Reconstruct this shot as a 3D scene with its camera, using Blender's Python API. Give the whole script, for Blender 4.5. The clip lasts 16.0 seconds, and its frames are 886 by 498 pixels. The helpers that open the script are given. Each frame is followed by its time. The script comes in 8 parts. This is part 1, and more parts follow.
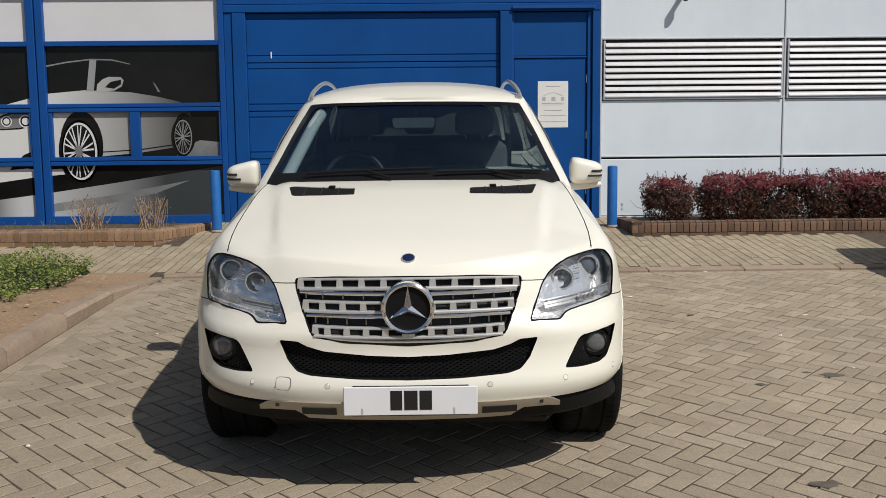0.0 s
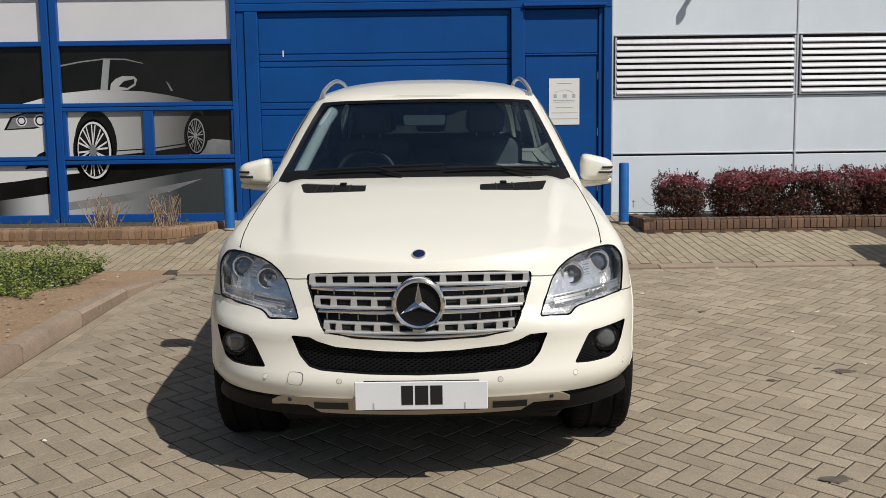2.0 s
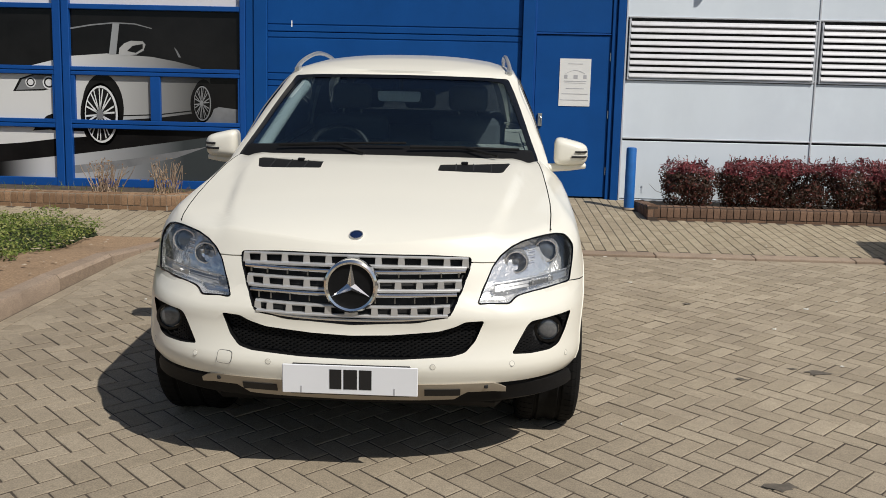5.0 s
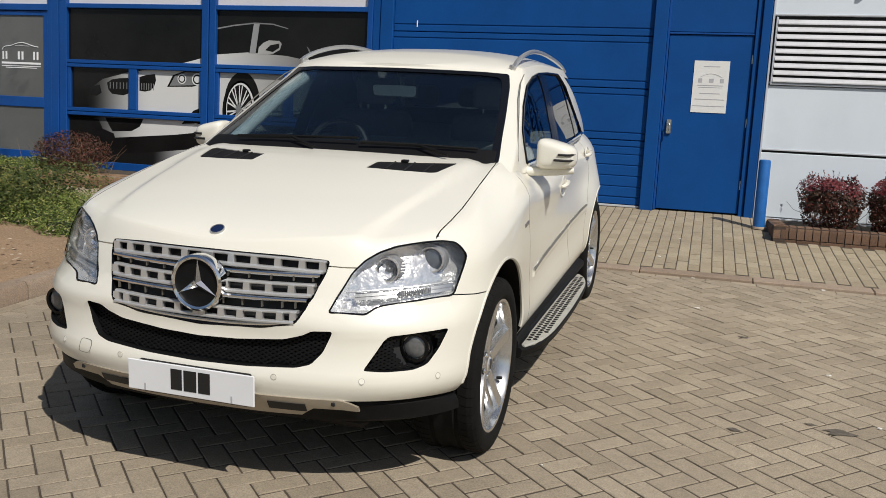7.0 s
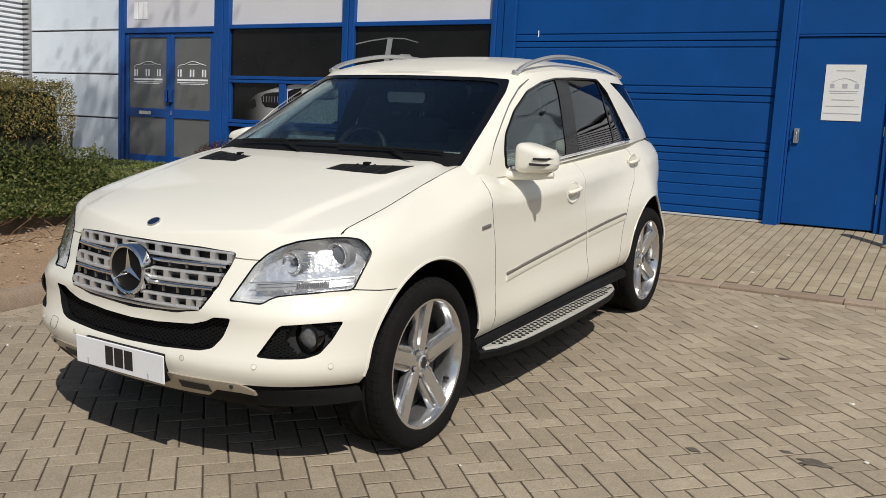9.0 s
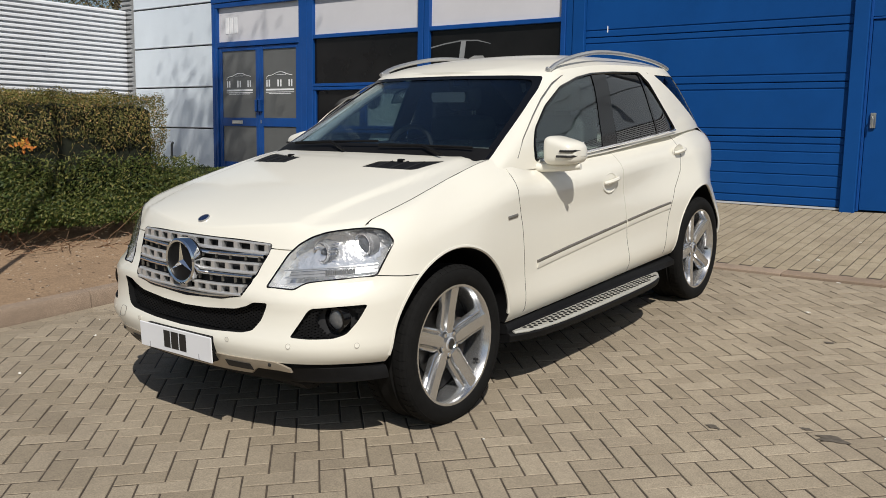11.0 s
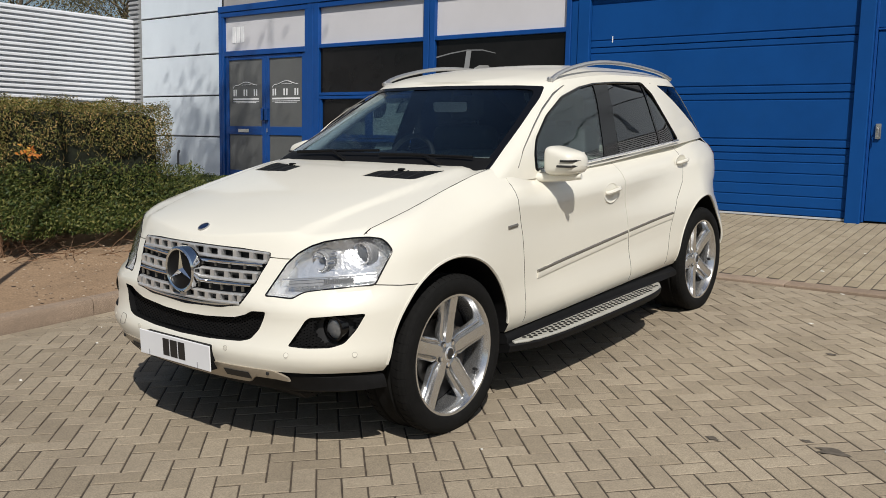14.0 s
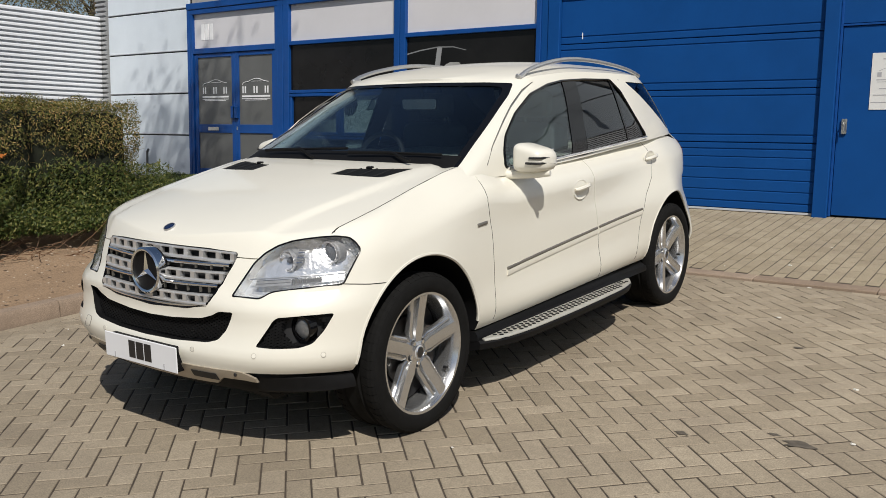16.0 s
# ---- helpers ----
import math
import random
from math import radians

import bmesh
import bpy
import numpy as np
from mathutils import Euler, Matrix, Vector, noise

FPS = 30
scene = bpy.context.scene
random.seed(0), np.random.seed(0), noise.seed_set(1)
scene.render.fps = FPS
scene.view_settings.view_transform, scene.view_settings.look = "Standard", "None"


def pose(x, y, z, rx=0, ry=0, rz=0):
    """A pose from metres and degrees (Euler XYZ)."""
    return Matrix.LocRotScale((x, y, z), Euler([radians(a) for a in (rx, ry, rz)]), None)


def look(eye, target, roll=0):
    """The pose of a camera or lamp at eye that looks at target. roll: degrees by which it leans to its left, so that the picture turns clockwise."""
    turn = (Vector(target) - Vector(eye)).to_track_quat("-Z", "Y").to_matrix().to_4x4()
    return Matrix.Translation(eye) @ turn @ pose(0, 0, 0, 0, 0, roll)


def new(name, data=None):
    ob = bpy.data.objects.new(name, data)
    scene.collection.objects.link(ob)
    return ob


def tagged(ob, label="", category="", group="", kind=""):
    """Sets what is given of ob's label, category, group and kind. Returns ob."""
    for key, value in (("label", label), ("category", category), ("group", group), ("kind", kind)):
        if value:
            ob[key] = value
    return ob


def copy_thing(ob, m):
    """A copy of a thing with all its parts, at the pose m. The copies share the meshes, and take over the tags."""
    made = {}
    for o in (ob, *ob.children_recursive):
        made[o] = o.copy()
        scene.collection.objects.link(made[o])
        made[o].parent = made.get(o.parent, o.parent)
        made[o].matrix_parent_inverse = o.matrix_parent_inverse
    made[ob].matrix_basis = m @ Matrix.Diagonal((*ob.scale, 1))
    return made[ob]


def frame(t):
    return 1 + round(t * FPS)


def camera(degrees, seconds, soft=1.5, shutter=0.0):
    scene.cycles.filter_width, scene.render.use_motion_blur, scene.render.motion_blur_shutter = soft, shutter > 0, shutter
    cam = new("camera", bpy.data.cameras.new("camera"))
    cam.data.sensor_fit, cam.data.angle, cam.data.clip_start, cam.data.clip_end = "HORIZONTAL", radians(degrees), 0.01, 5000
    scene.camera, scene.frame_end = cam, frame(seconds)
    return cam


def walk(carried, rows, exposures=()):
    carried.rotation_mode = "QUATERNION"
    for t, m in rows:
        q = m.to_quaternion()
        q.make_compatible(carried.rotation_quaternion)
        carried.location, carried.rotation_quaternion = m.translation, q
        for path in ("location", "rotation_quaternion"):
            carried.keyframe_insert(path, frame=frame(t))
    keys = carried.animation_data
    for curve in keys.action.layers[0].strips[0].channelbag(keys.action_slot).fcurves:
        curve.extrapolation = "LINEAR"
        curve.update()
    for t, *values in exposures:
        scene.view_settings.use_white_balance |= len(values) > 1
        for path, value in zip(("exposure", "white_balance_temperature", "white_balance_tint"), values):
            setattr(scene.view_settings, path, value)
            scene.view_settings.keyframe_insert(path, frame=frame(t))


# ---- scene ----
cam = camera(54.0, 16.0, soft=0.75)
PATH = [
    (0, (0.078, -0.105, 1.33), (0.115, 1.884, 1.121), -0.6),
    (0.5, (0.077, -0.122, 1.329), (0.111, 1.868, 1.126), -0.7),
    (1, (0.072, -0.136, 1.332), (0.1, 1.854, 1.133), -0.8),
    (1.5, (0.074, -0.131, 1.327), (0.093, 1.859, 1.125), -0.7),
    (2, (0.085, -0.13, 1.324), (0.094, 1.859, 1.111), -0.8),
    (2.5, (0.087, -0.124, 1.322), (0.094, 1.864, 1.098), -0.8),
    (3, (0.076, -0.139, 1.328), (0.086, 1.849, 1.109), -0.3),
    (3.5, (0.075, -0.143, 1.325), (0.086, 1.846, 1.116), -0.2),
    (4, (0.083, -0.123, 1.33), (0.094, 1.865, 1.108), -0.5),
    (4.5, (0.132, -0.032, 1.334), (0.137, 1.953, 1.092), -0.4),
    (5, (0.453, -0.014, 1.34), (0.391, 1.967, 1.073), 1.4),
    (5.2, (0.586, 0.028, 1.34), (0.487, 2.005, 1.059), 2.2),
    (7.3, (1.878, 0.646, 1.336), (1.235, 2.52, 1.062), 2.9),
    (7.5, (1.973, 0.722, 1.341), (1.278, 2.574, 1.047), 2.8),
    (7.7, (2.061, 0.814, 1.338), (1.32, 2.646, 1.027), 2.9),
    (8, (2.276, 0.904, 1.353), (1.454, 2.701, 1.042), 2.7),
    (8.2, (2.382, 0.933, 1.355), (1.529, 2.718, 1.057), 2.9),
    (10.3, (3.241, 0.919, 1.34), (2.065, 2.519, 1.096), 1.9),
    (10.5, (3.232, 0.915, 1.342), (2.055, 2.51, 1.078), 1.6),
    (11, (3.247, 0.899, 1.344), (2.054, 2.48, 1.073), 1.0),
    (11.5, (3.254, 0.916, 1.342), (2.045, 2.488, 1.082), 1.0),
    (12, (3.26, 0.929, 1.341), (2.039, 2.491, 1.081), 1.1),
    (12.5, (3.26, 0.942, 1.344), (2.038, 2.503, 1.079), 1.4),
    (13, (3.256, 0.951, 1.34), (2.05, 2.524, 1.077), 1.4),
    (13.5, (3.267, 0.942, 1.346), (2.066, 2.521, 1.088), 1.2),
    (14, (3.274, 0.921, 1.347), (2.066, 2.495, 1.096), 1.2),
    (14.5, (3.275, 0.915, 1.349), (2.066, 2.489, 1.101), 1.0),
    (15, (3.279, 0.912, 1.352), (2.073, 2.487, 1.102), 0.7),
    (15.5, (3.293, 0.919, 1.356), (2.104, 2.508, 1.106), 0.7),
    (16, (3.284, 0.947, 1.351), (2.124, 2.556, 1.094), 0.9),
]
walk(cam, [(t, look(eye, target, roll)) for t, eye, target, roll in PATH])

# ---- sky, sun and exposure ----
SUN_WAY = Vector((0.76, -0.74, 1.20)).normalized()
world = bpy.data.worlds.new("sky")
scene.world = world
world.use_nodes = True
wn = world.node_tree
sky = wn.nodes.new("ShaderNodeTexSky")
sky.sky_type, sky.sun_disc = "NISHITA", False
sky.sun_elevation = math.asin(SUN_WAY.z)
sky.sun_rotation = math.atan2(SUN_WAY.x, SUN_WAY.y)
sky.air_density, sky.dust_density, sky.ozone_density = 1.0, 1.2, 1.2
wn.nodes["Background"].inputs["Strength"].default_value = 0.061
wn.links.new(sky.outputs["Color"], wn.nodes["Background"].inputs["Color"])
sun = new("sun", bpy.data.lights.new("sun", "SUN"))
sun.data.energy, sun.data.angle, sun.data.color = 3.95, radians(0.55), (1.0, 0.955, 0.885)
sun.matrix_world = look(SUN_WAY * 60, (0, 0, 0))
scene.view_settings.exposure = 0.0


# ---- materials ----
def nodes_of(name):
    m = bpy.data.materials.new(name)
    m.use_nodes = True
    t = m.node_tree
    return m, t, t.nodes["Principled BSDF"]


def link(t, a, b):
    t.links.new(a, b)


def ramp_between(t, fac, c0, c1, p0=0.3, p1=0.7):
    r = t.nodes.new("ShaderNodeValToRGB")
    r.color_ramp.elements[0].position, r.color_ramp.elements[1].position = p0, p1
    r.color_ramp.elements[0].color, r.color_ramp.elements[1].color = (*c0, 1), (*c1, 1)
    link(t, fac, r.inputs["Fac"])
    return r.outputs["Color"]


def noise_of(t, scale, detail=4.0, rough=0.6, stretch=None):
    n = t.nodes.new("ShaderNodeTexNoise")
    n.inputs["Scale"].default_value, n.inputs["Detail"].default_value, n.inputs["Roughness"].default_value = scale, detail, rough
    c = t.nodes.new("ShaderNodeTexCoord")
    out = c.outputs["Object"]
    if stretch:
        mp = t.nodes.new("ShaderNodeMapping")
        mp.inputs["Scale"].default_value = stretch
        link(t, out, mp.inputs["Vector"])
        out = mp.outputs["Vector"]
    link(t, out, n.inputs["Vector"])
    return n.outputs["Fac"]


def mixed(t, fac, a, b, mode="MIX"):
    m = t.nodes.new("ShaderNodeMix")
    m.data_type, m.blend_type = "RGBA", mode
    if isinstance(fac, (int, float)):
        m.inputs["Factor"].default_value = fac
    else:
        link(t, fac, m.inputs["Factor"])
    for sock, v in ((m.inputs["A"], a), (m.inputs["B"], b)):
        if isinstance(v, tuple):
            sock.default_value = (*v, 1)
        else:
            link(t, v, sock)
    return m.outputs["Result"]


def bumped(t, bsdf, height, strength=0.3, distance=0.01):
    b = t.nodes.new("ShaderNodeBump")
    b.inputs["Strength"].default_value, b.inputs["Distance"].default_value = strength, distance
    link(t, height, b.inputs["Height"])
    link(t, b.outputs["Normal"], bsdf.inputs["Normal"])


def plain(name, color, rough=0.5, metal=0.0, vary=0.08, scale=6.0, bump=0.0, fine=120.0, coat=0.0, spec=0.5, dirt=None, stretch=None):
    """A surface whose colour drifts a little at two scales, with a fine relief."""
    m, t, b = nodes_of(name)
    lo = tuple(max(0.0, c * (1 - vary)) for c in color)
    hi = tuple(min(1.0, c * (1 + vary)) for c in color)
    col = ramp_between(t, noise_of(t, scale, 5, 0.65, stretch), lo, hi)
    if dirt:
        col = mixed(t, ramp_between(t, noise_of(t, scale * 0.37, 6, 0.7), (0, 0, 0), (1, 1, 1), 0.52, 0.78), col, dirt)
    link(t, col, b.inputs["Base Color"])
    b.inputs["Roughness"].default_value, b.inputs["Metallic"].default_value = rough, metal
    b.inputs["Coat Weight"].default_value, b.inputs["Coat Roughness"].default_value = coat, 0.09
    b.inputs["Specular IOR Level"].default_value = spec
    if bump:
        bumped(t, b, noise_of(t, fine, 3, 0.6), bump, 0.002)
    return m


def pieces_mat(name, c0, c1, rough=0.85, bump=0.5, fine=160.0, stain=(0.05, 0.045, 0.04), stain_scale=1.3, pale_span=None):
    """Fired or cast pieces: a tone of its own for each piece, grain, and wide stains."""
    m, t, b = nodes_of(name)
    info = t.nodes.new("ShaderNodeObjectInfo")
    geo = t.nodes.new("ShaderNodeNewGeometry")
    add = t.nodes.new("ShaderNodeMath")
    add.operation = "ADD"
    link(t, info.outputs["Random"], add.inputs[0])
    link(t, geo.outputs["Random Per Island"], add.inputs[1])
    fr = t.nodes.new("ShaderNodeMath")
    fr.operation = "FRACT"
    link(t, add.outputs[0], fr.inputs[0])
    col = ramp_between(t, fr.outputs[0], c0, c1, 0.0, 1.0)
    pos = t.nodes.new("ShaderNodeNewGeometry").outputs["Position"]

    def at(scale, detail=5):
        n = t.nodes.new("ShaderNodeTexNoise")
        n.inputs["Scale"].default_value, n.inputs["Detail"].default_value, n.inputs["Roughness"].default_value = scale, detail, 0.65
        link(t, pos, n.inputs["Vector"])
        return n.outputs["Fac"]

    grain = at(fine, 3)
    col = mixed(t, 0.55, col, ramp_between(t, grain, (0.25, 0.25, 0.25), (0.75, 0.75, 0.75), 0.3, 0.7), "OVERLAY")
    col = mixed(t, 0.22, col, ramp_between(t, at(22.0, 6), (0.3, 0.3, 0.3), (0.7, 0.7, 0.7), 0.3, 0.7), "OVERLAY")
    col = mixed(t, ramp_between(t, at(stain_scale), (0, 0, 0), (0.6, 0.6, 0.6), 0.48, 0.8), col, stain)
    if pale_span:
        # blocks grow paler in blotches across this span of x
        sep, rng_ = t.nodes.new("ShaderNodeSeparateXYZ"), t.nodes.new("ShaderNodeMapRange")
        link(t, pos, sep.inputs[0])
        link(t, sep.outputs["X"], rng_.inputs["Value"])
        rng_.inputs["From Min"].default_value, rng_.inputs["From Max"].default_value = pale_span
        rng_.interpolation_type = "SMOOTHSTEP"
        blot = t.nodes.new("ShaderNodeMath")
        blot.operation = "MULTIPLY"
        link(t, rng_.outputs["Result"], blot.inputs[0])
        link(t, ramp_between(t, at(0.8, 3), (0.35, 0.35, 0.35), (1, 1, 1), 0.3, 0.62), blot.inputs[1])
        col = mixed(t, blot.outputs[0], mixed(t, 1.0, col, (1.0, 0.99, 0.975), "MULTIPLY"), mixed(t, 1.0, col, (1.17, 1.16, 1.14), "MULTIPLY"))
    link(t, col, b.inputs["Base Color"])
    b.inputs["Roughness"].default_value = rough
    b.inputs["Specular IOR Level"].default_value = 0.3
    bumped(t, b, grain, bump, 0.003)
    return m


def glass_mat(name, tint=(1, 1, 1), clear=0.9, rough=0.0, gloss=0.04):
    """A thin pane: mirror-like gloss over a tinted see-through sheet."""
    m, t, b = nodes_of(name)
    tr = t.nodes.new("ShaderNodeBsdfTransparent")
    tr.inputs["Color"].default_value = (*[c * clear for c in tint], 1)
    gl = t.nodes.new("ShaderNodeBsdfGlossy")
    gl.inputs["Roughness"].default_value = rough
    gl.inputs["Color"].default_value = (0.95, 0.97, 1, 1)
    # gloss that grows towards grazing angles, alike on both sides of the pane
    lw = t.nodes.new("ShaderNodeLayerWeight")
    lw.inputs["Blend"].default_value = 0.5
    po, ma = t.nodes.new("ShaderNodeMath"), t.nodes.new("ShaderNodeMath")
    po.operation, ma.operation = "POWER", "MULTIPLY_ADD"
    po.inputs[1].default_value = 4.5
    ma.inputs[1].default_value, ma.inputs[2].default_value = 0.94, gloss
    link(t, lw.outputs["Facing"], po.inputs[0])
    link(t, po.outputs["Value"], ma.inputs[0])
    mx = t.nodes.new("ShaderNodeMixShader")
    link(t, ma.outputs["Value"], mx.inputs["Fac"])
    link(t, tr.outputs["BSDF"], mx.inputs[1])
    link(t, gl.outputs["BSDF"], mx.inputs[2])
    link(t, mx.outputs["Shader"], t.nodes["Material Output"].inputs["Surface"])
    return m


def print_fade(name, x0, x1, c0, c1, dim=None):
    """Printed film whose ink fades from one grey to another across the picture."""
    m, t, b = nodes_of(name)
    geo, sep = t.nodes.new("ShaderNodeNewGeometry"), t.nodes.new("ShaderNodeSeparateXYZ")
    rng_, mix = t.nodes.new("ShaderNodeMapRange"), t.nodes.new("ShaderNodeMix")
    mix.data_type = "RGBA"
    rng_.inputs["From Min"].default_value, rng_.inputs["From Max"].default_value = x0, x1
    link(t, geo.outputs["Position"], sep.inputs[0])
    link(t, sep.outputs["X"], rng_.inputs["Value"])
    link(t, rng_.outputs["Result"], mix.inputs["Factor"])
    mix.inputs["A"].default_value, mix.inputs["B"].default_value = (*c0, 1), (*c1, 1)
    out = mix.outputs["Result"]
    if dim:
        # the ink darkens again towards the picture's left end
        low = t.nodes.new("ShaderNodeMapRange")
        low.inputs["From Min"].default_value, low.inputs["From Max"].default_value = dim
        low.interpolation_type = "SMOOTHSTEP"
        link(t, sep.outputs["X"], low.inputs["Value"])
        out = mixed(t, low.outputs["Result"], (0.012, 0.012, 0.012), out)
    link(t, out, b.inputs["Base Color"])
    b.inputs["Roughness"].default_value = 0.2
    b.inputs["Specular IOR Level"].default_value = 0.25
    return m


M = {}
M["print_body"] = print_fade("printed_car_body", -4.7, -2.95, (0.66, 0.66, 0.645), (0.055, 0.055, 0.053), (-6.62, -5.60))
M["print_floor"] = print_fade("printed_floor", -5.0, -3.2, (0.56, 0.57, 0.58), (0.045, 0.052, 0.054), (-5.6, -4.9))
M["paver"] = pieces_mat("concrete_paver", (0.258, 0.216, 0.158), (0.335, 0.284, 0.213), 0.88, 0.6, 150.0, stain=(0.17, 0.14, 0.11), pale_span=(0.4, 2.6))
M["apron"] = pieces_mat("apron_paver", (0.30, 0.25, 0.172), (0.365, 0.308, 0.218), 0.88, 0.6, 150.0, stain=(0.2, 0.16, 0.12))
M["joint"] = plain("joint_sand", (0.070, 0.054, 0.039), 0.95, vary=0.4, scale=14, bump=0.8, fine=200)
M["kerb"] = pieces_mat("kerb_concrete", (0.265, 0.20, 0.147), (0.335, 0.26, 0.196), 0.9, 0.7, 120.0, stain=(0.16, 0.12, 0.09), stain_scale=2.5)
M["brick_tan"] = pieces_mat("tan_planter_brick", (0.185, 0.11, 0.062), (0.29, 0.18, 0.105), 0.85, 0.6, 140.0, stain=(0.12, 0.075, 0.05), stain_scale=3.0)
M["brick"] = pieces_mat("planter_brick", (0.105, 0.062, 0.04), (0.19, 0.115, 0.075), 0.85, 0.6, 140.0, stain=(0.10, 0.06, 0.045), stain_scale=3.0)
M["mortar"] = plain("mortar", (0.30, 0.24, 0.18), 0.95, vary=0.3, scale=20, bump=0.6)
M["soil"] = pieces_mat("bare_soil", (0.285, 0.195, 0.120), (0.295, 0.202, 0.125), 0.95, 1.0, 70.0, stain=(0.165, 0.112, 0.072), stain_scale=2.2)
M["blue"] = plain("blue_paint", (0.0056, 0.066, 0.252), 0.55, spec=0.12, vary=0.10, scale=1.5, bump=0.04, fine=40, dirt=(0.008, 0.067, 0.235))
M["blue_frame"] = plain("blue_frame_paint", (0.006, 0.066, 0.27), 0.4, spec=0.3, vary=0.10, scale=2.5)
M["bollard"] = plain("bollard_paint", (0.015, 0.13, 0.42), 0.45, vary=0.15, scale=8, dirt=(0.02, 0.08, 0.2))
M["silver"] = plain("silver_cladding", (0.70, 0.765, 0.82), 0.42, 0.0, vary=0.05, scale=0.9, bump=0.03, fine=30, dirt=(0.61, 0.67, 0.735), stretch=(1, 1, 0.35))
M["trim_silver"] = plain("silver_trim", (0.58, 0.6, 0.63), 0.4, 0.2, vary=0.05)
M["gasket"] = plain("black_gasket", (0.012, 0.012, 0.013), 0.6)
M["louvre"] = plain("white_louvre", (0.62, 0.62, 0.65), 0.45, vary=0.06, dirt=(0.46, 0.46, 0.45))
M["shade"] = plain("louvre_gap_shade", (0.02, 0.02, 0.022), 0.8)
M["panel"] = plain("grey_white_panel", (0.66, 0.65, 0.67), 0.5, vary=0.04, scale=1.2)
M["print_dark"] = plain("printed_dark", (0.010, 0.0095, 0.0095), 0.16, spec=0.22, vary=0.45, scale=1.1)
M["print_light"] = plain("printed_light", (0.66, 0.67, 0.67), 0.2, spec=0.3, vary=0.10, scale=0.8)
M["print_mid"] = plain("printed_grey", (0.20, 0.205, 0.21), 0.2, spec=0.3, vary=0.35, scale=1.2)
M["frost"] = plain("frosted_glass", (0.125, 0.128, 0.124), 0.3, vary=0.15, scale=1.0)
M["white_ink"] = plain("white_ink", (0.9, 0.9, 0.9), 0.5, vary=0.02)
M["grey_ink"] = plain("grey_ink", (0.42, 0.42, 0.44), 0.5)
M["paper"] = plain("white_paper", (0.74, 0.74, 0.72), 0.6, vary=0.03)
M["steel"] = plain("brushed_steel", (0.55, 0.54, 0.5), 0.3, 0.9, vary=0.15, scale=20)
M["corrugated"] = plain("corrugated_sheet", (0.66, 0.675, 0.70), 0.5, 0.0, vary=0.06, scale=1.5, dirt=(0.58, 0.59, 0.61))
M["wall"] = plain("rough_wall", (0.35, 0.34, 0.33), 0.8, vary=0.1, scale=2)
M["roofing"] = plain("roofing_felt", (0.12, 0.12, 0.12), 0.9, vary=0.2, scale=2)
M["strip_pipe"] = plain("grey_pipe", (0.10, 0.10, 0.10), 0.6)
M["corner_strip"] = plain("corner_grey", (0.33, 0.335, 0.34), 0.6, vary=0.15, scale=4)
M["mortar_dark"] = plain("dark_mortar", (0.07, 0.05, 0.038), 0.95, vary=0.3, scale=20, bump=0.6)
M["litter"] = plain("pale_scrap", (0.7, 0.68, 0.62), 0.8)
M["oil"] = plain("oil_stain", (0.105, 0.088, 0.068), 0.7, vary=0.35, scale=30)


def leaf_mat(name, c0, c1, c2, rough=0.5):
    m, t, b = nodes_of(name)
    geo = t.nodes.new("ShaderNodeNewGeometry")
    r = t.nodes.new("ShaderNodeValToRGB")
    e = r.color_ramp.elements
    e[0].color, e[1].color = (*c0, 1), (*c2, 1)
    mid = e.new(0.6)
    mid.color = (*c1, 1)
    e[2].position = 1.0
    link(t, geo.outputs["Random Per Island"], r.inputs["Fac"])
    link(t, r.outputs["Color"], b.inputs["Base Color"])
    b.inputs["Roughness"].default_value = rough
    b.inputs["Specular IOR Level"].default_value = 0.22
    return m


M["leaf_hedge"] = leaf_mat("hedge_leaf", (0.050, 0.062, 0.015), (0.165, 0.158, 0.042), (0.38, 0.245, 0.10))
M["leaf_skirt"] = leaf_mat("shrub_leaf", (0.018, 0.034, 0.008), (0.060, 0.078, 0.017), (0.16, 0.15, 0.045))
M["leaf_cover"] = leaf_mat("cover_leaf", (0.055, 0.092, 0.016), (0.14, 0.18, 0.036), (0.30, 0.30, 0.10))
M["leaf_red"] = leaf_mat("red_leaf", (0.022, 0.019, 0.010), (0.062, 0.030, 0.019), (0.16, 0.045, 0.036))
M["leaf_tip"] = leaf_mat("red_tip_leaf", (0.075, 0.020, 0.020), (0.16, 0.032, 0.036), (0.30, 0.06, 0.07))
M["leaf_far"] = leaf_mat("far_leaf", (0.09, 0.085, 0.035), (0.16, 0.14, 0.06), (0.25, 0.19, 0.09))
M["leaf_dry"] = leaf_mat("dry_leaf", (0.12, 0.06, 0.03), (0.2, 0.11, 0.05), (0.28, 0.18, 0.08))
M["cover_shade"] = plain("painted_cover_shade", (0.025, 0.038, 0.009), 0.95, vary=0.5, scale=14, bump=1.0, fine=40)
M["leaf_shade"] = plain("painted_foliage_shade", (0.010, 0.013, 0.005), 0.95, vary=0.5, scale=12, bump=1.0, fine=40)
M["stone"] = pieces_mat("soil_stone", (0.20, 0.14, 0.09), (0.47, 0.39, 0.30), 0.9, 0.5, 120.0, stain=(0.2, 0.15, 0.1))
M["leaf_orange"] = leaf_mat("orange_leaf", (0.35, 0.10, 0.02), (0.5, 0.19, 0.03), (0.45, 0.28, 0.05))
M["twig"] = plain("dry_twig", (0.22, 0.13, 0.075), 0.9, vary=0.4, scale=20)
M["stalk"] = plain("bare_stalk", (0.36, 0.27, 0.19), 0.9, vary=0.4, scale=20)
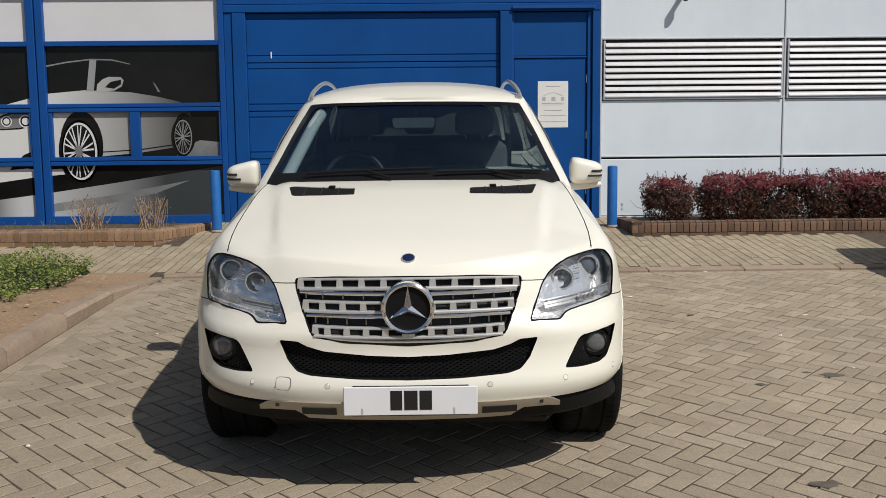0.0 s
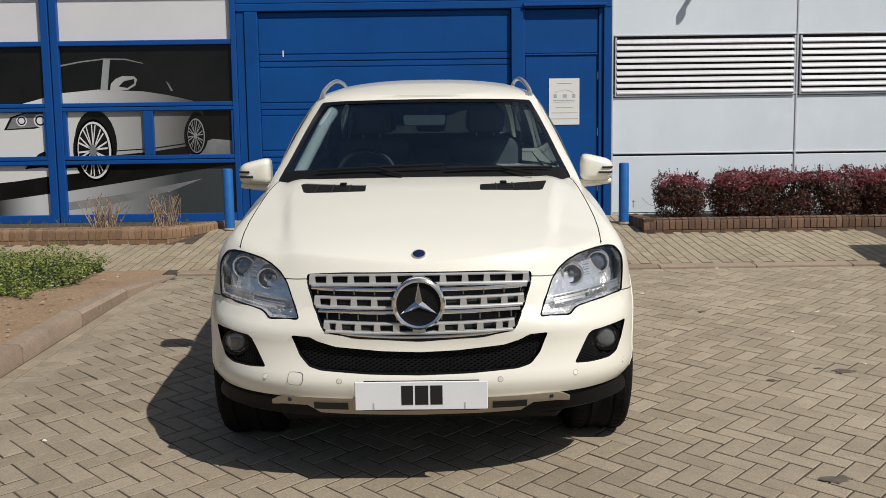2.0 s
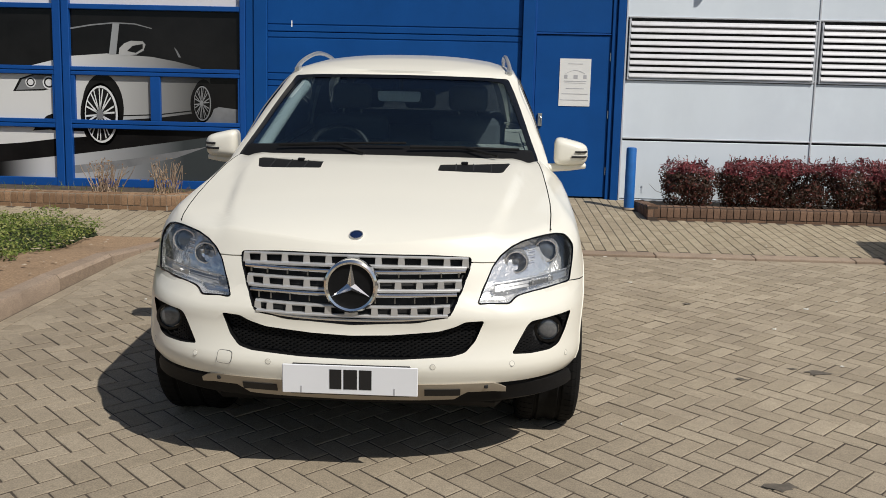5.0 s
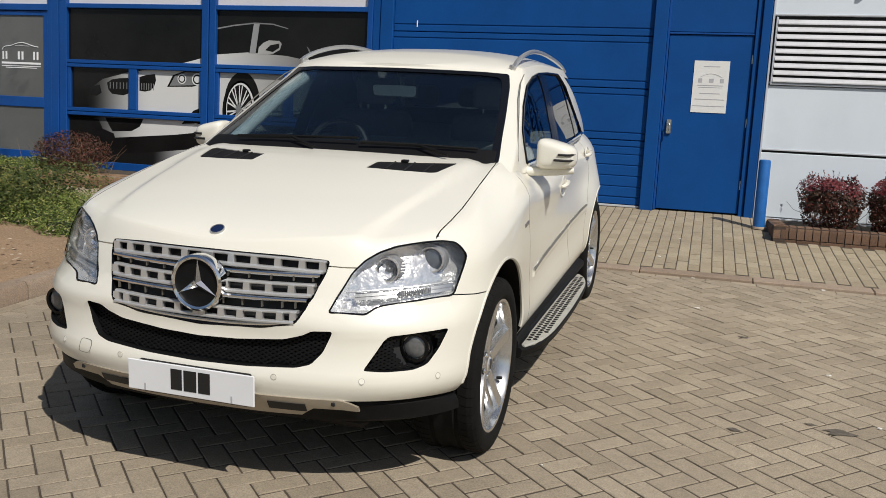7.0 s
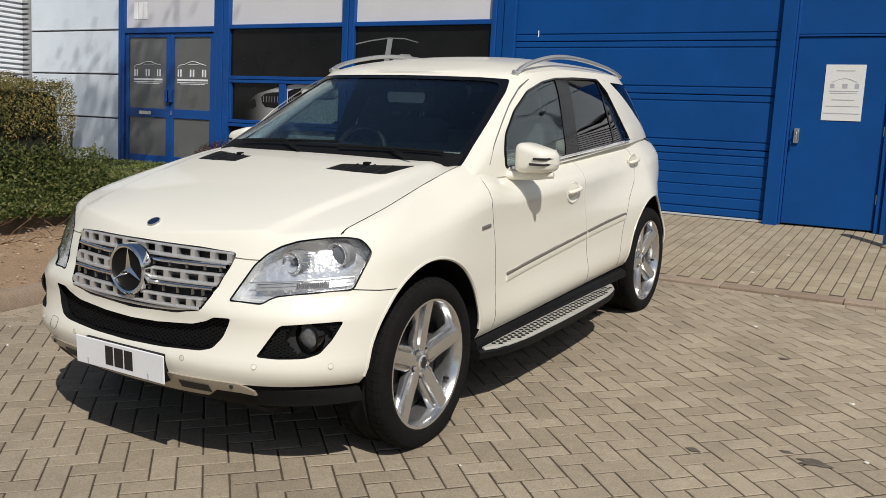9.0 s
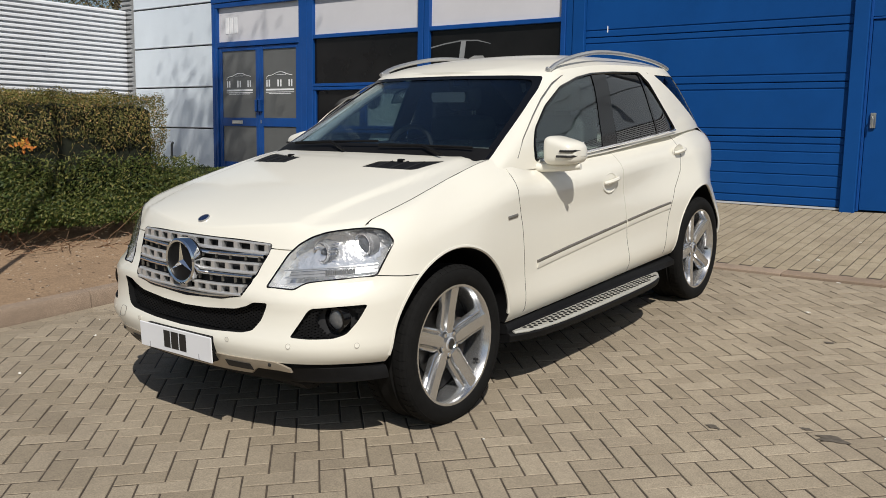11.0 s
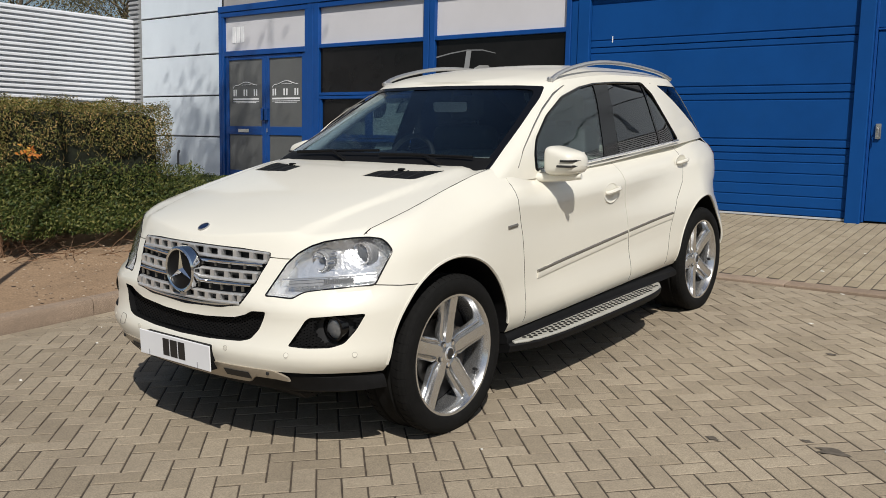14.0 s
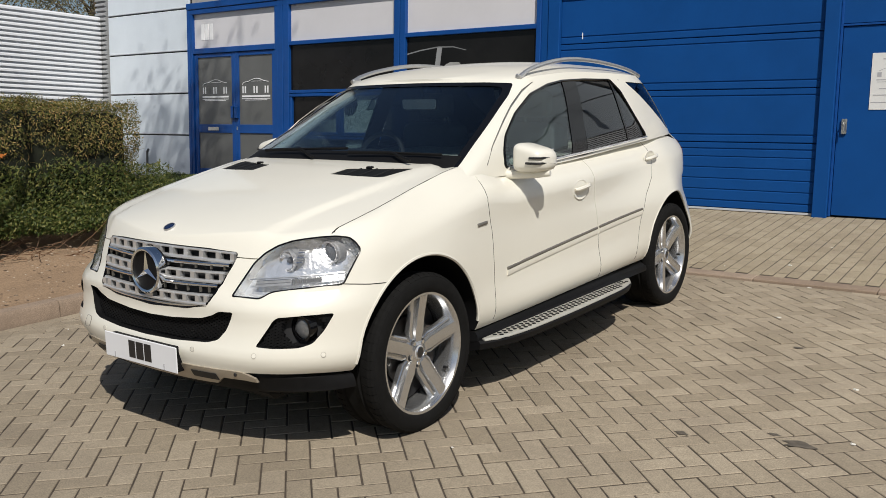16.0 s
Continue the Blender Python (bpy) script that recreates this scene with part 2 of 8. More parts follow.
M["bark"] = plain("tree_bark", (0.12, 0.095, 0.07), 0.95, vary=0.4, scale=8, bump=1.0, fine=30)


# ---- mesh helpers ----
def mesh_of(name, verts, faces, mat=None, smooth=False):
    me = bpy.data.meshes.new(name)
    me.from_pydata([tuple(v) for v in verts], [], [tuple(f) for f in faces])
    me.update()
    if mat:
        me.materials.append(mat)
    if smooth:
        me.shade_smooth()
    return me


def finish(bm, name, mat, smooth=False):
    me = bpy.data.meshes.new(name)
    bmesh.ops.recalc_face_normals(bm, faces=bm.faces)
    bm.to_mesh(me)
    bm.free()
    for m in mat if isinstance(mat, (list, tuple)) else [mat]:
        me.materials.append(m)
    if smooth:
        me.shade_smooth()
        me.set_sharp_from_angle(angle=radians(38))
    return me


def part(name, bm, mat, parent=None, label="", smooth=False):
    """Links a bmesh (or a ready mesh) as one mesh object under a thing or a part."""
    me = finish(bm, name, mat, smooth) if isinstance(bm, bmesh.types.BMesh) else bm
    ob = new(name, me)
    if parent is not None:
        ob.parent = parent
    if label:
        ob["label"] = label
    return ob


def box(bm, x0, x1, y0, y1, z0, z1, bevel=0.0, seg=1):
    r = bmesh.ops.create_cube(bm, size=1.0)
    vs = r["verts"]
    bmesh.ops.scale(bm, vec=(x1 - x0, y1 - y0, z1 - z0), verts=vs)
    bmesh.ops.translate(bm, vec=((x0 + x1) / 2, (y0 + y1) / 2, (z0 + z1) / 2), verts=vs)
    if bevel:
        es = list({e for v in vs for e in v.link_edges})
        bmesh.ops.bevel(bm, geom=es, offset=bevel, segments=seg, profile=0.5, affect="EDGES", clamp_overlap=True)
    return bm


def boxes(*rows, bevel=0.0, seg=1):
    bm = bmesh.new()
    for r in rows:
        box(bm, *r, bevel=bevel, seg=seg)
    return bm


def tube_along(points, radius, sides=8, closed_ends=True, taper=None):
    """A round bar along points; taper gives a radius factor at each."""
    bm = bmesh.new()
    pts = [Vector(p) for p in points]
    rings = []
    for i, p in enumerate(pts):
        d = (pts[min(i + 1, len(pts) - 1)] - pts[max(i - 1, 0)]).normalized()
        a = d.orthogonal().normalized() if i == 0 else (rings_a - d * rings_a.dot(d)).normalized()
        rings_a = a
        b = d.cross(a)
        r = radius * (taper[i] if taper else 1)
        rings.append([bm.verts.new(p + r * (math.cos(k * math.tau / sides) * a + math.sin(k * math.tau / sides) * b)) for k in range(sides)])
    for r0, r1 in zip(rings, rings[1:]):
        for k in range(sides):
            bm.faces.new((r0[k], r0[(k + 1) % sides], r1[(k + 1) % sides], r1[k]))
    if closed_ends:
        bm.faces.new(rings[0][::-1])
        bm.faces.new(rings[-1])
    return bm


def prism(outline, axis, lo, hi):
    """A solid with that outline, along an axis. Outline in the two other axes, in their order x, y, z."""
    def at(a, b, c):
        return {"x": (c, a, b), "y": (a, c, b), "z": (a, b, c)}[axis]
    bm = bmesh.new()
    v0 = [bm.verts.new(at(a, b, lo)) for a, b in outline]
    v1 = [bm.verts.new(at(a, b, hi)) for a, b in outline]
    n = len(outline)
    bm.faces.new(v0)
    bm.faces.new(v1[::-1])
    for i in range(n):
        bm.faces.new((v0[i], v1[i], v1[(i + 1) % n], v0[(i + 1) % n]))
    bmesh.ops.recalc_face_normals(bm, faces=bm.faces)
    return bm


def rounded(outline, r=0.01, seg=3):
    """Rounds the corners of a closed outline."""
    out, n = [], len(outline)
    for i in range(n):
        p, q, s = Vector(outline[i - 1]), Vector(outline[i]), Vector(outline[(i + 1) % n])
        a, b = p - q, s - q
        d = min(r, a.length * 0.45, b.length * 0.45)
        e0, e1 = q + a.normalized() * d, q + b.normalized() * d
        for k in range(seg + 1):
            u = k / seg
            w = (1 - u) ** 2 * e0 + 2 * u * (1 - u) * q + u * u * e1
            out.append((w.x, w.y))
    return out


def hermite(xs, ys):
    """A smooth curve through given values that does not overshoot; returns a function."""
    xs, ys = np.array(xs, float), np.array(ys, float)
    h = np.diff(xs)
    d = np.diff(ys) / h
    m = np.zeros(len(xs))
    m[0], m[-1] = d[0], d[-1]
    for i in range(1, len(xs) - 1):
        m[i] = 0.0 if d[i - 1] * d[i] <= 0 else 2 * d[i - 1] * d[i] / (d[i - 1] + d[i])

    def f(x):
        x = np.clip(x, xs[0], xs[-1])
        i = np.clip(np.searchsorted(xs, x) - 1, 0, len(xs) - 2)
        t = (x - xs[i]) / h[i]
        return (2 * t**3 - 3 * t**2 + 1) * ys[i] + (t**3 - 2 * t**2 + t) * h[i] * m[i] + (-2 * t**3 + 3 * t**2) * ys[i + 1] + (t**3 - t**2) * h[i] * m[i + 1]
    return f


# ---- ground ----
EDGE, WALL = 8.03, 10.94  # where the steeper apron begins; the facade's plane


def ground_z(y):
    if y <= -6:
        return 0.001 + 0.0571 * (-10.0)
    if y < EDGE:
        return 0.001 + 0.0571 * (y - 4.0)
    return 0.2311 + 0.11 * (min(y, 11.2) - EDGE)


def structure(name, me, label, category="", parent=None):
    ob = part(name, me, None, parent)
    return tagged(ob, label, category or name.replace("_", " "), kind="structure")


# The base sheet: the bed of the paving, on to the horizon.
ys = [-900, -6.0, 4.0, EDGE, 11.2, 14, 900]
xs = [-900, -30, -2.62, 30, 900]
gv = [(x, y, ground_z(y) - 0.0035) for y in ys for x in xs]
gf = [(i * 5 + k, i * 5 + k + 1, (i + 1) * 5 + k + 1, (i + 1) * 5 + k) for i in range(len(ys) - 1) for k in range(4)]
structure("ground", mesh_of("ground", gv, gf, M["joint"]), "sandy dark joint bed under the block paving", "ground")

# ---- building: silver cladding, windows, doors ----
def clad_panel(x0, x1, z0, z1):
    return box(bmesh.new(), x0 + 0.008, x1 - 0.008, WALL, WALL + 0.06, z0 + 0.012, z1 - 0.012, 0.006)


wall = tagged(new("wall_north"), "metal-clad industrial unit facade with silver panels and blue joinery", "wall", kind="structure")
part("core", boxes((-12.3, -9.46, WALL + 0.07, WALL + 0.4, 0.3, 7.0), (2.26, 30, WALL + 0.07, WALL + 0.4, 0.3, 7.0), (-9.46, 2.26, WALL + 0.12, WALL + 0.4, 3.56, 7.0)), M["wall"], wall)
part("gasket", boxes((-11.88, -9.46, WALL + 0.045, WALL + 0.068, 0.5, 7.0), (2.28, 30, WALL + 0.045, WALL + 0.068, 0.5, 7.0)), M["gasket"], wall)
LEVELS = [0.56, 1.30, 2.035, 2.765, 3.495, 4.225, 4.955, 5.685, 6.415]
SIL_R = [2.29, 4.61, 6.93, 9.25, 11.57, 13.89]
for xa, xb in [(-11.87, -9.47)] + list(zip(SIL_R, SIL_R[1:])):
    for za, zb in zip(LEVELS, LEVELS[1:]):
        if xa > 0 and za == 2.035:
            continue
        part("panel", clad_panel(xa, xb, za, zb), M["silver"], wall)
for xa in SIL_R[:-1]:
    part("trim", box(bmesh.new(), xa - 0.012, xa + 0.012, WALL - 0.012, WALL + 0.05, 0.56, 6.4, 0.004), M["trim_silver"], wall)
for z in LEVELS[1:-1]:
    part("trim", boxes((2.305, 13.8, WALL - 0.010, WALL + 0.03, z + 0.012, z + 0.03), (-11.86, -9.48, WALL - 0.010, WALL + 0.03, z + 0.012, z + 0.03), bevel=0.003), M["trim_silver"], wall)
part("base_flashing", boxes((2.28, 13.8, WALL - 0.02, WALL + 0.06, 0.50, 0.562), (-11.88, -9.46, WALL - 0.02, WALL + 0.06, 0.48, 0.562), bevel=0.004), M["trim_silver"], wall)

# Louvre bands between two joints of the right-hand cladding.
def louvre_bay(xa, xb):
    thing = tagged(new("wall_louvre"), "white horizontal metal ventilation louvre set in silver cladding", "louvre", "wall louvres")
    # near-black sheet paints the shade seen between the slats
    part("shade_backing", box(bmesh.new(), xa + 0.03, xb - 0.03, WALL + 0.05, WALL + 0.066, 2.05, 2.75), M["shade"], thing)
    part("frame", boxes((xa + 0.028, xa + 0.05, WALL - 0.03, WALL + 0.05, 2.03, 2.76), (xb - 0.05, xb - 0.028, WALL - 0.03, WALL + 0.05, 2.03, 2.76), (xa + 0.05, xb - 0.05, WALL - 0.025, WALL + 0.05, 2.03, 2.05), bevel=0.003), M["trim_silver"], thing)
    n, pitch = 9, 0.0775
    for i in range(n):
        z = 2.06 + i * pitch
        bm = bmesh.new()
        prof = [(-0.040, 0.0), (-0.040, 0.012), (-0.024, 0.050), (0.0, 0.056), (0.0, 0.052), (-0.027, 0.046), (-0.037, 0.011), (-0.037, 0.0)]
        a = [bm.verts.new((xa + 0.05, WALL + p, z + q)) for p, q in prof]
        b = [bm.verts.new((xb - 0.05, WALL + p, z + q)) for p, q in prof]
        for k in range(len(prof)):
            bm.faces.new((a[k], b[k], b[(k + 1) % len(prof)], a[(k + 1) % len(prof)]))
        bm.faces.new(a)
        bm.faces.new(b[::-1])
        part("slat", bm, M["louvre"], thing)


for xa, xb in zip(SIL_R[:4], SIL_R[1:5]):
    louvre_bay(xa, xb)

# Blue joinery of the window bays; members stand 2 to 3 mm apart in depth where they cross.
joinery = tagged(new("window_1"), "blue-painted aluminium window wall with printed panes", "window", kind="structure")


def member(name, x0, x1, z0, z1, y0=-0.05, y1=0.06, mat="blue_frame", bevel=0.006, owner=None):
    return part(name, box(bmesh.new(), x0, x1, WALL + y0, WALL + y1, z0, z1, bevel), M[mat], owner or joinery)


for xa, xb in ((-9.47, -9.40), (-7.22, -7.10), (-7.085, -6.965), (-4.82, -4.72), (-4.705, -4.61), (-2.47, -2.40)):
    member("mullion", xa, xb, 0.5, 3.5)
member("head", -9.47, -2.40, 3.37, 3.45, -0.047)
member("head", -9.47, -2.40, 3.455, 3.56, -0.06)
for xa, xb in ((-6.96, -4.82), (-4.61, -2.47)):
    xm = (xa + xb) / 2
    member("sill", xa, xb, 0.54, 0.645, -0.047)
    member("sill_nose", xa, xb, 0.50, 0.538, -0.075)
    for z0, z1 in ((1.275, 1.325), (1.332, 1.385), (1.937, 1.985), (1.992, 2.042), (2.742, 2.805)):
        member("transom", xa, xb, z0, z1, -0.044)
    member("post", xm - 0.065, xm + 0.065, 1.385, 1.937, -0.041)
    member("post", xa, xa + 0.05, 1.385, 1.937, -0.038)
    member("post", xb - 0.03, xb, 1.385, 1.937, -0.038)
    part("upper_panel", box(bmesh.new(), xa, xb, WALL + 0.012, WALL + 0.03, 2.805, 3.37), M["panel"], joinery, "plain grey-white infill panel")
    for z0, z1, x0, x1 in ((0.645, 1.275, xa, xb), (1.385, 1.937, xa + 0.05, xm - 0.065), (1.385, 1.937, xm + 0.065, xb - 0.03), (2.042, 2.742, xa, xb)):
        part("pane", box(bmesh.new(), x0, x1, WALL + 0.004, WALL + 0.02, z0, z1), M["print_dark"], joinery, "pane with a dark printed film")

# The picture printed over the panes: a pale saloon car on a dark ground, in plain flat shapes.
PANES = [(xa, xb, z0, z1) for a, b in ((-6.96, -4.82), (-4.61, -2.47)) for xa, xb, z0, z1 in ((a, b, 0.645, 1.275), (a + 0.05, (a + b) / 2 - 0.065, 1.385, 1.937), ((a + b) / 2 + 0.065, b - 0.03, 1.385, 1.937), (a, b, 2.042, 2.742))]


def clipped(poly, rect):
    x0, x1, z0, z1 = rect
    for axis, lim, sign in ((0, x0, 1), (0, x1, -1), (1, z0, 1), (1, z1, -1)):
        out = []
        for i, p in enumerate(poly):
            q = poly[i - 1]
            pin, qin = sign * (p[axis] - lim) >= 0, sign * (q[axis] - lim) >= 0
            if pin != qin:
                u = (lim - q[axis]) / (p[axis] - q[axis])
                out.append((q[0] + u * (p[0] - q[0]), q[1] + u * (p[1] - q[1])))
            if pin:
                out.append(p)
        poly = out
        if not poly:
            break
    return poly


def printed(poly, mat, layer):
    for rect in PANES:
        c = clipped(list(poly), rect)
        if len(c) >= 3:
            me = mesh_of("print", [(x, WALL + 0.0035 - 0.0006 * layer, z) for x, z in c], [range(len(c))], M[mat])
            part("print", me, None, joinery)


def disc(cx, cz, rx, rz, n=28, a0=0.0, a1=math.tau):
    return [(cx + rx * math.cos(a0 + (a1 - a0) * k / n), cz + rz * math.sin(a0 + (a1 - a0) * k / n)) for k in range(n)]


printed([(-6.96, 0.645), (-2.47, 0.645), (-2.47, 1.262), (-3.94, 1.04), (-4.64, 0.94), (-5.6, 0.82), (-6.96, 0.70)], "print_floor", 0)
printed([(-4.64, 0.80), (-3.9, 0.90), (-2.9, 1.08), (-3.3, 0.93), (-4.1, 0.76), (-4.64, 0.70)], "print_mid", 1)
printed([(-3.05, 1.385), (-2.47, 1.385), (-2.47, 1.55), (-2.75, 1.58), (-2.95, 1.50)], "print_mid", 1)
# pale strip of floor and the bumper's foot in the lower panes
printed([(-6.2, 0.99), (-5.24, 1.08), (-4.80, 1.14), (-4.45, 1.17), (-4.45, 1.24), (-4.80, 1.235), (-5.16, 1.275), (-6.3, 1.275)], "print_body", 1)
# body side and bonnet
printed([(-6.66, 1.50), (-6.60, 1.66), (-6.40, 1.79), (-6.0, 1.89), (-5.5, 1.965), (-5.22, 2.02), (-4.63, 2.17), (-4.16, 2.21), (-3.59, 2.18), (-3.29, 2.13), (-2.99, 2.06), (-2.86, 1.97), (-2.84, 1.62), (-3.01, 1.55), (-3.09, 1.49), (-3.51, 1.43), (-3.99, 1.39), (-4.40, 1.30), (-4.84, 1.42), (-5.1, 1.30), (-5.3, 1.12), (-6.2, 1.04), (-6.45, 1.12), (-6.6, 1.3)], "print_body", 2)
printed([(-5.14, 1.23), (-4.95, 1.42), (-4.82, 1.47), (-4.62, 1.46), (-4.62, 1.30), (-4.9, 1.25)], "print_dark", 3)
# two grille openings with pale bars, the far lamp and the lower intakes
KIDNEYS = ([(-6.334, 1.74), (-6.25, 1.79), (-6.12, 1.81), (-5.99, 1.818), (-5.955, 1.75), (-5.975, 1.61), (-6.06, 1.578), (-6.25, 1.592), (-6.31, 1.65)], [(-5.809, 1.835), (-5.70, 1.868), (-5.56, 1.884), (-5.545, 1.80), (-5.575, 1.71), (-5.63, 1.661), (-5.72, 1.642), (-5.807, 1.650)])
for kidney in KIDNEYS:
    printed(kidney, "print_dark", 3)
    left_, right_ = min(a for a, _ in kidney), max(a for a, _ in kidney)
    for k in range(1, 7):
        x = left_ + (right_ - left_) * k / 7
        printed([(x - 0.006, 1.665), (x + 0.006, 1.665), (x + 0.006, 1.755), (x - 0.006, 1.755)], "print_mid", 4)
printed([(-6.60, 1.56), (-6.57, 1.68), (-6.45, 1.71), (-6.42, 1.60), (-6.50, 1.555)], "print_dark", 3)
printed([(-6.36, 1.262), (-5.74, 1.268), (-5.80, 1.16), (-5.93, 1.095), (-6.24, 1.075), (-6.30, 1.16)], "print_dark", 3)
printed([(-6.60, 1.235), (-6.47, 1.23), (-6.40, 1.10), (-6.47, 1.085), (-6.55, 1.14)], "print_dark", 3)
# headlamp with two rings
printed([(-5.37, 1.72), (-5.28, 1.88), (-5.09, 1.945), (-4.80, 1.94), (-4.80, 1.78), (-4.98, 1.735)], "print_dark", 3)
printed([(-5.33, 1.735), (-5.25, 1.87), (-5.08, 1.925), (-4.82, 1.92), (-4.82, 1.80), (-4.98, 1.755)], "print_mid", 4)
for cx, r in ((-5.14, 0.068), (-4.905, 0.082)):
    printed(disc(cx, 1.835, r, r), "print_light", 5)
    printed(disc(cx, 1.835, r * 0.78, r * 0.78), "print_dark", 6)
    printed(disc(cx, 1.835, r * 0.55, r * 0.55), "print_light", 7)
# cabin: thin roofline, pillar, mirror
printed([(-4.63, 2.515), (-4.36, 2.562), (-4.06, 2.595), (-3.8, 2.585), (-3.58, 2.53), (-3.58, 2.52), (-3.8, 2.57), (-4.06, 2.578), (-4.36, 2.545), (-4.63, 2.495)], "print_mid", 3)
printed([(-4.075, 2.58), (-3.99, 2.58), (-4.04, 2.20), (-4.13, 2.20)], "print_floor", 4)
printed([(-4.01, 2.19), (-3.995, 2.28), (-3.93, 2.34), (-3.85, 2.372), (-3.70, 2.368), (-3.665, 2.33), (-3.69, 2.255), (-3.78, 2.205), (-3.91, 2.19)], "print_body", 4)
printed([(-3.90, 2.245), (-3.83, 2.31), (-3.70, 2.335), (-3.70, 2.28), (-3.79, 2.225)], "print_dark", 5)
printed([(-3.31, 2.31), (-3.27, 2.27), (-3.22, 2.18), (-3.25, 2.18)], "print_mid", 3)
printed([(-3.62, 1.84), (-3.55, 1.845), (-3.55, 1.825), (-3.62, 1.815)], "print_dark", 4)
printed([(-3.98, 1.45), (-3.51, 1.475), (-3.1, 1.53), (-3.1, 1.515), (-3.51, 1.462), (-3.98, 1.437)], "print_dark", 4)
# wheels: dark arch, bright dished rim, fine spokes
for cx, rx, rz, az, cz in ((-4.235, 0.243, 0.39, 1.53, 1.455), (-2.95, 0.125, 0.235, 1.66, 1.62)):
    printed(disc(cx + 0.01, az, rx * 1.10, rz * 1.10), "print_dark", 3)
    printed(disc(cx - 0.03, cz - 0.01, rx * 1.03, rz * 1.03), "print_dark", 4)
    printed(disc(cx, cz, rx, rz), "print_dark", 4)
    printed(disc(cx - rx * 0.05, cz, rx * 0.87, rz * 0.92), "print_light" if rx > 0.2 else "print_mid", 5)
    printed(disc(cx - rx * 0.08, cz, rx * 0.79, rz * 0.85), "print_dark", 6)
    printed(disc(cx - rx * 0.12, cz, rx * 0.74, rz * 0.80), "print_dark", 7)
    hx = cx - rx * 0.12
    for k in range(20):
        a = (k // 2) * math.tau / 10 + (0.12 if k % 2 else -0.12) + 0.2
        b0, b1 = a - 0.035, a + 0.035
        o = (k // 2) * math.tau / 10 + 0.2
        printed([(hx + rx * 0.14 * math.cos(o - 0.2), cz + rz * 0.14 * math.sin(o - 0.2)), (hx + rx * 0.77 * math.cos(b0), cz + rz * 0.83 * math.sin(b0)), (hx + rx * 0.77 * math.cos(b1), cz + rz * 0.83 * math.sin(b1)), (hx + rx * 0.14 * math.cos(o + 0.2), cz + rz * 0.14 * math.sin(o + 0.2))], "print_light" if rx > 0.2 else "print_mid", 8)
    printed(disc(hx, cz, rx * 0.17, rz * 0.17), "print_mid", 9)

# Entrance: two glazed leaves under an infill panel.
entrance = tagged(new("door_1"), "blue-framed double entrance door with frosted panes, closed", "door", kind="structure")
member("frame", -9.40, -9.33, 0.5, 3.37, -0.044, owner=entrance)
member("frame", -7.29, -7.22, 0.5, 3.37, -0.044, owner=entrance)
member("transom", -9.33, -7.29, 2.70, 2.79, -0.04, owner=entrance)
member("threshold", -9.40, -7.22, 0.50, 0.585, -0.07, owner=entrance)
part("upper_panel", box(bmesh.new(), -9.33, -7.29, WALL + 0.01, WALL + 0.03, 2.79, 3.37), M["panel"], entrance, "grey-white infill panel")
for x0, x1, hinge in ((-9.325, -8.272, 0), (-8.266, -7.295, 1)):
    leaf = part("leaf", boxes((x0, x0 + 0.085, WALL - 0.02, WALL + 0.03, 0.59, 2.695), (x1 - 0.085, x1, WALL - 0.02, WALL + 0.03, 0.59, 2.695), (x0 + 0.085, x1 - 0.085, WALL - 0.017, WALL + 0.03, 2.63, 2.695), (x0 + 0.085, x1 - 0.085, WALL - 0.017, WALL + 0.03, 1.35, 1.495), (x0 + 0.085, x1 - 0.085, WALL - 0.017, WALL + 0.03, 0.59, 0.73), bevel=0.005), M["blue_frame"], entrance)
    part("upper_pane", box(bmesh.new(), x0 + 0.085, x1 - 0.085, WALL, WALL + 0.012, 1.495, 2.63), M["frost"], leaf, "frosted grey pane")
    part("lower_pane", box(bmesh.new(), x0 + 0.085, x1 - 0.085, WALL, WALL + 0.012, 0.73, 1.35), M["frost"], leaf, "frosted grey pane")
    xc = (x0 + x1) / 2
    # sign on the pane: a car's roofline, three pairs of plain bars, and bars of writing too small to read
    run = [(-0.326, 2.150), (-0.31, 2.178), (-0.27, 2.197), (-0.185, 2.204), (-0.115, 2.228), (-0.053, 2.246), (0.0, 2.252), (0.057, 2.250), (0.105, 2.240), (0.145, 2.226), (0.22, 2.208), (0.30, 2.196)]
    part("sign_arc", tube_along([(xc + a, WALL - 0.003, z) for a, z in run], 0.007, 4), M["white_ink"], leaf)
    part("sign_arc", tube_along([(xc + a, WALL - 0.003, z) for a, z in ((-0.10, 2.205), (0.03, 2.207), (0.15, 2.206))], 0.004, 4), M["white_ink"], leaf)
    for k, w in ((-0.285, 0.042), (-0.008, 0.048), (0.255, 0.044)):
        part("sign_block", boxes((xc + k - w, xc + k - w * 0.35, WALL - 0.003, WALL + 0.001, 2.015, 2.128), (xc + k + w * 0.35, xc + k + w, WALL - 0.003, WALL + 0.001, 2.015, 2.128)), M["white_ink"], leaf)
    part("sign_bar", boxes((xc - 0.34, xc + 0.34, WALL - 0.003, WALL + 0.001, 1.950, 1.978), (xc - 0.34, xc + 0.34, WALL - 0.003, WALL + 0.001, 1.918, 1.928), (xc - 0.27, xc + 0.27, WALL - 0.003, WALL + 0.001, 1.895, 1.905)), M["white_ink"], leaf)
    xh = x1 - 0.03 if hinge == 0 else x0 + 0.03
    part("push_plate", box(bmesh.new(), xh - 0.05, xh + 0.05, WALL - 0.06, WALL - 0.021, 1.60, 1.80, 0.006), M["blue_frame"], leaf)
part("letter_plate", box(bmesh.new(), -8.98, -8.70, WALL - 0.028, WALL - 0.018, 1.39, 1.45, 0.004), M["steel"], entrance, "steel letter plate")
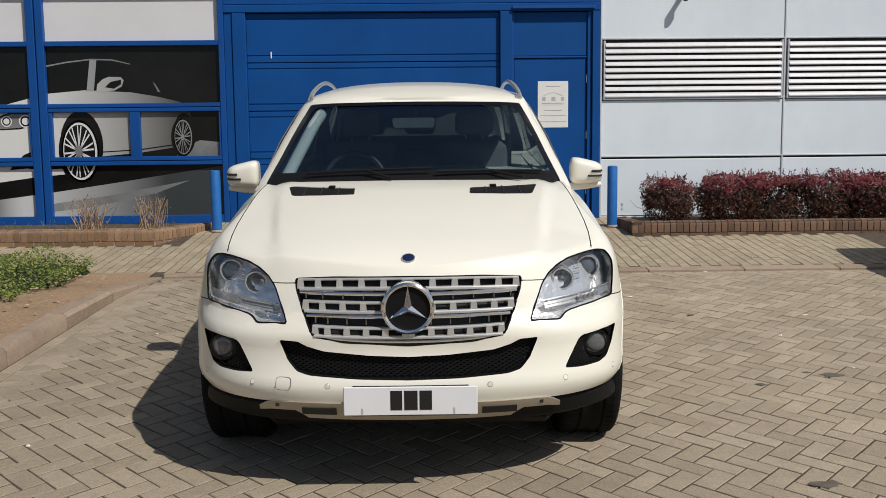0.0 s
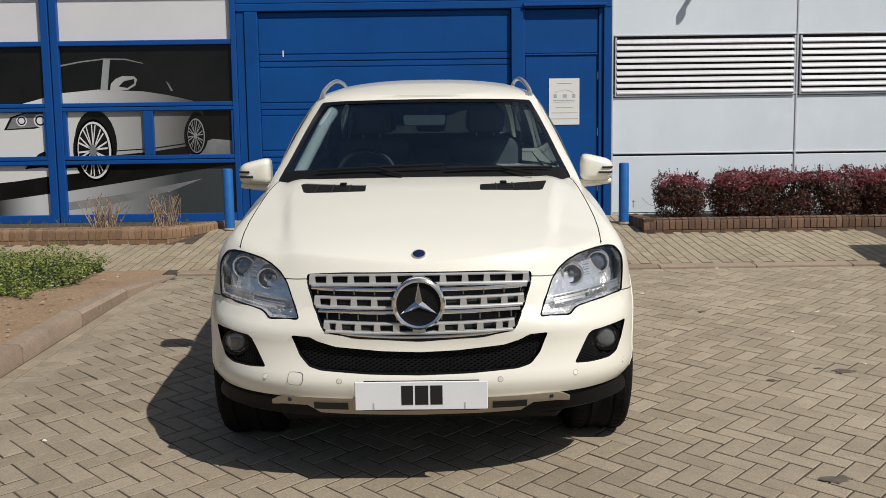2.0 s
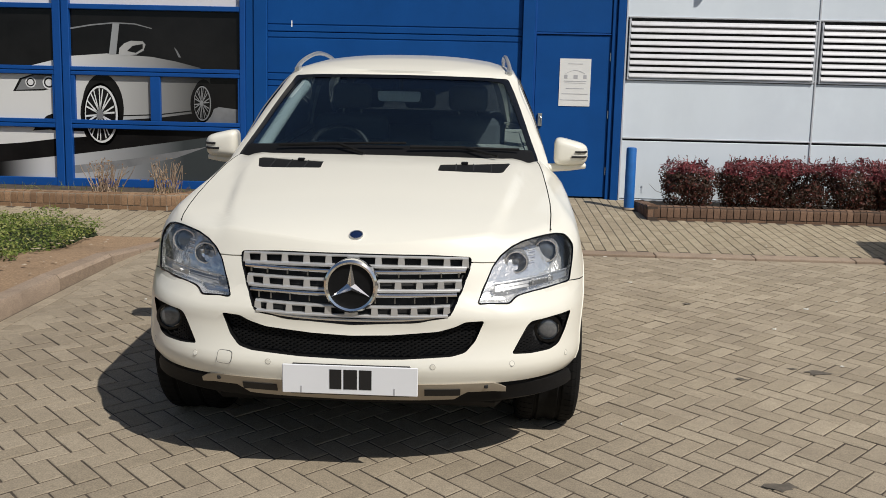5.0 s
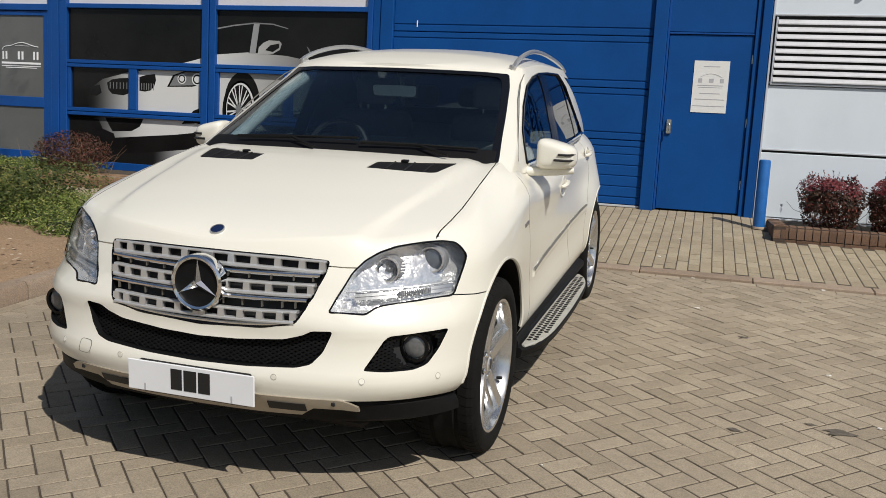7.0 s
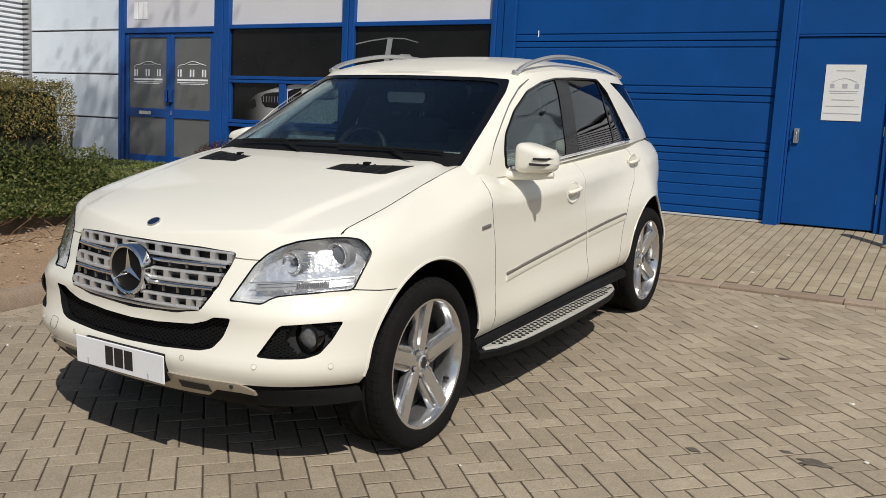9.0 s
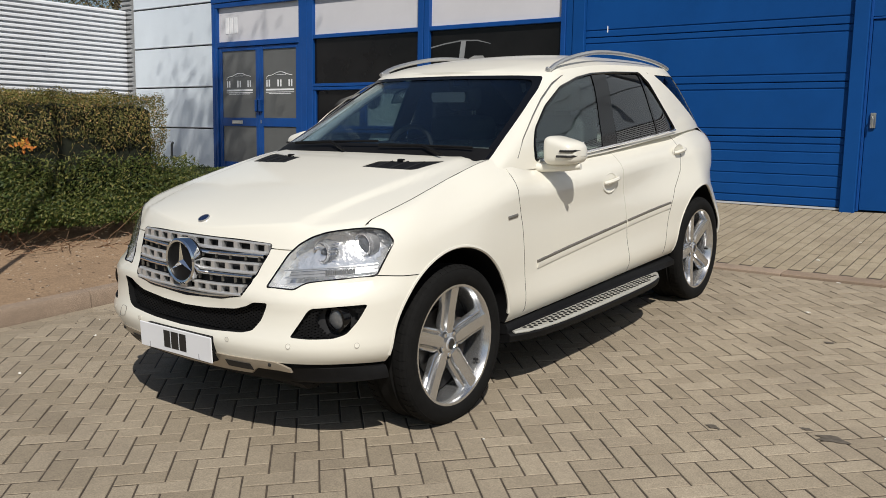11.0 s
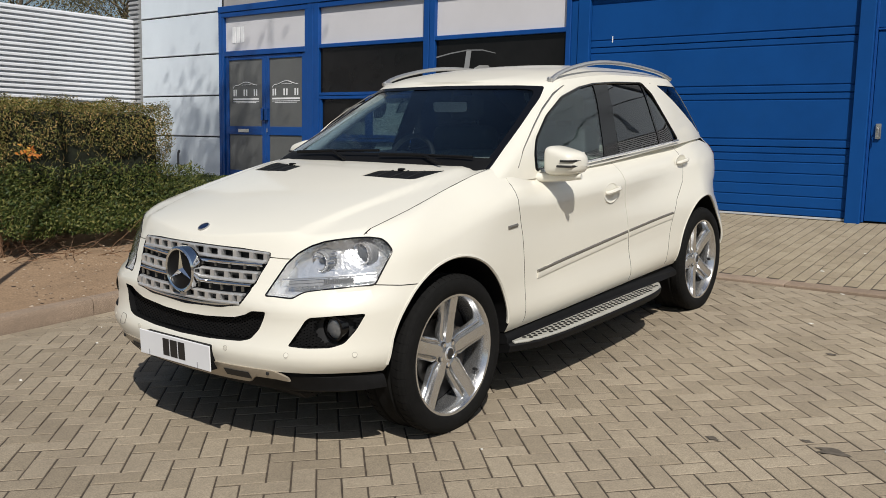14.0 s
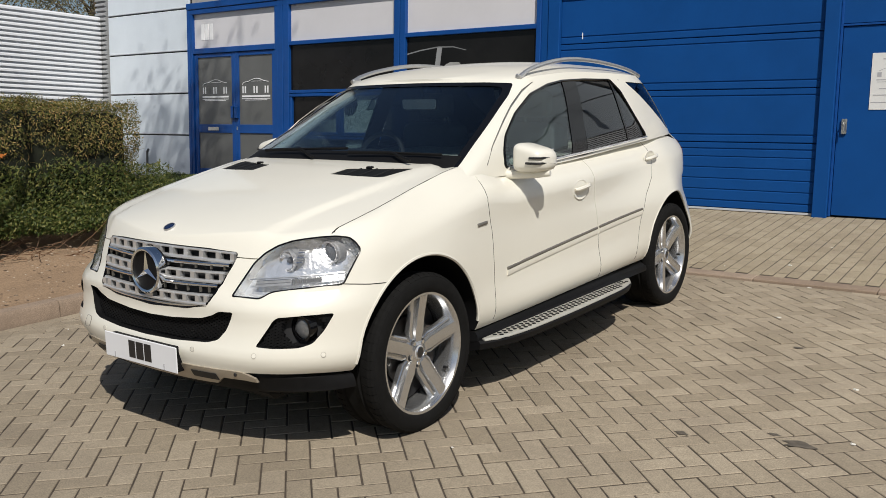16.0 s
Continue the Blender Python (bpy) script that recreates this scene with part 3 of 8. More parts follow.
part("lock", box(bmesh.new(), -8.235, -8.215, WALL - 0.03, WALL - 0.021, 1.40, 1.46, 0.003), M["steel"], entrance)
for k, x in enumerate((-9.11, -9.00, -8.885)):
    part("number_bar", box(bmesh.new(), x - 0.04, x + 0.04, WALL + 0.004, WALL + 0.012, 2.93, 3.20), M["white_ink"], entrance, "white bar on the panel")

# Roller door, personnel door and their blue surround.
DOOR = WALL + 0.004
surround = tagged(new("trim"), "blue-painted steel surround of the loading door", "trim", kind="structure")
for xa, xb, y0 in ((-2.40, -2.30, -0.03), (-2.295, -2.13, -0.05), (1.02, 1.17, -0.05), (2.115, 2.17, -0.01), (2.175, 2.27, -0.04)):
    part("jamb", box(bmesh.new(), xa, xb, WALL + y0, WALL + 0.25, 0.5, 3.13, 0.006), M["blue"], surround)
part("header", boxes((-2.40, 2.27, WALL - 0.047, WALL + 0.2, 3.132, 3.225), (-2.40, 2.27, WALL - 0.03, WALL + 0.2, 3.228, 3.56), bevel=0.008), M["blue"], surround)
part("drip", box(bmesh.new(), 1.17, 2.20, WALL - 0.09, WALL - 0.048, 3.15, 3.185, 0.004), M["blue_frame"], surround)
roller = tagged(new("door_2"), "blue sectional loading door with pressed ribs, closed", "door", kind="structure")
edges = [0.585, 1.335, 1.93, 2.525, 3.13]
for za, zb in zip(edges, edges[1:]):
    bm = bmesh.new()
    prof = [(za + 0.003, 0.012), (za + 0.010, 0.0)]
    zz = za + 0.075
    prof += [(zz, 0.0), (zz + 0.006, 0.009), (zz + 0.016, 0.009), (zz + 0.022, 0.0)]
    if za < 1.0:
        for k in range(1, 5):
            zr = za + 0.075 + k * 0.125
            prof += [(zr, 0.0), (zr + 0.008, 0.008), (zr + 0.012, 0.008), (zr + 0.02, 0.0)]
    prof += [(zb - 0.085, 0.0), (zb - 0.079, 0.009), (zb - 0.069, 0.009), (zb - 0.063, 0.0), (zb - 0.010, 0.0), (zb - 0.003, 0.012)]
    a = [bm.verts.new((-2.125, DOOR + d, z)) for z, d in prof]
    b = [bm.verts.new((1.015, DOOR + d, z)) for z, d in prof]
    for k in range(len(prof) - 1):
        bm.faces.new((a[k], b[k], b[k + 1], a[k + 1]))
    ends = [bm.verts.new((x, DOOR + 0.05, z)) for x, z in ((-2.125, za + 0.003), (-2.125, zb - 0.003), (1.015, zb - 0.003), (1.015, za + 0.003))]
    bm.faces.new([*a, ends[1], ends[0]])
    bm.faces.new([*b[::-1], ends[3], ends[2]][::-1])
    bm.faces.new((a[0], ends[0], ends[3], b[0]))
    bm.faces.new((a[-1], b[-1], ends[2], ends[1]))
    part("door_section", bm, M["blue"], roller)
part("bottom_seal", box(bmesh.new(), -2.125, 1.015, DOOR - 0.005, DOOR + 0.05, 0.558, 0.582, 0.003), M["trim_silver"], roller, "pale weather strip")
part("scratch", box(bmesh.new(), -1.835, -1.822, DOOR - 0.001, DOOR + 0.002, 2.58, 2.66), M["white_ink"], roller, "small pale scratch")
side = tagged(new("door_3"), "plain blue steel personnel door with a notice, closed", "door", kind="structure")
part("leaf", box(bmesh.new(), 1.20, 2.11, WALL + 0.02, WALL + 0.07, 0.575, 2.555, 0.004), M["blue"], side)
part("overpanel", box(bmesh.new(), 1.185, 2.11, WALL + 0.01, WALL + 0.07, 2.585, 3.12, 0.004), M["blue"], side)
part("frame_strip", boxes((1.172, 1.196, WALL, WALL + 0.08, 0.56, 3.13), (1.196, 2.112, WALL + 0.005, WALL + 0.08, 2.56, 2.58), bevel=0.003), M["blue_frame"], side)
handle = part("door_handle", box(bmesh.new(), 1.245, 1.30, WALL - 0.005, WALL + 0.02, 1.44, 1.60, 0.005), M["steel"], side, "steel lever handle")
part("lever", tube_along([(1.272, WALL - 0.004, 1.555), (1.272, WALL - 0.05, 1.555), (1.285, WALL - 0.055, 1.54), (1.285, WALL - 0.055, 1.47)], 0.009, 8), M["steel"], handle)
for z in (0.9, 1.6, 2.3):
    part("hinge", box(bmesh.new(), 2.105, 2.118, WALL + 0.005, WALL + 0.025, z - 0.05, z + 0.05, 0.003), M["steel"], side)
notice = tagged(new("notice"), "white paper notice with small grey print taped to the blue door", "notice")
part("sheet", box(bmesh.new(), 1.497, 1.880, WALL + 0.014, WALL + 0.019, 1.695, 2.272), M["paper"], notice)
for x0, x1, z0, z1 in ((1.60, 1.78, 2.205, 2.213), (1.55, 1.83, 1.995, 2.003), (1.56, 1.82, 1.975, 1.98), (1.58, 1.80, 1.905, 1.914), (1.53, 1.85, 1.84, 1.848), (1.51, 1.86, 1.765, 1.773), (1.555, 1.595, 2.03, 2.075), (1.67, 1.72, 2.03, 2.075), (1.79, 1.83, 2.03, 2.075)):
    part("print_line", box(bmesh.new(), x0, x1, WALL + 0.0125, WALL + 0.0145, z0, z1), M["grey_ink"], notice)
part("print_arc", tube_along([(1.57 + 0.24 * k / 10, WALL + 0.0135, 2.09 + 0.04 * math.sin(math.pi * k / 10)) for k in range(11)], 0.0025, 4), M["grey_ink"], notice)

# The rest of the unit: roof, flanks and back, out of sight but closed.
structure("roof", finish(boxes((-12.3, 30, WALL + 0.1, 30, 7.0, 7.2)), "roof", M["roofing"]), "flat felt roof of the unit", "roof")
structure("wall_back", finish(boxes((-12.3, 30, 29.7, 30, 0.3, 7.0), (-12.3, -12.0, WALL + 0.42, 29.7, 0.3, 7.0), (29.7, 30, WALL + 0.42, 29.7, 0.3, 7.0)), "wall_back", M["wall"]), "plain back and side walls of the unit", "wall")

# Neighbouring wing: horizontally corrugated sheet, square to the facade.
def ribbed(name, p0, p1, z0, z1, pitch, depth, mat, label):
    p0, p1 = Vector((*p0, 0)), Vector((*p1, 0))
    d = (p1 - p0).normalized()
    n = Vector((d.y, -d.x, 0))
    rows, z = [], z0
    while z < z1:
        rows += [(z, 0.0), (z + pitch * 0.12, 0.0), (z + pitch * 0.26, depth), (z + pitch * 0.60, depth * 0.92), (z + pitch * 0.97, depth * 0.22)]
        z += pitch
    bm = bmesh.new()
    a = [bm.verts.new(p0 + n * o + Vector((0, 0, h))) for h, o in rows]
    b = [bm.verts.new(p1 + n * o + Vector((0, 0, h))) for h, o in rows]
    back = [bm.verts.new(q - n * 0.12 + Vector((0, 0, h))) for q, h in ((p0, rows[0][0]), (p0, rows[-1][0]), (p1, rows[-1][0]), (p1, rows[0][0]))]
    for k in range(len(rows) - 1):
        bm.faces.new((a[k], b[k], b[k + 1], a[k + 1]))
    bm.faces.new([*a, back[1], back[0]])
    bm.faces.new([*b, back[2], back[3]][::-1])
    bm.faces.new((a[-1], b[-1], back[2], back[1]))
    bm.faces.new((a[0], back[0], back[3], b[0]))
    bm.faces.new(back)
    return structure(name, finish(bm, name, mat), label, "wall")


ribbed("wall_west", (-12.09, 3.0), (-12.09, 10.925), 0.2, 3.49, 0.0895, 0.055, M["corrugated"], "pale horizontally corrugated metal wall of the next unit")
ribbed("wall_corner", (-12.20, 10.93), (-11.9, 10.93), 0.2, 7.0, 0.0895, 0.05, M["corner_strip"], "ribbed grey metal corner strip between the units")
structure("wall_west_back", finish(boxes((-20, -12.31, 3.0, 10.9, 0.2, 3.48)), "wall_west_back", M["wall"]), "low building behind the corrugated sheet", "wall")

# Bollards
def bollard(x, y):
    z0 = ground_z(y)
    thing = tagged(new("bollard"), "round blue-painted steel bollard set in block paving", "bollard", "bollards by the door")
    bm = bmesh.new()
    ring = [(0.0, 0.735), (0.045, 0.733), (0.056, 0.726), (0.06, 0.712), (0.06, 0.0), (0.0, 0.0)]
    lathe(bm, ring, 20)
    part("post", bm, M["bollard"], thing, smooth=True)
    bm = bmesh.new()
    lathe(bm, [(0.0605, 0.0), (0.075, 0.002), (0.068, 0.02), (0.0605, 0.026)], 20)
    part("collar", bm, M["mortar"], thing)
    thing.location = (x, y, z0 - 0.003)


def lathe(bm, ring, n, axis="z"):
    """Turns a profile of (radius, height) round an axis."""
    loops = []
    for k in range(n):
        a = k * math.tau / n
        c, s = math.cos(a), math.sin(a)
        loops.append([bm.verts.new((r * c, r * s, h) if axis == "z" else (h, r * c, r * s)) for r, h in ring])
    for k in range(n):
        p, q = loops[k], loops[(k + 1) % n]
        for i in range(len(ring) - 1):
            bm.faces.new((p[i], q[i], q[i + 1], p[i + 1]))
    bmesh.ops.remove_doubles(bm, verts=bm.verts, dist=1e-5)
    bmesh.ops.dissolve_degenerate(bm, edges=bm.edges, dist=1e-6)
    return bm


bollard(2.315, 10.32)
bollard(-2.42, 10.28)

# Bent pipe end standing out of the cladding beside the entrance.
pipe = tagged(part("wall_pipe", tube_along([(-10.66, WALL + 0.02, 0.70), (-10.66, WALL - 0.07, 0.74), (-10.655, WALL - 0.08, 0.80), (-10.65, WALL - 0.08, 0.98), (-10.60, WALL - 0.09, 1.03)], 0.022, 8), M["strip_pipe"], None), "short grey bent pipe end on silver cladding", "pipe")

# Security lamp above the cladding's third joint.
lamp = tagged(new("wall_lamp"), "small black wall-mounted floodlight bracket on silver cladding", "lamp")
part("bracket", box(bmesh.new(), 3.27, 3.33, WALL - 0.13, WALL, 3.30, 3.325, 0.005), M["gasket"], lamp)
part("head", box(bmesh.new(), 3.265, 3.335, WALL - 0.20, WALL - 0.11, 3.215, 3.335, 0.02), M["gasket"], lamp)


# ---- the car: local axes x across, y back from the front axle, z up from the ground ----
car = tagged(new("car"), "cream-white large four-by-four estate car with chrome grille, parked on block paving", "car")
car.matrix_world = pose(0.008, 4.074, 0.005, 3.27, 0, -0.5)

M["paint"] = plain("cream_paint", (0.77, 0.745, 0.655), 0.38, vary=0.012, scale=2.0, coat=0.7, spec=0.35)
M["plastic"] = plain("black_plastic", (0.006, 0.006, 0.0065), 0.6, spec=0.18, vary=0.2, scale=30, bump=0.15, fine=300)
M["gloss_black"] = plain("gloss_black", (0.004, 0.004, 0.0045), 0.12, spec=0.3, vary=0.1)
M["chrome"] = plain("chrome", (0.82, 0.83, 0.84), 0.08, 1.0, vary=0.02)
M["grille_silver"] = plain("grille_silver", (0.62, 0.62, 0.615), 0.30, 0.55, vary=0.04)
M["rail"] = plain("satin_rail", (0.54, 0.545, 0.55), 0.28, 0.75, vary=0.03)
M["alloy"] = plain("silver_alloy", (0.60, 0.605, 0.61), 0.22, 0.9, vary=0.04, scale=12)
M["rubber"] = plain("tyre_rubber", (0.0075, 0.0074, 0.0072), 0.85, spec=0.16, vary=0.25, scale=25, bump=0.3, fine=200)
M["brake"] = plain("brake_disc", (0.05, 0.047, 0.044), 0.5, 0.5, vary=0.2, scale=20)
M["rust"] = plain("caliper_rust", (0.045, 0.038, 0.034), 0.7, vary=0.3, scale=30)
M["skid"] = plain("skid_metal", (0.42, 0.37, 0.30), 0.38, 0.4, vary=0.1, scale=8)
M["strip_grey"] = plain("strip_grey", (0.20, 0.19, 0.17), 0.3, 0.5, vary=0.1)
M["plate"] = plain("plate_white", (0.76, 0.77, 0.79), 0.35, vary=0.02)
M["ink"] = plain("plate_black", (0.012, 0.012, 0.013), 0.4)
M["badge_blue"] = plain("badge_blue", (0.008, 0.018, 0.06), 0.2)
M["cloth"] = plain("grey_upholstery", (0.10, 0.105, 0.11), 0.8, vary=0.15, scale=30, bump=0.3)
M["cabin"] = plain("dark_cabin_trim", (0.012, 0.0125, 0.014), 0.6, vary=0.2, scale=20, bump=0.2)
M["pale_plastic"] = plain("pale_plastic", (0.58, 0.58, 0.56), 0.5)
# headliner darkened: the cabin's shade is put into its colour
M["headliner"] = plain("shaded_headliner", (0.13, 0.13, 0.13), 0.9)
# lit copy of the headliner: sunlight on the pillar is put into the colour
M["lining"] = plain("sunlit_pillar_lining", (0.44, 0.47, 0.455), 0.7)
M["lamp_lens"] = plain("projector_lens", (0.20, 0.22, 0.24), 0.05, 0.5, vary=0.1)
M["lamp_bowl"] = plain("lamp_reflector", (0.93, 0.935, 0.93), 0.16, 0.72, vary=0.04, scale=30)
lamp_tree = M["lamp_bowl"].node_tree
bumped(lamp_tree, lamp_tree.nodes["Principled BSDF"], noise_of(lamp_tree, 30, 2, 0.45), 0.8, 0.008)
M["lamp_ring"] = plain("bright_lamp_ring", (0.80, 0.805, 0.81), 0.14, 0.75, vary=0.03)
M["bezel"] = plain("lamp_bezel_grey", (0.33, 0.335, 0.34), 0.3, 0.3, vary=0.2, scale=40)
M["fog_glass"] = plain("pressed_lamp_glass", (0.17, 0.175, 0.18), 0.06, 0.3, vary=0.25, scale=60)
M["sensor_gap"] = plain("sensor_gap", (0.40, 0.385, 0.34), 0.6)
M["tread"] = plain("step_tread", (0.50, 0.49, 0.44), 0.45, 0.4, vary=0.1, scale=20)
M["tail"] = plain("tail_red", (0.05, 0.006, 0.008), 0.15, vary=0.1)
M["glass_front"] = glass_mat("windscreen_glass", (0.84, 0.96, 1.0), 0.74, gloss=0.045)
M["glass_side"] = glass_mat("side_glass", (0.82, 0.93, 0.92), 0.70, gloss=0.05)
M["glass_dark"] = glass_mat("privacy_glass", (0.8, 0.85, 0.88), 0.22, gloss=0.05)
M["lamp_glass"] = glass_mat("lamp_cover", (1, 1, 1), 0.97)
M["frit"] = plain("screen_border_black", (0.006, 0.006, 0.007), 0.15, spec=0.4)

nose_y = hermite([0.20, 0.33, 0.40, 0.47, 0.53, 0.58, 0.62, 0.67, 0.72, 0.79, 0.86, 0.915, 1.0], [-0.70, -0.755, -0.792, -0.808, -0.780, -0.766, -0.760, -0.764, -0.757, -0.742, -0.712, -0.676, -0.60])
tail_y = hermite([0.2, 0.4, 0.6, 0.8, 1.0, 1.25], [3.70, 3.84, 3.90, 3.87, 3.84, 3.80])
half_w = hermite([0.0, 0.06, 0.16, 0.32, 0.50, 0.66, 0.80, 0.88, 0.94, 0.975, 1.0], [0.920, 0.945, 0.959, 0.964, 0.961, 0.950, 0.936, 0.917, 0.895, 0.874, 0.848])
bonnet_mid = hermite([-0.75, -0.69, -0.60, -0.45, -0.2, 0.1, 0.35, 0.62, 0.8], [0.88, 0.918, 0.968, 1.022, 1.086, 1.141, 1.176, 1.197, 1.20])
bonnet_side = hermite([-0.75, -0.5, -0.36, -0.1, 0.16, 0.3, 0.45, 0.6, 0.9], [0.85, 0.928, 0.974, 1.040, 1.105, 1.136, 1.164, 1.178, 1.15])
belt_z = hermite([0.6, 0.9, 1.6, 2.6, 3.3, 4.0], [1.115, 1.135, 1.16, 1.215, 1.235, 1.235])
sill_z = hermite([-0.9, -0.6, -0.4, 0.4, 2.4, 3.4, 3.9], [0.405, 0.40, 0.385, 0.365, 0.395, 0.40, 0.42])


REAR_Y = 3.2  # where the flank begins to curve round to the tail
Q_NOSE = 3.0  # squareness of the nose in plan


corner_p = hermite([0.30, 0.45, 0.56, 0.65, 0.745, 0.86, 0.95], [2.8, 3.0, 3.4, 3.4, 2.0, 1.7, 2.0])


def p_nose(z):
    """The bumper is squarer in plan than the lamps and the bonnet's edge above it."""
    return float(corner_p(z))


def smooth01(a, b, x):
    u = min(1, max(0, (x - a) / (b - a)))
    return u * u * (3 - 2 * u)


def deck_z(x, y):
    """Height of bonnet and waist over a place of the plan."""
    ax = abs(x)
    if y < 0.95:
        s = min(1.0, ax / 0.86)
        crease = 0.535 + 0.160 * min(1, max(0, (y + 0.69) / 1.0))
        z = float(bonnet_mid(y)) - (float(bonnet_mid(y)) - float(bonnet_side(y))) * s ** 2.4
        z += 0.014 * (1 - smooth01(crease - 0.026, crease + 0.020, ax)) - 0.008
        z -= 0.035 * smooth01(0.47, 0.57, y) * (1 - smooth01(0.68, 0.76, ax))
        if y > 0.6:
            z += (float(belt_z(y)) - z) * smooth01(0.6, 0.95, y)
        return z
    return float(belt_z(y))


slim = hermite([0.0, 0.80, 0.88, 0.94, 0.975, 1.0], [0.0, 0.0, 0.018, 0.046, 0.055, 0.057])  # the shoulder draws in behind the front wheel
# how far the rear quarter draws in behind the rear wheel, sill to shoulder
tuck = hermite([0.0, 0.22, 0.37, 0.48, 0.57, 0.65, 0.75, 0.88, 1.0], [0.015, 0.045, 0.080, 0.105, 0.095, 0.065, 0.055, 0.060, 0.070])


def flare(y, t):
    """The wings swell a little over the wheels."""
    g = math.exp(-((y - 0.02) / 0.52) ** 2) + math.exp(-((y - 2.92) / 0.55) ** 2)
    swell = 0.010 if y < 1.5 else 0.016
    waist = 0.038 * smooth01(1.2, 2.8, y) * smooth01(0.4, 0.8, t)
    return -waist - float(slim(t)) * smooth01(-0.25, 0.25, y) - float(tuck(t)) * smooth01(2.85, 3.5, y) + swell * g * smooth01(0.0, 0.25, t) * (1 - smooth01(0.55, 0.95, t)) - 0.034 * (1 - min(1, g)) * smooth01(0.05, 0.3, t) * (1 - smooth01(0.6, 0.9, t))


def body_point(s, t, off=0.0, z0=None, z1=None):
    """A point of the outer skin. s: 0 nose, round the corner at 1, along the flank to 2, to the tail's middle at 3. t: 0 sill to 1 shoulder."""
    if s <= 1:
        a = s * math.pi / 2
        fx, fy = math.sin(a) ** (2 / 2.2), math.cos(a) ** (2 / Q_NOSE)
        y = -0.08
    elif s <= 2:
        fx, y = 1.0, -0.08 + (s - 1) * (REAR_Y + 0.08)
    else:
        a = (3 - s) * math.pi / 2
        fx, fy = math.sin(a) ** (2 / 2.9), math.cos(a) ** (2 / 2.3)
        y = REAR_Y
    w = float(half_w(t)) - off
    zt = y
    x = w * fx
    z = 0.6
    for _ in range(3):
        if s <= 1:
            zt = -0.08 - (-0.08 - (float(nose_y(z)) + off)) * fy
            fx = math.sin(a) ** (2 / p_nose(z))
        elif s > 2:
            zt = REAR_Y + (float(tail_y(z)) - off - REAR_Y) * fy
        xx = (w + flare(zt, t)) * fx
        lo = float(sill_z(zt)) if z0 is None else z0
        hi = (deck_z(xx, zt) - off * 0.8) if z1 is None else z1(zt) if callable(z1) else z1
        z = lo + (hi - lo) * t
        x = xx
    return x, zt, z


def front_y(x, z, off=0.0):
    """Depth of the skin at a place of the front view."""
    ax, y = abs(x), -0.5
    for _ in range(4):
        lo, hi = float(sill_z(y)), deck_z(ax, y)
        t = min(1, max(0, (z - lo) / (hi - lo)))
        f = min(1.0, ax / (float(half_w(t)) + flare(y, t) - off))
        y = -0.08 - (-0.08 - (float(nose_y(z)) + off)) * max(0.0, 1 - f ** p_nose(z)) ** (1 / Q_NOSE)
    return y


S_ROW = [k / 30 for k in range(30)] + [1 + k / 64 for k in range(64)] + [2 + k / 16 for k in range(17)]
T_ROW = [0, 0.02, 0.06, 0.11, 0.16, 0.22, 0.28, 0.34, 0.40, 0.46, 0.52, 0.58, 0.64, 0.70, 0.76, 0.81, 0.86, 0.90, 0.935, 0.965, 0.985, 1.0]


# rows of the deck stand closest along the bonnet's crease
DECK_U = [0.18 * k / 4 for k in range(4)] + [0.18 + 0.28 * k / 17 for k in range(17)] + [0.46 + 0.54 * k / 9 for k in range(10)]


def body_solid(off=0.0, z0=None, z1=None, t_row=T_ROW, deck=True):
    """The closed lower body: skin, bonnet and waist deck, underside."""
    verts, faces = [], []
    cols = []
    n_s, n_t = len(S_ROW), len(t_row)
    for i, s in enumerate(S_ROW):
        col = []
        for t in t_row:
            col.append(Vector(body_point(s, t, off, z0, z1)))
        top = col[-1]
        ymid = top.y + (0.22 * smooth01(0, 1, s) if s <= 1 else 0.22 - 0.30 * smooth01(1, 2.6, s))
        if s >= 2:
            ymid = top.y - 0.08 * (3 - s)
        for k in range(1, len(DECK_U)):
            u = DECK_U[k]
            x = top.x * (1 - u)
            y = top.y + (ymid - top.y) * u
            if deck:
                z = deck_z(x, y) - off * 0.8
            else:
                z = top.z
            col.append(Vector((x, y, z)))
        foot = col[0]
        under = [Vector((foot.x * (1 - u), foot.y, foot.z)) for u in (0.5, 1.0)]
        cols.append([under[1], under[0], *col])
    bm = bmesh.new()
    grid = {}
    rows = len(cols[0])
    for side in (1, -1):
        for i, col in enumerate(cols):
            for j, p in enumerate(col):
                grid[side, i, j] = bm.verts.new((side * p.x, p.y, p.z))
    for side in (1, -1):
        for i in range(n_s - 1):
            for j in range(rows - 1):
                q = [grid[side, i, j], grid[side, i + 1, j], grid[side, i + 1, j + 1], grid[side, i, j + 1]]
                bm.faces.new(q if side > 0 else q[::-1])
    bmesh.ops.remove_doubles(bm, verts=bm.verts, dist=0.0004)
    bmesh.ops.dissolve_degenerate(bm, edges=bm.edges, dist=0.0003)
    bmesh.ops.recalc_face_normals(bm, faces=bm.faces)
    return bm


def to_mesh(bm):
    me = bpy.data.meshes.new("solid")
    bm.to_mesh(me)
    bm.free()
    return me


def boolean(a, b, how):
    """The union, difference or intersection of two closed meshes, as a new mesh."""
    oa, ob = bpy.data.objects.new("a", a), bpy.data.objects.new("b", b)
    scene.collection.objects.link(oa)
    scene.collection.objects.link(ob)
    m = oa.modifiers.new("cut", "BOOLEAN")
    m.operation, m.object, m.solver = how, ob, "EXACT"
    dg = bpy.context.evaluated_depsgraph_get()
    me = bpy.data.meshes.new_from_object(oa.evaluated_get(dg))
    bpy.data.objects.remove(oa)
    bpy.data.objects.remove(ob)
    return me


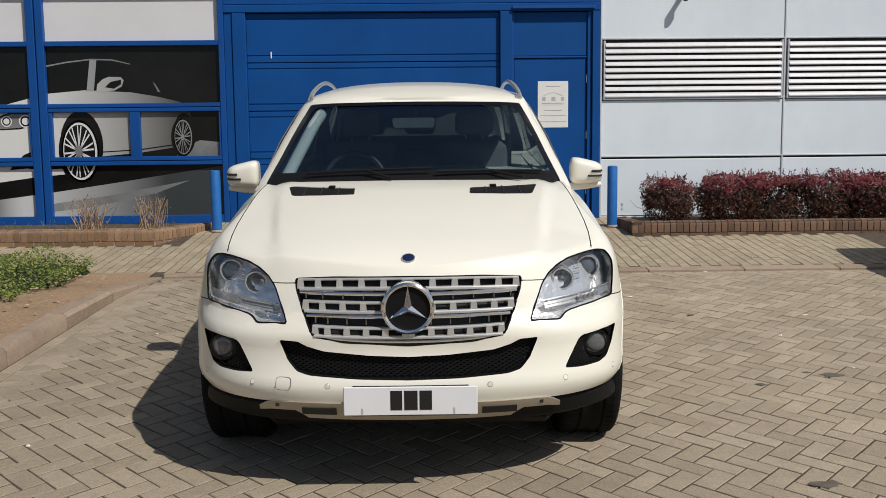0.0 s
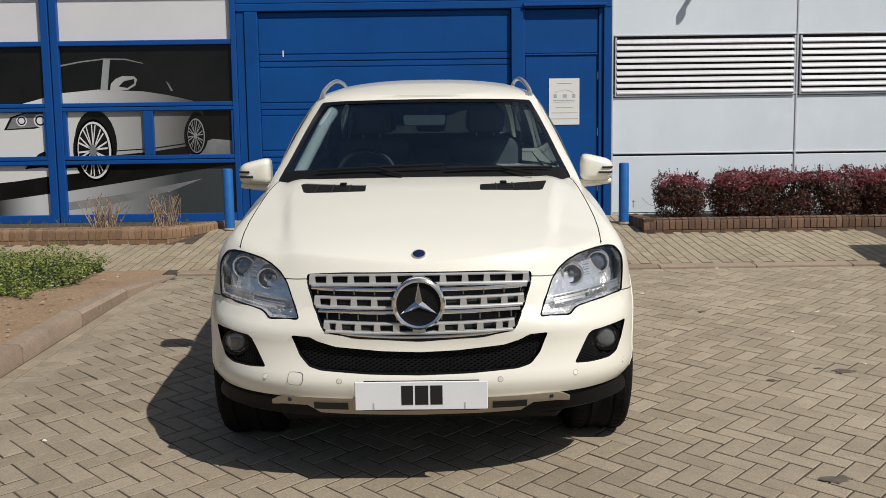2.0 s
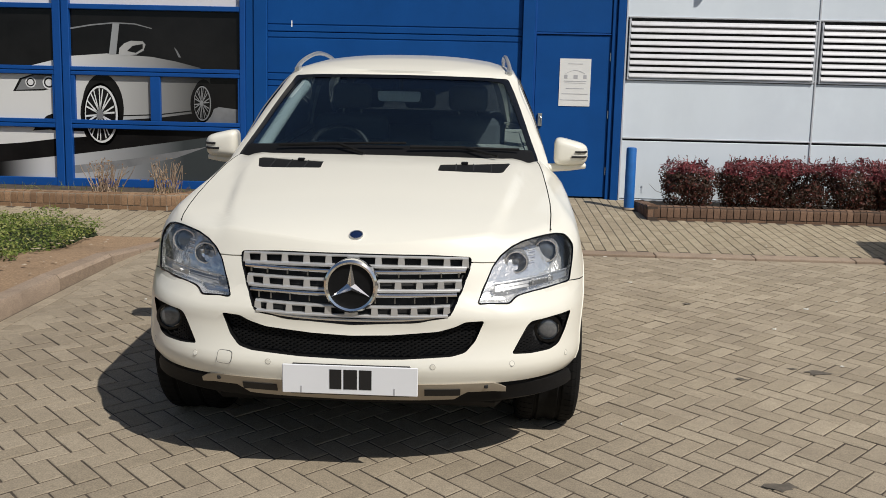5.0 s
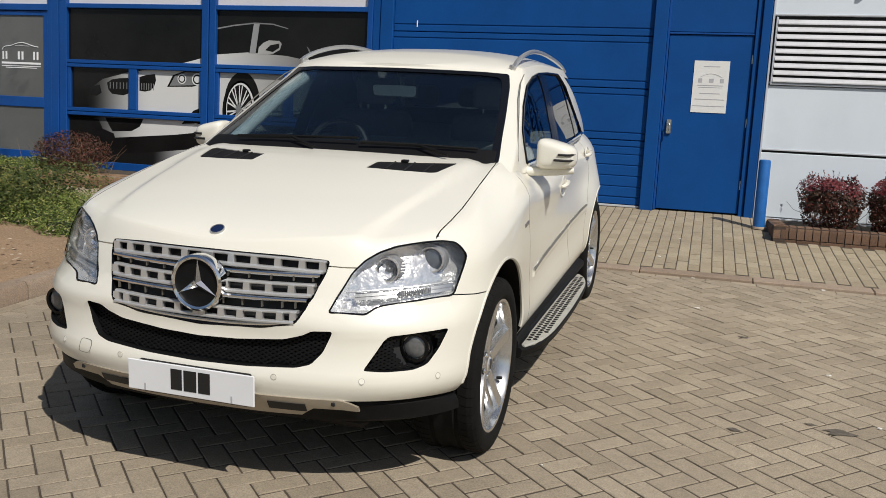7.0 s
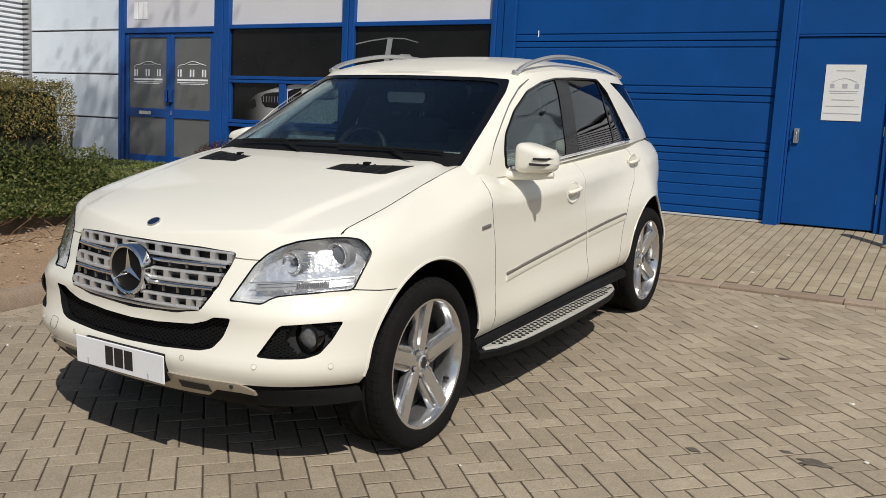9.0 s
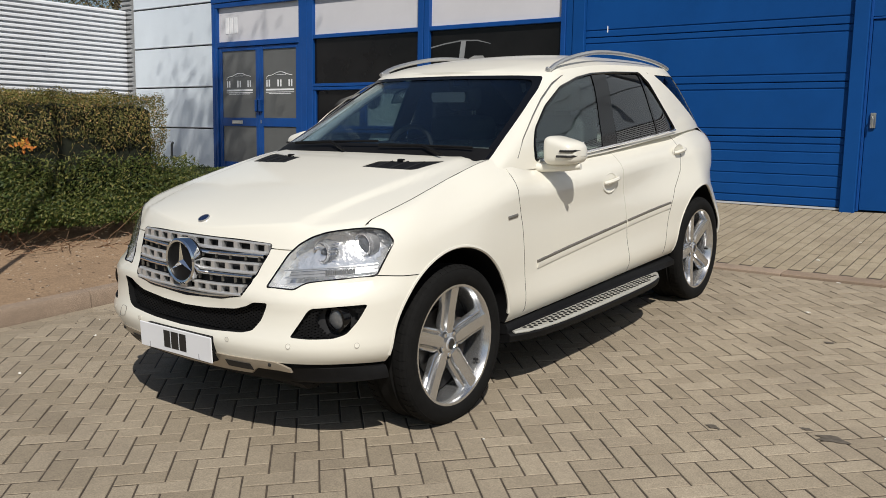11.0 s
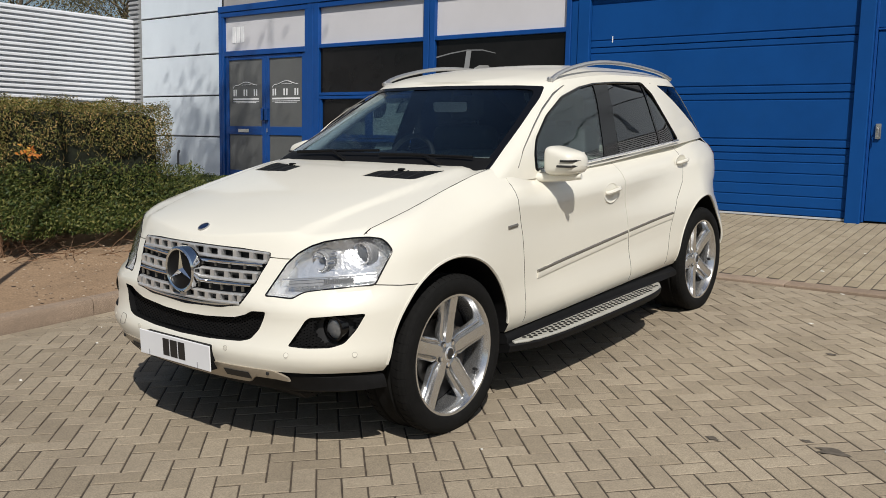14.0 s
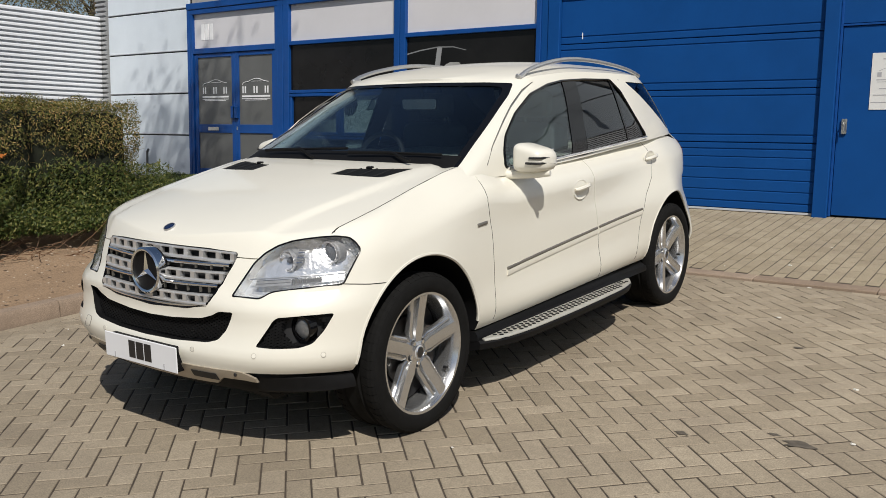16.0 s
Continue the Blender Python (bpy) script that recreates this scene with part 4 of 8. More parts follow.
def join_bms(bms):
    out = bmesh.new()
    for b in bms:
        me = to_mesh(b)
        out.from_mesh(me)
    return out


def mirrored(outline):
    return [(-a, b) for a, b in outline][::-1]


def dress(me, mats, smooth=True, angle=32):
    me.materials.clear()
    for m in mats if isinstance(mats, (list, tuple)) else [mats]:
        me.materials.append(m)
    if smooth:
        me.shade_smooth()
        me.set_sharp_from_angle(angle=radians(angle))
    return me


# Outlines, seen from the front (x, z) and from the side (y, z)
LAMP = rounded([(0.487, 0.714), (0.542, 0.846), (0.575, 0.886), (0.617, 0.915), (0.665, 0.934), (0.71, 0.942), (0.76, 0.948), (0.805, 0.949), (0.844, 0.941), (0.866, 0.920), (0.884, 0.892), (0.883, 0.86), (0.877, 0.82), (0.866, 0.758), (0.76, 0.750), (0.655, 0.736), (0.635, 0.728), (0.615, 0.710)], 0.012)
GRILLE = rounded([(-0.462, 0.885), (-0.30, 0.8955), (0.0, 0.8995), (0.30, 0.8955), (0.462, 0.885), (0.455, 0.845), (0.415, 0.74), (0.38, 0.672), (0.25, 0.647), (0.0, 0.632), (-0.25, 0.647), (-0.38, 0.672), (-0.415, 0.74), (-0.455, 0.845)], 0.02)
INTAKE = rounded([(-0.517, 0.653), (-0.442, 0.649), (-0.404, 0.629), (-0.338, 0.610), (-0.153, 0.592), (0.0, 0.586), (0.153, 0.592), (0.338, 0.610), (0.404, 0.629), (0.442, 0.649), (0.517, 0.653), (0.484, 0.574), (0.446, 0.531), (0.395, 0.517), (0.2, 0.504), (0.0, 0.499), (-0.2, 0.504), (-0.395, 0.517), (-0.446, 0.531), (-0.484, 0.574)], 0.012)
FOG = rounded([(0.874, 0.650), (0.80, 0.648), (0.705, 0.640), (0.688, 0.626), (0.627, 0.519), (0.70, 0.514), (0.785, 0.516), (0.822, 0.530), (0.850, 0.580)], 0.012)
SIDE_GLASS = rounded([(0.862, 1.142), (0.882, 1.22), (0.936, 1.301), (1.09, 1.415), (1.319, 1.520), (1.541, 1.573), (1.72, 1.595), (2.0, 1.604), (2.364, 1.602), (2.45, 1.53), (2.675, 1.222), (2.2, 1.187), (1.744, 1.156), (1.3, 1.145)], 0.02)
QUARTER = rounded([(2.60, 1.590), (3.02, 1.578), (3.34, 1.235), (3.22, 1.255)], 0.03)
BODY = to_mesh(body_solid())
INNER = {o: to_mesh(body_solid(o)) for o in (0.004, 0.02, 0.05, 0.062, 0.072, 0.085, 0.12)}


def front_prism(outline, lo=-1.2, hi=0.0):
    return to_mesh(prism(outline, "y", lo, hi))


def pocket(outline, depth, hi=0.0):
    """The part of a front prism that lies less than a depth under the skin."""
    return boolean(front_prism(outline, hi=hi), INNER[depth], "DIFFERENCE")


def skin(outline, off0, off1, axis="y", lo=-1.2, hi=0.0):
    """A curved sheet of the body's skin inside an outline, between two depths."""
    a = to_mesh(body_solid(off0)) if off0 not in INNER else INNER[off0]
    b = to_mesh(body_solid(off1)) if off1 not in INNER else INNER[off1]
    sheet = boolean(to_mesh(prism(outline, axis, lo, hi)), a, "INTERSECT")
    return boolean(sheet, b, "DIFFERENCE")


def cylinder_x(y, z, r, x0, x1, n=64):
    bm = bmesh.new()
    lathe(bm, [(0, x0), (r, x0), (r, x1), (0, x1)], n, "x")
    bmesh.ops.translate(bm, vec=(0, y, z), verts=bm.verts)
    bmesh.ops.recalc_face_normals(bm, faces=bm.faces)
    return bm


def merge(meshes):
    bm = bmesh.new()
    for me in meshes:
        bm.from_mesh(me)
    return to_mesh(bm)


WELLS = [(0.015, 0.388, 0.430), (2.925, 0.385, 0.440)]
wells = join_bms([cylinder_x(y, z, r, sgn * 0.52, sgn * 1.3) for y, z, r in WELLS for sgn in (1, -1)])
VENT = rounded([(0.280, 0.118), (0.44, 0.130), (0.57, 0.155), (0.592, 0.172), (0.632, 0.345), (0.618, 0.360), (0.45, 0.290), (0.287, 0.248)], 0.012)
vents = [to_mesh(prism(o, "z", 1.09, 1.4)) for o in (VENT, mirrored(VENT))]
tub = to_mesh(boxes((-0.76, 0.76, 0.60, 3.40, 0.75, 1.6)))
SCUTTLE = [(0.0, 0.430), (0.233, 0.427), (0.358, 0.433), (0.457, 0.443), (0.541, 0.457), (0.611, 0.474), (0.69, 0.498), (0.73, 0.530), (0.73, 0.63)]  # where the screen meets the bonnet
scuttle = to_mesh(prism(mirrored(SCUTTLE[1:]) + SCUTTLE, "z", 1.02, 1.6))
shell = BODY
for cutter in (to_mesh(wells), pocket(LAMP, 0.12), pocket(mirrored(LAMP), 0.12), pocket(GRILLE, 0.05, -0.35), pocket(INTAKE, 0.05, -0.4), pocket(FOG, 0.085), pocket(mirrored(FOG), 0.085), tub, scuttle):
    shell = boolean(shell, cutter, "DIFFERENCE")
bonnet_cut = [boolean(v, INNER[0.02], "DIFFERENCE") for v in vents]
shell = boolean(shell, merge(bonnet_cut), "DIFFERENCE")

# Panel gaps: narrow slots sunk into the skin, along the doors, the bonnet and the bumper.
def ribbon(points, axis, lo, hi, w=0.006):
    """A thin upright band along an open line, as a cutter."""
    pts = [Vector(p) for p in points]
    left, right = [], []
    for i, p in enumerate(pts):
        d = (pts[min(i + 1, len(pts) - 1)] - pts[max(i - 1, 0)]).normalized()
        n = Vector((-d.y, d.x))
        left.append(p + n * w / 2)
        right.append(p - n * w / 2)
    return to_mesh(prism([tuple(v) for v in left + right[::-1]], axis, lo, hi))


slots = []
BON_EDGE = [(0.60, front_y(0.60, 0.91)), (0.66, front_y(0.66, 0.94)), (0.72, front_y(0.72, 0.950)), (0.782, -0.395), (0.794, -0.256), (0.799, -0.119), (0.797, 0.03), (0.793, 0.16), (0.789, 0.297), (0.780, 0.45), (0.768, 0.56)]
INNER[0.012] = to_mesh(body_solid(0.012))
for sgn in (1, -1):
    lo, hi = (0.6, 1.3) if sgn > 0 else (-1.3, -0.6)
    for line in ([(0.592, 0.39), (0.598, 0.6), (0.590, 0.85), (0.560, 1.0), (0.565, 1.10), (0.60, 1.2)], [(1.79, 0.40), (1.778, 0.7), (1.75, 1.0), (1.72, 1.2)], [(2.305, 0.42), (2.31, 0.48), (2.37, 0.68), (2.47, 0.84), (2.60, 0.95), (2.655, 1.08), (2.68, 1.24)], [(-0.49, 0.764), (-0.43, 0.758), (-0.33, 0.745), (-0.22, 0.738)]):
        slots.append(ribbon(line, "x", lo, hi, 0.0042))
    slots.append(ribbon([(sgn * x, y) for x, y in [(0.781, -0.402), *BON_EDGE[3:]]], "z", 0.871, 1.31, 0.0048))
    slots.append(ribbon([(sgn * 0.44, 0.8665), (sgn * 0.50, 0.8625), (sgn * 0.58, 0.8615)], "y", -0.81, -0.43, 0.0048))
for s in slots:
    # a cut that fails is tried again a hair's breadth aside
    for nudge in (0.0, 0.0006, -0.0007, 0.0011, -0.0013):
        s.transform(Matrix.Translation((nudge, nudge * 0.7, nudge * 0.4)))
        done = boolean(shell, boolean(s, INNER[0.012], "DIFFERENCE"), "DIFFERENCE")
        if len(done.polygons) > 0.9 * len(shell.polygons):
            shell = done
            break


def near_outline(poly, a, b):
    """Whether a place of the front view lies within a few millimetres of an outline or inside it."""
    return any(inside(poly, a + da, b + db) for da in (-0.004, 0, 0.004) for db in (-0.004, 0, 0.004))


def slot_face(c):
    """Whether a place lies in a panel gap: a few millimetres under the skin of flank or bonnet."""
    ax, y = abs(c.x), c.y
    if (-0.06 < y < 3.0 or -0.5 < y < 0 and 0.73 < c.z < 0.77) and ax > 0.78 and c.z < deck_z(0.87, y) - 0.03:
        lo = float(sill_z(y))
        t = min(1, max(0, (c.z - lo) / (deck_z(0.87, y) - lo)))
        w = float(half_w(t)) + flare(y, t)
        if y < -0.08:
            w *= max(0.0, 1 - ((-0.08 - y) / (-0.08 - float(nose_y(c.z)))) ** Q_NOSE) ** (1 / p_nose(c.z))
        return 0.004 < w - ax < 0.018
    if not (-0.40 < y < 0.59 and 0.003 < deck_z(ax, y) - c.z < 0.016):
        return False
    for (xa, ya), (xb, yb) in zip(BON_EDGE[3:], BON_EDGE[4:]):
        if ya - 0.001 <= y <= yb + 0.001:
            return abs(ax - (xa + (xb - xa) * (y - ya) / (yb - ya))) < 0.005
    return False


def paint_holes(me):
    """Cut faces of wheel wells and cabin tub are dark, lamp pockets bright."""
    for p in me.polygons:
        c, n = p.center, p.normal
        if any(abs(math.hypot(c.y - y, c.z - z) - r) < 0.008 and (n.y * (y - c.y) + n.z * (z - c.z)) > 0.6 * r for y, z, r in WELLS) and abs(c.x) < 0.93:
            p.material_index = 1
        elif abs(abs(c.x) - 0.52) < 0.004 and abs(n.x) > 0.9 and c.z < 0.85:
            p.material_index = 1
        elif abs(c.x) < 0.765 and 0.59 < c.y < 3.41 and c.z < 1.27 and c.z > 0.74 and (abs(n.z) > 0.9 and c.z < 0.76 or abs(n.x) > 0.9 or abs(n.y) > 0.9):
            p.material_index = 1
        elif c.y < -0.15 and 0.70 < c.z < 0.955 and 0.475 < abs(c.x) < 0.892 and c.y - front_y(c.x, c.z) > 0.005 and (abs(c.x) < 0.79 or c.y - front_y(c.x, c.z) > 0.03) and near_outline(LAMP, abs(c.x), c.z):
            p.material_index = 2
        elif c.y < -0.3 and c.z < 0.93 and c.y - front_y(c.x, c.z) > 0.004 and any(near_outline(o, abs(c.x), c.z) for o in (FOG, INTAKE, GRILLE)):
            p.material_index = 1
        elif slot_face(c):
            # faces inside panel gaps are blackened to paint the shade there
            p.material_index = 1
    return me


def inside(poly, a, b):
    hit = False
    for i, (x, y) in enumerate(poly):
        u, v = poly[i - 1]
        if (y > b) != (v > b) and a < (u - x) * (b - y) / (v - y) + x:
            hit = not hit
    return hit


dress(shell, [M["paint"], M["plastic"], M["lamp_bowl"]])
paint_holes(shell)


def picked(me, test):
    """Takes the faces that pass a test out of a mesh; returns them as a mesh of their own."""
    out = []
    for keep in (True, False):
        bm = bmesh.new()
        bm.from_mesh(me)
        bmesh.ops.delete(bm, geom=[f for f in bm.faces if test(f.calc_center_median(), f.normal) == keep], context="FACES")
        new_me = bpy.data.meshes.new("panel")
        bm.to_mesh(new_me)
        bm.free()
        for m in me.materials:
            new_me.materials.append(m)
        out.append(new_me)
    return out


DOOR_F = [(0.592, 0.30), (0.598, 0.6), (0.590, 0.85), (0.560, 1.0), (0.565, 1.10), (0.60, 1.3), (1.71, 1.3), (1.75, 1.0), (1.778, 0.7), (1.79, 0.30)]
DOOR_R = [(1.79, 0.30), (1.778, 0.7), (1.75, 1.0), (1.71, 1.3), (2.69, 1.3), (2.655, 1.08), (2.60, 0.95), (2.47, 0.84), (2.37, 0.68), (2.31, 0.48), (2.30, 0.30)]
BONNET = [(0.0, -0.95), (0.56, -0.95), *BON_EDGE, (0.0, 0.62)]
panels = []
for sgn in (1, -1):
    for outline in (DOOR_F, DOOR_R):
        shell, door = picked(shell, lambda c, n: c.x * sgn > 0.78 and inside(outline, c.y, c.z))
        panels.append(part("door", door, None, car, "cream-white painted door, closed"))
shell, lid = picked(shell, lambda c, n: c.z > 0.862 and inside(BONNET, abs(c.x), c.y) and (n.z > 0.12 or c.z > 0.915))
part("bonnet", lid, None, car, "cream-white painted bonnet")
shell, bump = picked(shell, lambda c, n: c.y < -0.23 and c.z < 0.745 and not (abs(c.x) > 0.5 and c.y > -0.55 and c.z > 0.722))
bumper = part("front_bumper", bump, None, car, "cream-white painted front bumper")
part("body", shell, None, car, "cream-white painted wings and sills")

# ---- cabin: roof, pillars, glass ----
cab_w = hermite([0, 0.15, 0.4, 0.72, 0.9, 1.0], [0.850, 0.835, 0.798, 0.748, 0.708, 0.674])
cab_f = hermite([0, 0.5, 1.0], [0.25, 0.72, 1.19])
cab_r = hermite([0, 0.5, 1.0], [3.70, 3.52, 3.28])
roof_side = hermite([1.2, 1.5, 2.0, 2.7, 3.3], [1.582, 1.620, 1.645, 1.632, 1.565])
roof_mid = hermite([1.17, 1.32, 1.6, 2.1, 2.8, 3.35], [1.600, 1.642, 1.690, 1.720, 1.706, 1.630])


def roof_z(x, y):
    m, e = float(roof_mid(y)), float(roof_side(y))
    return m - (m - e) * min(1, abs(x) / 0.70) ** 2.6


def cab_point(s, v, off):
    w = float(cab_w(v)) - off
    lf, lr = 0.26, 0.62 - 0.12 * v
    f, r = float(cab_f(v)) + off, float(cab_r(v)) - off
    if s <= 1:
        a = s * math.pi / 2
        fx, y = math.sin(a) ** (2 / 3.2), f + lf * (1 - math.cos(a) ** (2 / 2.2))
    elif s <= 2:
        fx, y = 1.0, f + lf + (s - 1) * (r - lr - f - lf)
    else:
        a = (3 - s) * math.pi / 2
        fx, y = math.sin(a) ** (2 / 2.8), r - lr * (1 - math.cos(a) ** (2 / 2.4))
    x = (w - (0.075 - 0.045 * v) * smooth01(2.5, 3.4, y)) * fx
    lo = (1.10 if y < 0.75 else 1.10 + (float(belt_z(y)) - 0.03 - 1.10) * smooth01(0.75, 1.1, y))
    lo += off
    hi = roof_z(x, y) - off
    return x, y, lo + (hi - lo) * v


C_ROW = [k / 18 for k in range(18)] + [1 + k / 30 for k in range(30)] + [2 + k / 14 for k in range(15)]
V_ROW = [0, 0.08, 0.17, 0.26, 0.35, 0.44, 0.53, 0.62, 0.71, 0.79, 0.86, 0.91, 0.95, 0.98, 1.0]


def cab_solid(off=0.0):
    bm = bmesh.new()
    grid, n_k = {}, 9
    for side in (1, -1):
        for i, s in enumerate(C_ROW):
            col = [Vector(cab_point(s, v, off)) for v in V_ROW]
            # soften the gutter: the roof starts a little inboard of the last row
            top = col[-1]
            base = col[0]
            ym = top.y + (0.25 * smooth01(0, 1, s) if s <= 1 else 0.25 - 0.45 * smooth01(1, 2.2, s))
            if s > 2:
                ym = top.y - 0.2 * (3 - s)
            for k in range(1, n_k + 1):
                u = k / n_k
                x, y = top.x * (1 - u), top.y + (ym - top.y) * u
                col.append(Vector((x, y, roof_z(x, y) - off + 0.014 * min(1, u * 5))))
            col = [Vector((0, base.y, base.z)), *col]
            for j, p in enumerate(col):
                grid[side, i, j] = bm.verts.new((side * p.x, p.y, p.z))
    rows = 1 + len(V_ROW) + n_k
    for side in (1, -1):
        for i in range(len(C_ROW) - 1):
            for j in range(rows - 1):
                q = [grid[side, i, j], grid[side, i + 1, j], grid[side, i + 1, j + 1], grid[side, i, j + 1]]
                bm.faces.new(q if side > 0 else q[::-1])
    bmesh.ops.remove_doubles(bm, verts=bm.verts, dist=0.0004)
    bmesh.ops.dissolve_degenerate(bm, edges=bm.edges, dist=0.0003)
    bmesh.ops.recalc_face_normals(bm, faces=bm.faces)
    return bm


CAB = {o: to_mesh(cab_solid(o)) for o in (-0.003, 0.0, 0.001, 0.0035, 0.004, 0.009, 0.035)}
SCREEN = rounded([(0.786, 1.125), (0.779, 1.180), (0.748, 1.268), (0.708, 1.395), (0.671, 1.500), (0.634, 1.583), (0.500, 1.590), (0.250, 1.594), (0.000, 1.596), (-0.250, 1.594), (-0.500, 1.590), (-0.634, 1.583), (-0.671, 1.500), (-0.708, 1.395), (-0.748, 1.268), (-0.779, 1.180), (-0.786, 1.125)], 0.015)
REAR = rounded([(-0.66, 1.27), (0.66, 1.27), (0.56, 1.575), (-0.56, 1.575)], 0.05)
holes = {"screen": to_mesh(prism(SCREEN, "y", -0.5, 1.36)), "rear": to_mesh(prism(REAR, "y", 3.05, 4.2))}
for sgn, tag in ((1, "l"), (-1, "r")):
    lo, hi = (0.45, 1.3) if sgn > 0 else (-1.3, -0.45)
    holes["side_" + tag] = to_mesh(prism(SIDE_GLASS, "x", lo, hi))
    holes["quarter_" + tag] = to_mesh(prism(QUARTER, "x", lo, hi))
upper = boolean(CAB[0.0], CAB[0.035], "DIFFERENCE")
for h in holes.values():
    upper = boolean(upper, h, "DIFFERENCE")
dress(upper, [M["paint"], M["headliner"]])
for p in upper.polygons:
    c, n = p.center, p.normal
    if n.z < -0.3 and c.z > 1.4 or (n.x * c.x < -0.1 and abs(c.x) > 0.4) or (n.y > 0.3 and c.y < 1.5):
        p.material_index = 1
upper, roof = picked(upper, lambda c, n: c.z > 1.60 and n.z > 0.5)
part("roof", roof, None, car, "cream-white painted roof")
part("window_pillar", upper, None, car, "cream-white painted window pillars")
sheet = boolean(CAB[0.004], CAB[0.009], "DIFFERENCE")
for key, mat, name in (("screen", "glass_front", "windscreen"), ("rear", "glass_dark", "rear_window"), ("quarter_l", "glass_dark", "quarter_window"), ("quarter_r", "glass_dark", "quarter_window")):
    ob = part(name, dress(boolean(sheet, holes[key], "INTERSECT"), M[mat]), None, car, "tinted car glass")
    ob.visible_shadow = False
CLEAR = rounded([(0.752, 1.000), (0.744, 1.180), (0.714, 1.270), (0.674, 1.395), (0.637, 1.495), (0.604, 1.562), (0.500, 1.572), (0.120, 1.577), (-0.120, 1.577), (-0.500, 1.572), (-0.604, 1.562), (-0.637, 1.495), (-0.674, 1.395), (-0.714, 1.270), (-0.744, 1.180), (-0.752, 1.000)], 0.03)
frit = boolean(boolean(CAB[0.001], CAB[0.0035], "DIFFERENCE"), holes["screen"], "INTERSECT")
part("screen_border", dress(boolean(frit, to_mesh(prism(CLEAR, "y", -0.5, 1.5)), "DIFFERENCE"), M["frit"]), None, car, "black printed windscreen border")
PILLAR = [(1.60, 1.10), (1.78, 1.10), (1.90, 1.64), (1.73, 1.64)]
BAR = [(2.385, 1.10), (2.41, 1.10), (2.375, 1.64), (2.35, 1.64)]
FRONT_PANE = [(0.5, 1.0), (1.602, 1.0), (1.732, 1.7), (0.5, 1.7)]
REAR_PANE = [(1.778, 1.0), (3.0, 1.0), (3.0, 1.7), (1.905, 1.7)]
outer = boolean(CAB[0.0], CAB[0.009], "DIFFERENCE")
for sgn, tag in ((1, "l"), (-1, "r")):
    lo, hi = (0.45, 1.3) if sgn > 0 else (-1.3, -0.45)
    pane = boolean(sheet, holes["side_" + tag], "INTERSECT")
    for outline, mat, name in ((FRONT_PANE, "glass_side", "front_side_window"), (REAR_PANE, "glass_dark", "rear_side_window")):
        ob = part(name, dress(boolean(pane, to_mesh(prism(outline, "x", lo, hi)), "INTERSECT"), M[mat]), None, car, "tinted car glass")
        ob.visible_shadow = False
    trim = boolean(outer, holes["side_" + tag], "INTERSECT")
    for outline, name in ((PILLAR, "door_pillar"), (BAR, "window_bar")):
        part(name, dress(boolean(trim, to_mesh(prism(outline, "x", lo, hi)), "INTERSECT"), M["gloss_black"]), None, car, "black window pillar")
# black seal round the side glass, and the bright strip along its foot
for sgn in (1, -1):
    def on_cab(y, z, out=0.0):
        best = min(((abs(cab_point(s, v, 0)[1] - y) + abs(cab_point(s, v, 0)[2] - z)), s, v) for s in (1 + k / 40 for k in range(41)) for v in (0.0, 0.1, 0.2, 0.3, 0.5, 0.7, 0.9, 1.0))
        _, s0, v0 = best
        for _ in range(8):
            a, b, c = Vector(cab_point(s0, v0, 0)), Vector(cab_point(min(2, s0 + 0.002), v0, 0)), Vector(cab_point(s0, min(1, v0 + 0.01), 0))
            du, dv = (b - a) / 0.002, (c - a) / 0.01
            det = du.y * dv.z - du.z * dv.y
            if abs(det) < 1e-9:
                break
            ey, ez = y - a.y, z - a.z
            s0 = min(1.998, max(1.0, s0 + (ey * dv.z - ez * dv.y) / det))
            v0 = min(0.99, max(0.0, v0 + (du.y * ez - du.z * ey) / det))
        x = cab_point(s0, v0, 0)[0] + out
        return (sgn * x, y, z)
    edge = [on_cab(y, z, 0.001) for y, z in SIDE_GLASS]
    part("window_seal", tube_along(edge + [edge[0]], 0.008, 6), M["gloss_black"], car)
    low = [on_cab(0.88 + 1.79 * k / 14, 1.136 + 0.080 * (k / 14) ** 1.3, 0.006) for k in range(15)]
    part("waist_strip", tube_along(low, 0.011, 6), M["chrome"], car, "bright strip below the side windows")
    # thin grey bar paints the shaded gap round the door frames
    gap = [on_cab(y, z, -0.001) for y, z in ((0.70, 1.165), (0.79, 1.255), (0.955, 1.380), (1.09, 1.463), (1.25, 1.542), (1.38, 1.582), (1.52, 1.606), (1.75, 1.624), (2.0, 1.630), (2.4, 1.626), (2.52, 1.60))]
    part("door_gap", tube_along(gap, 0.0032, 5), M["strip_grey"], car)
    # roof rail: a bowed bright bar on two feet
    pts = []
    for k in range(25):
        u = k / 24
        y = 1.33 + 1.64 * u
        lift = 0.060 * max(0.0, math.sin(math.pi * u ** 0.85)) ** 0.75
        x = 0.645 - 0.02 * math.sin(math.pi * u)
        pts.append((sgn * x, y, roof_z(x, y) + 0.008 + lift))
    rail = part("roof_rail", tube_along(pts, 0.0135, 8), M["rail"], car, "satin bright roof rail", True)
    for y in (1.36, 2.92):
        zr = roof_z(0.63, y)
        part("rail_foot", box(bmesh.new(), sgn * 0.633 - 0.014, sgn * 0.633 + 0.014, y - 0.04, y + 0.04, zr - 0.01, zr + 0.020, 0.008), M["rail"], rail)
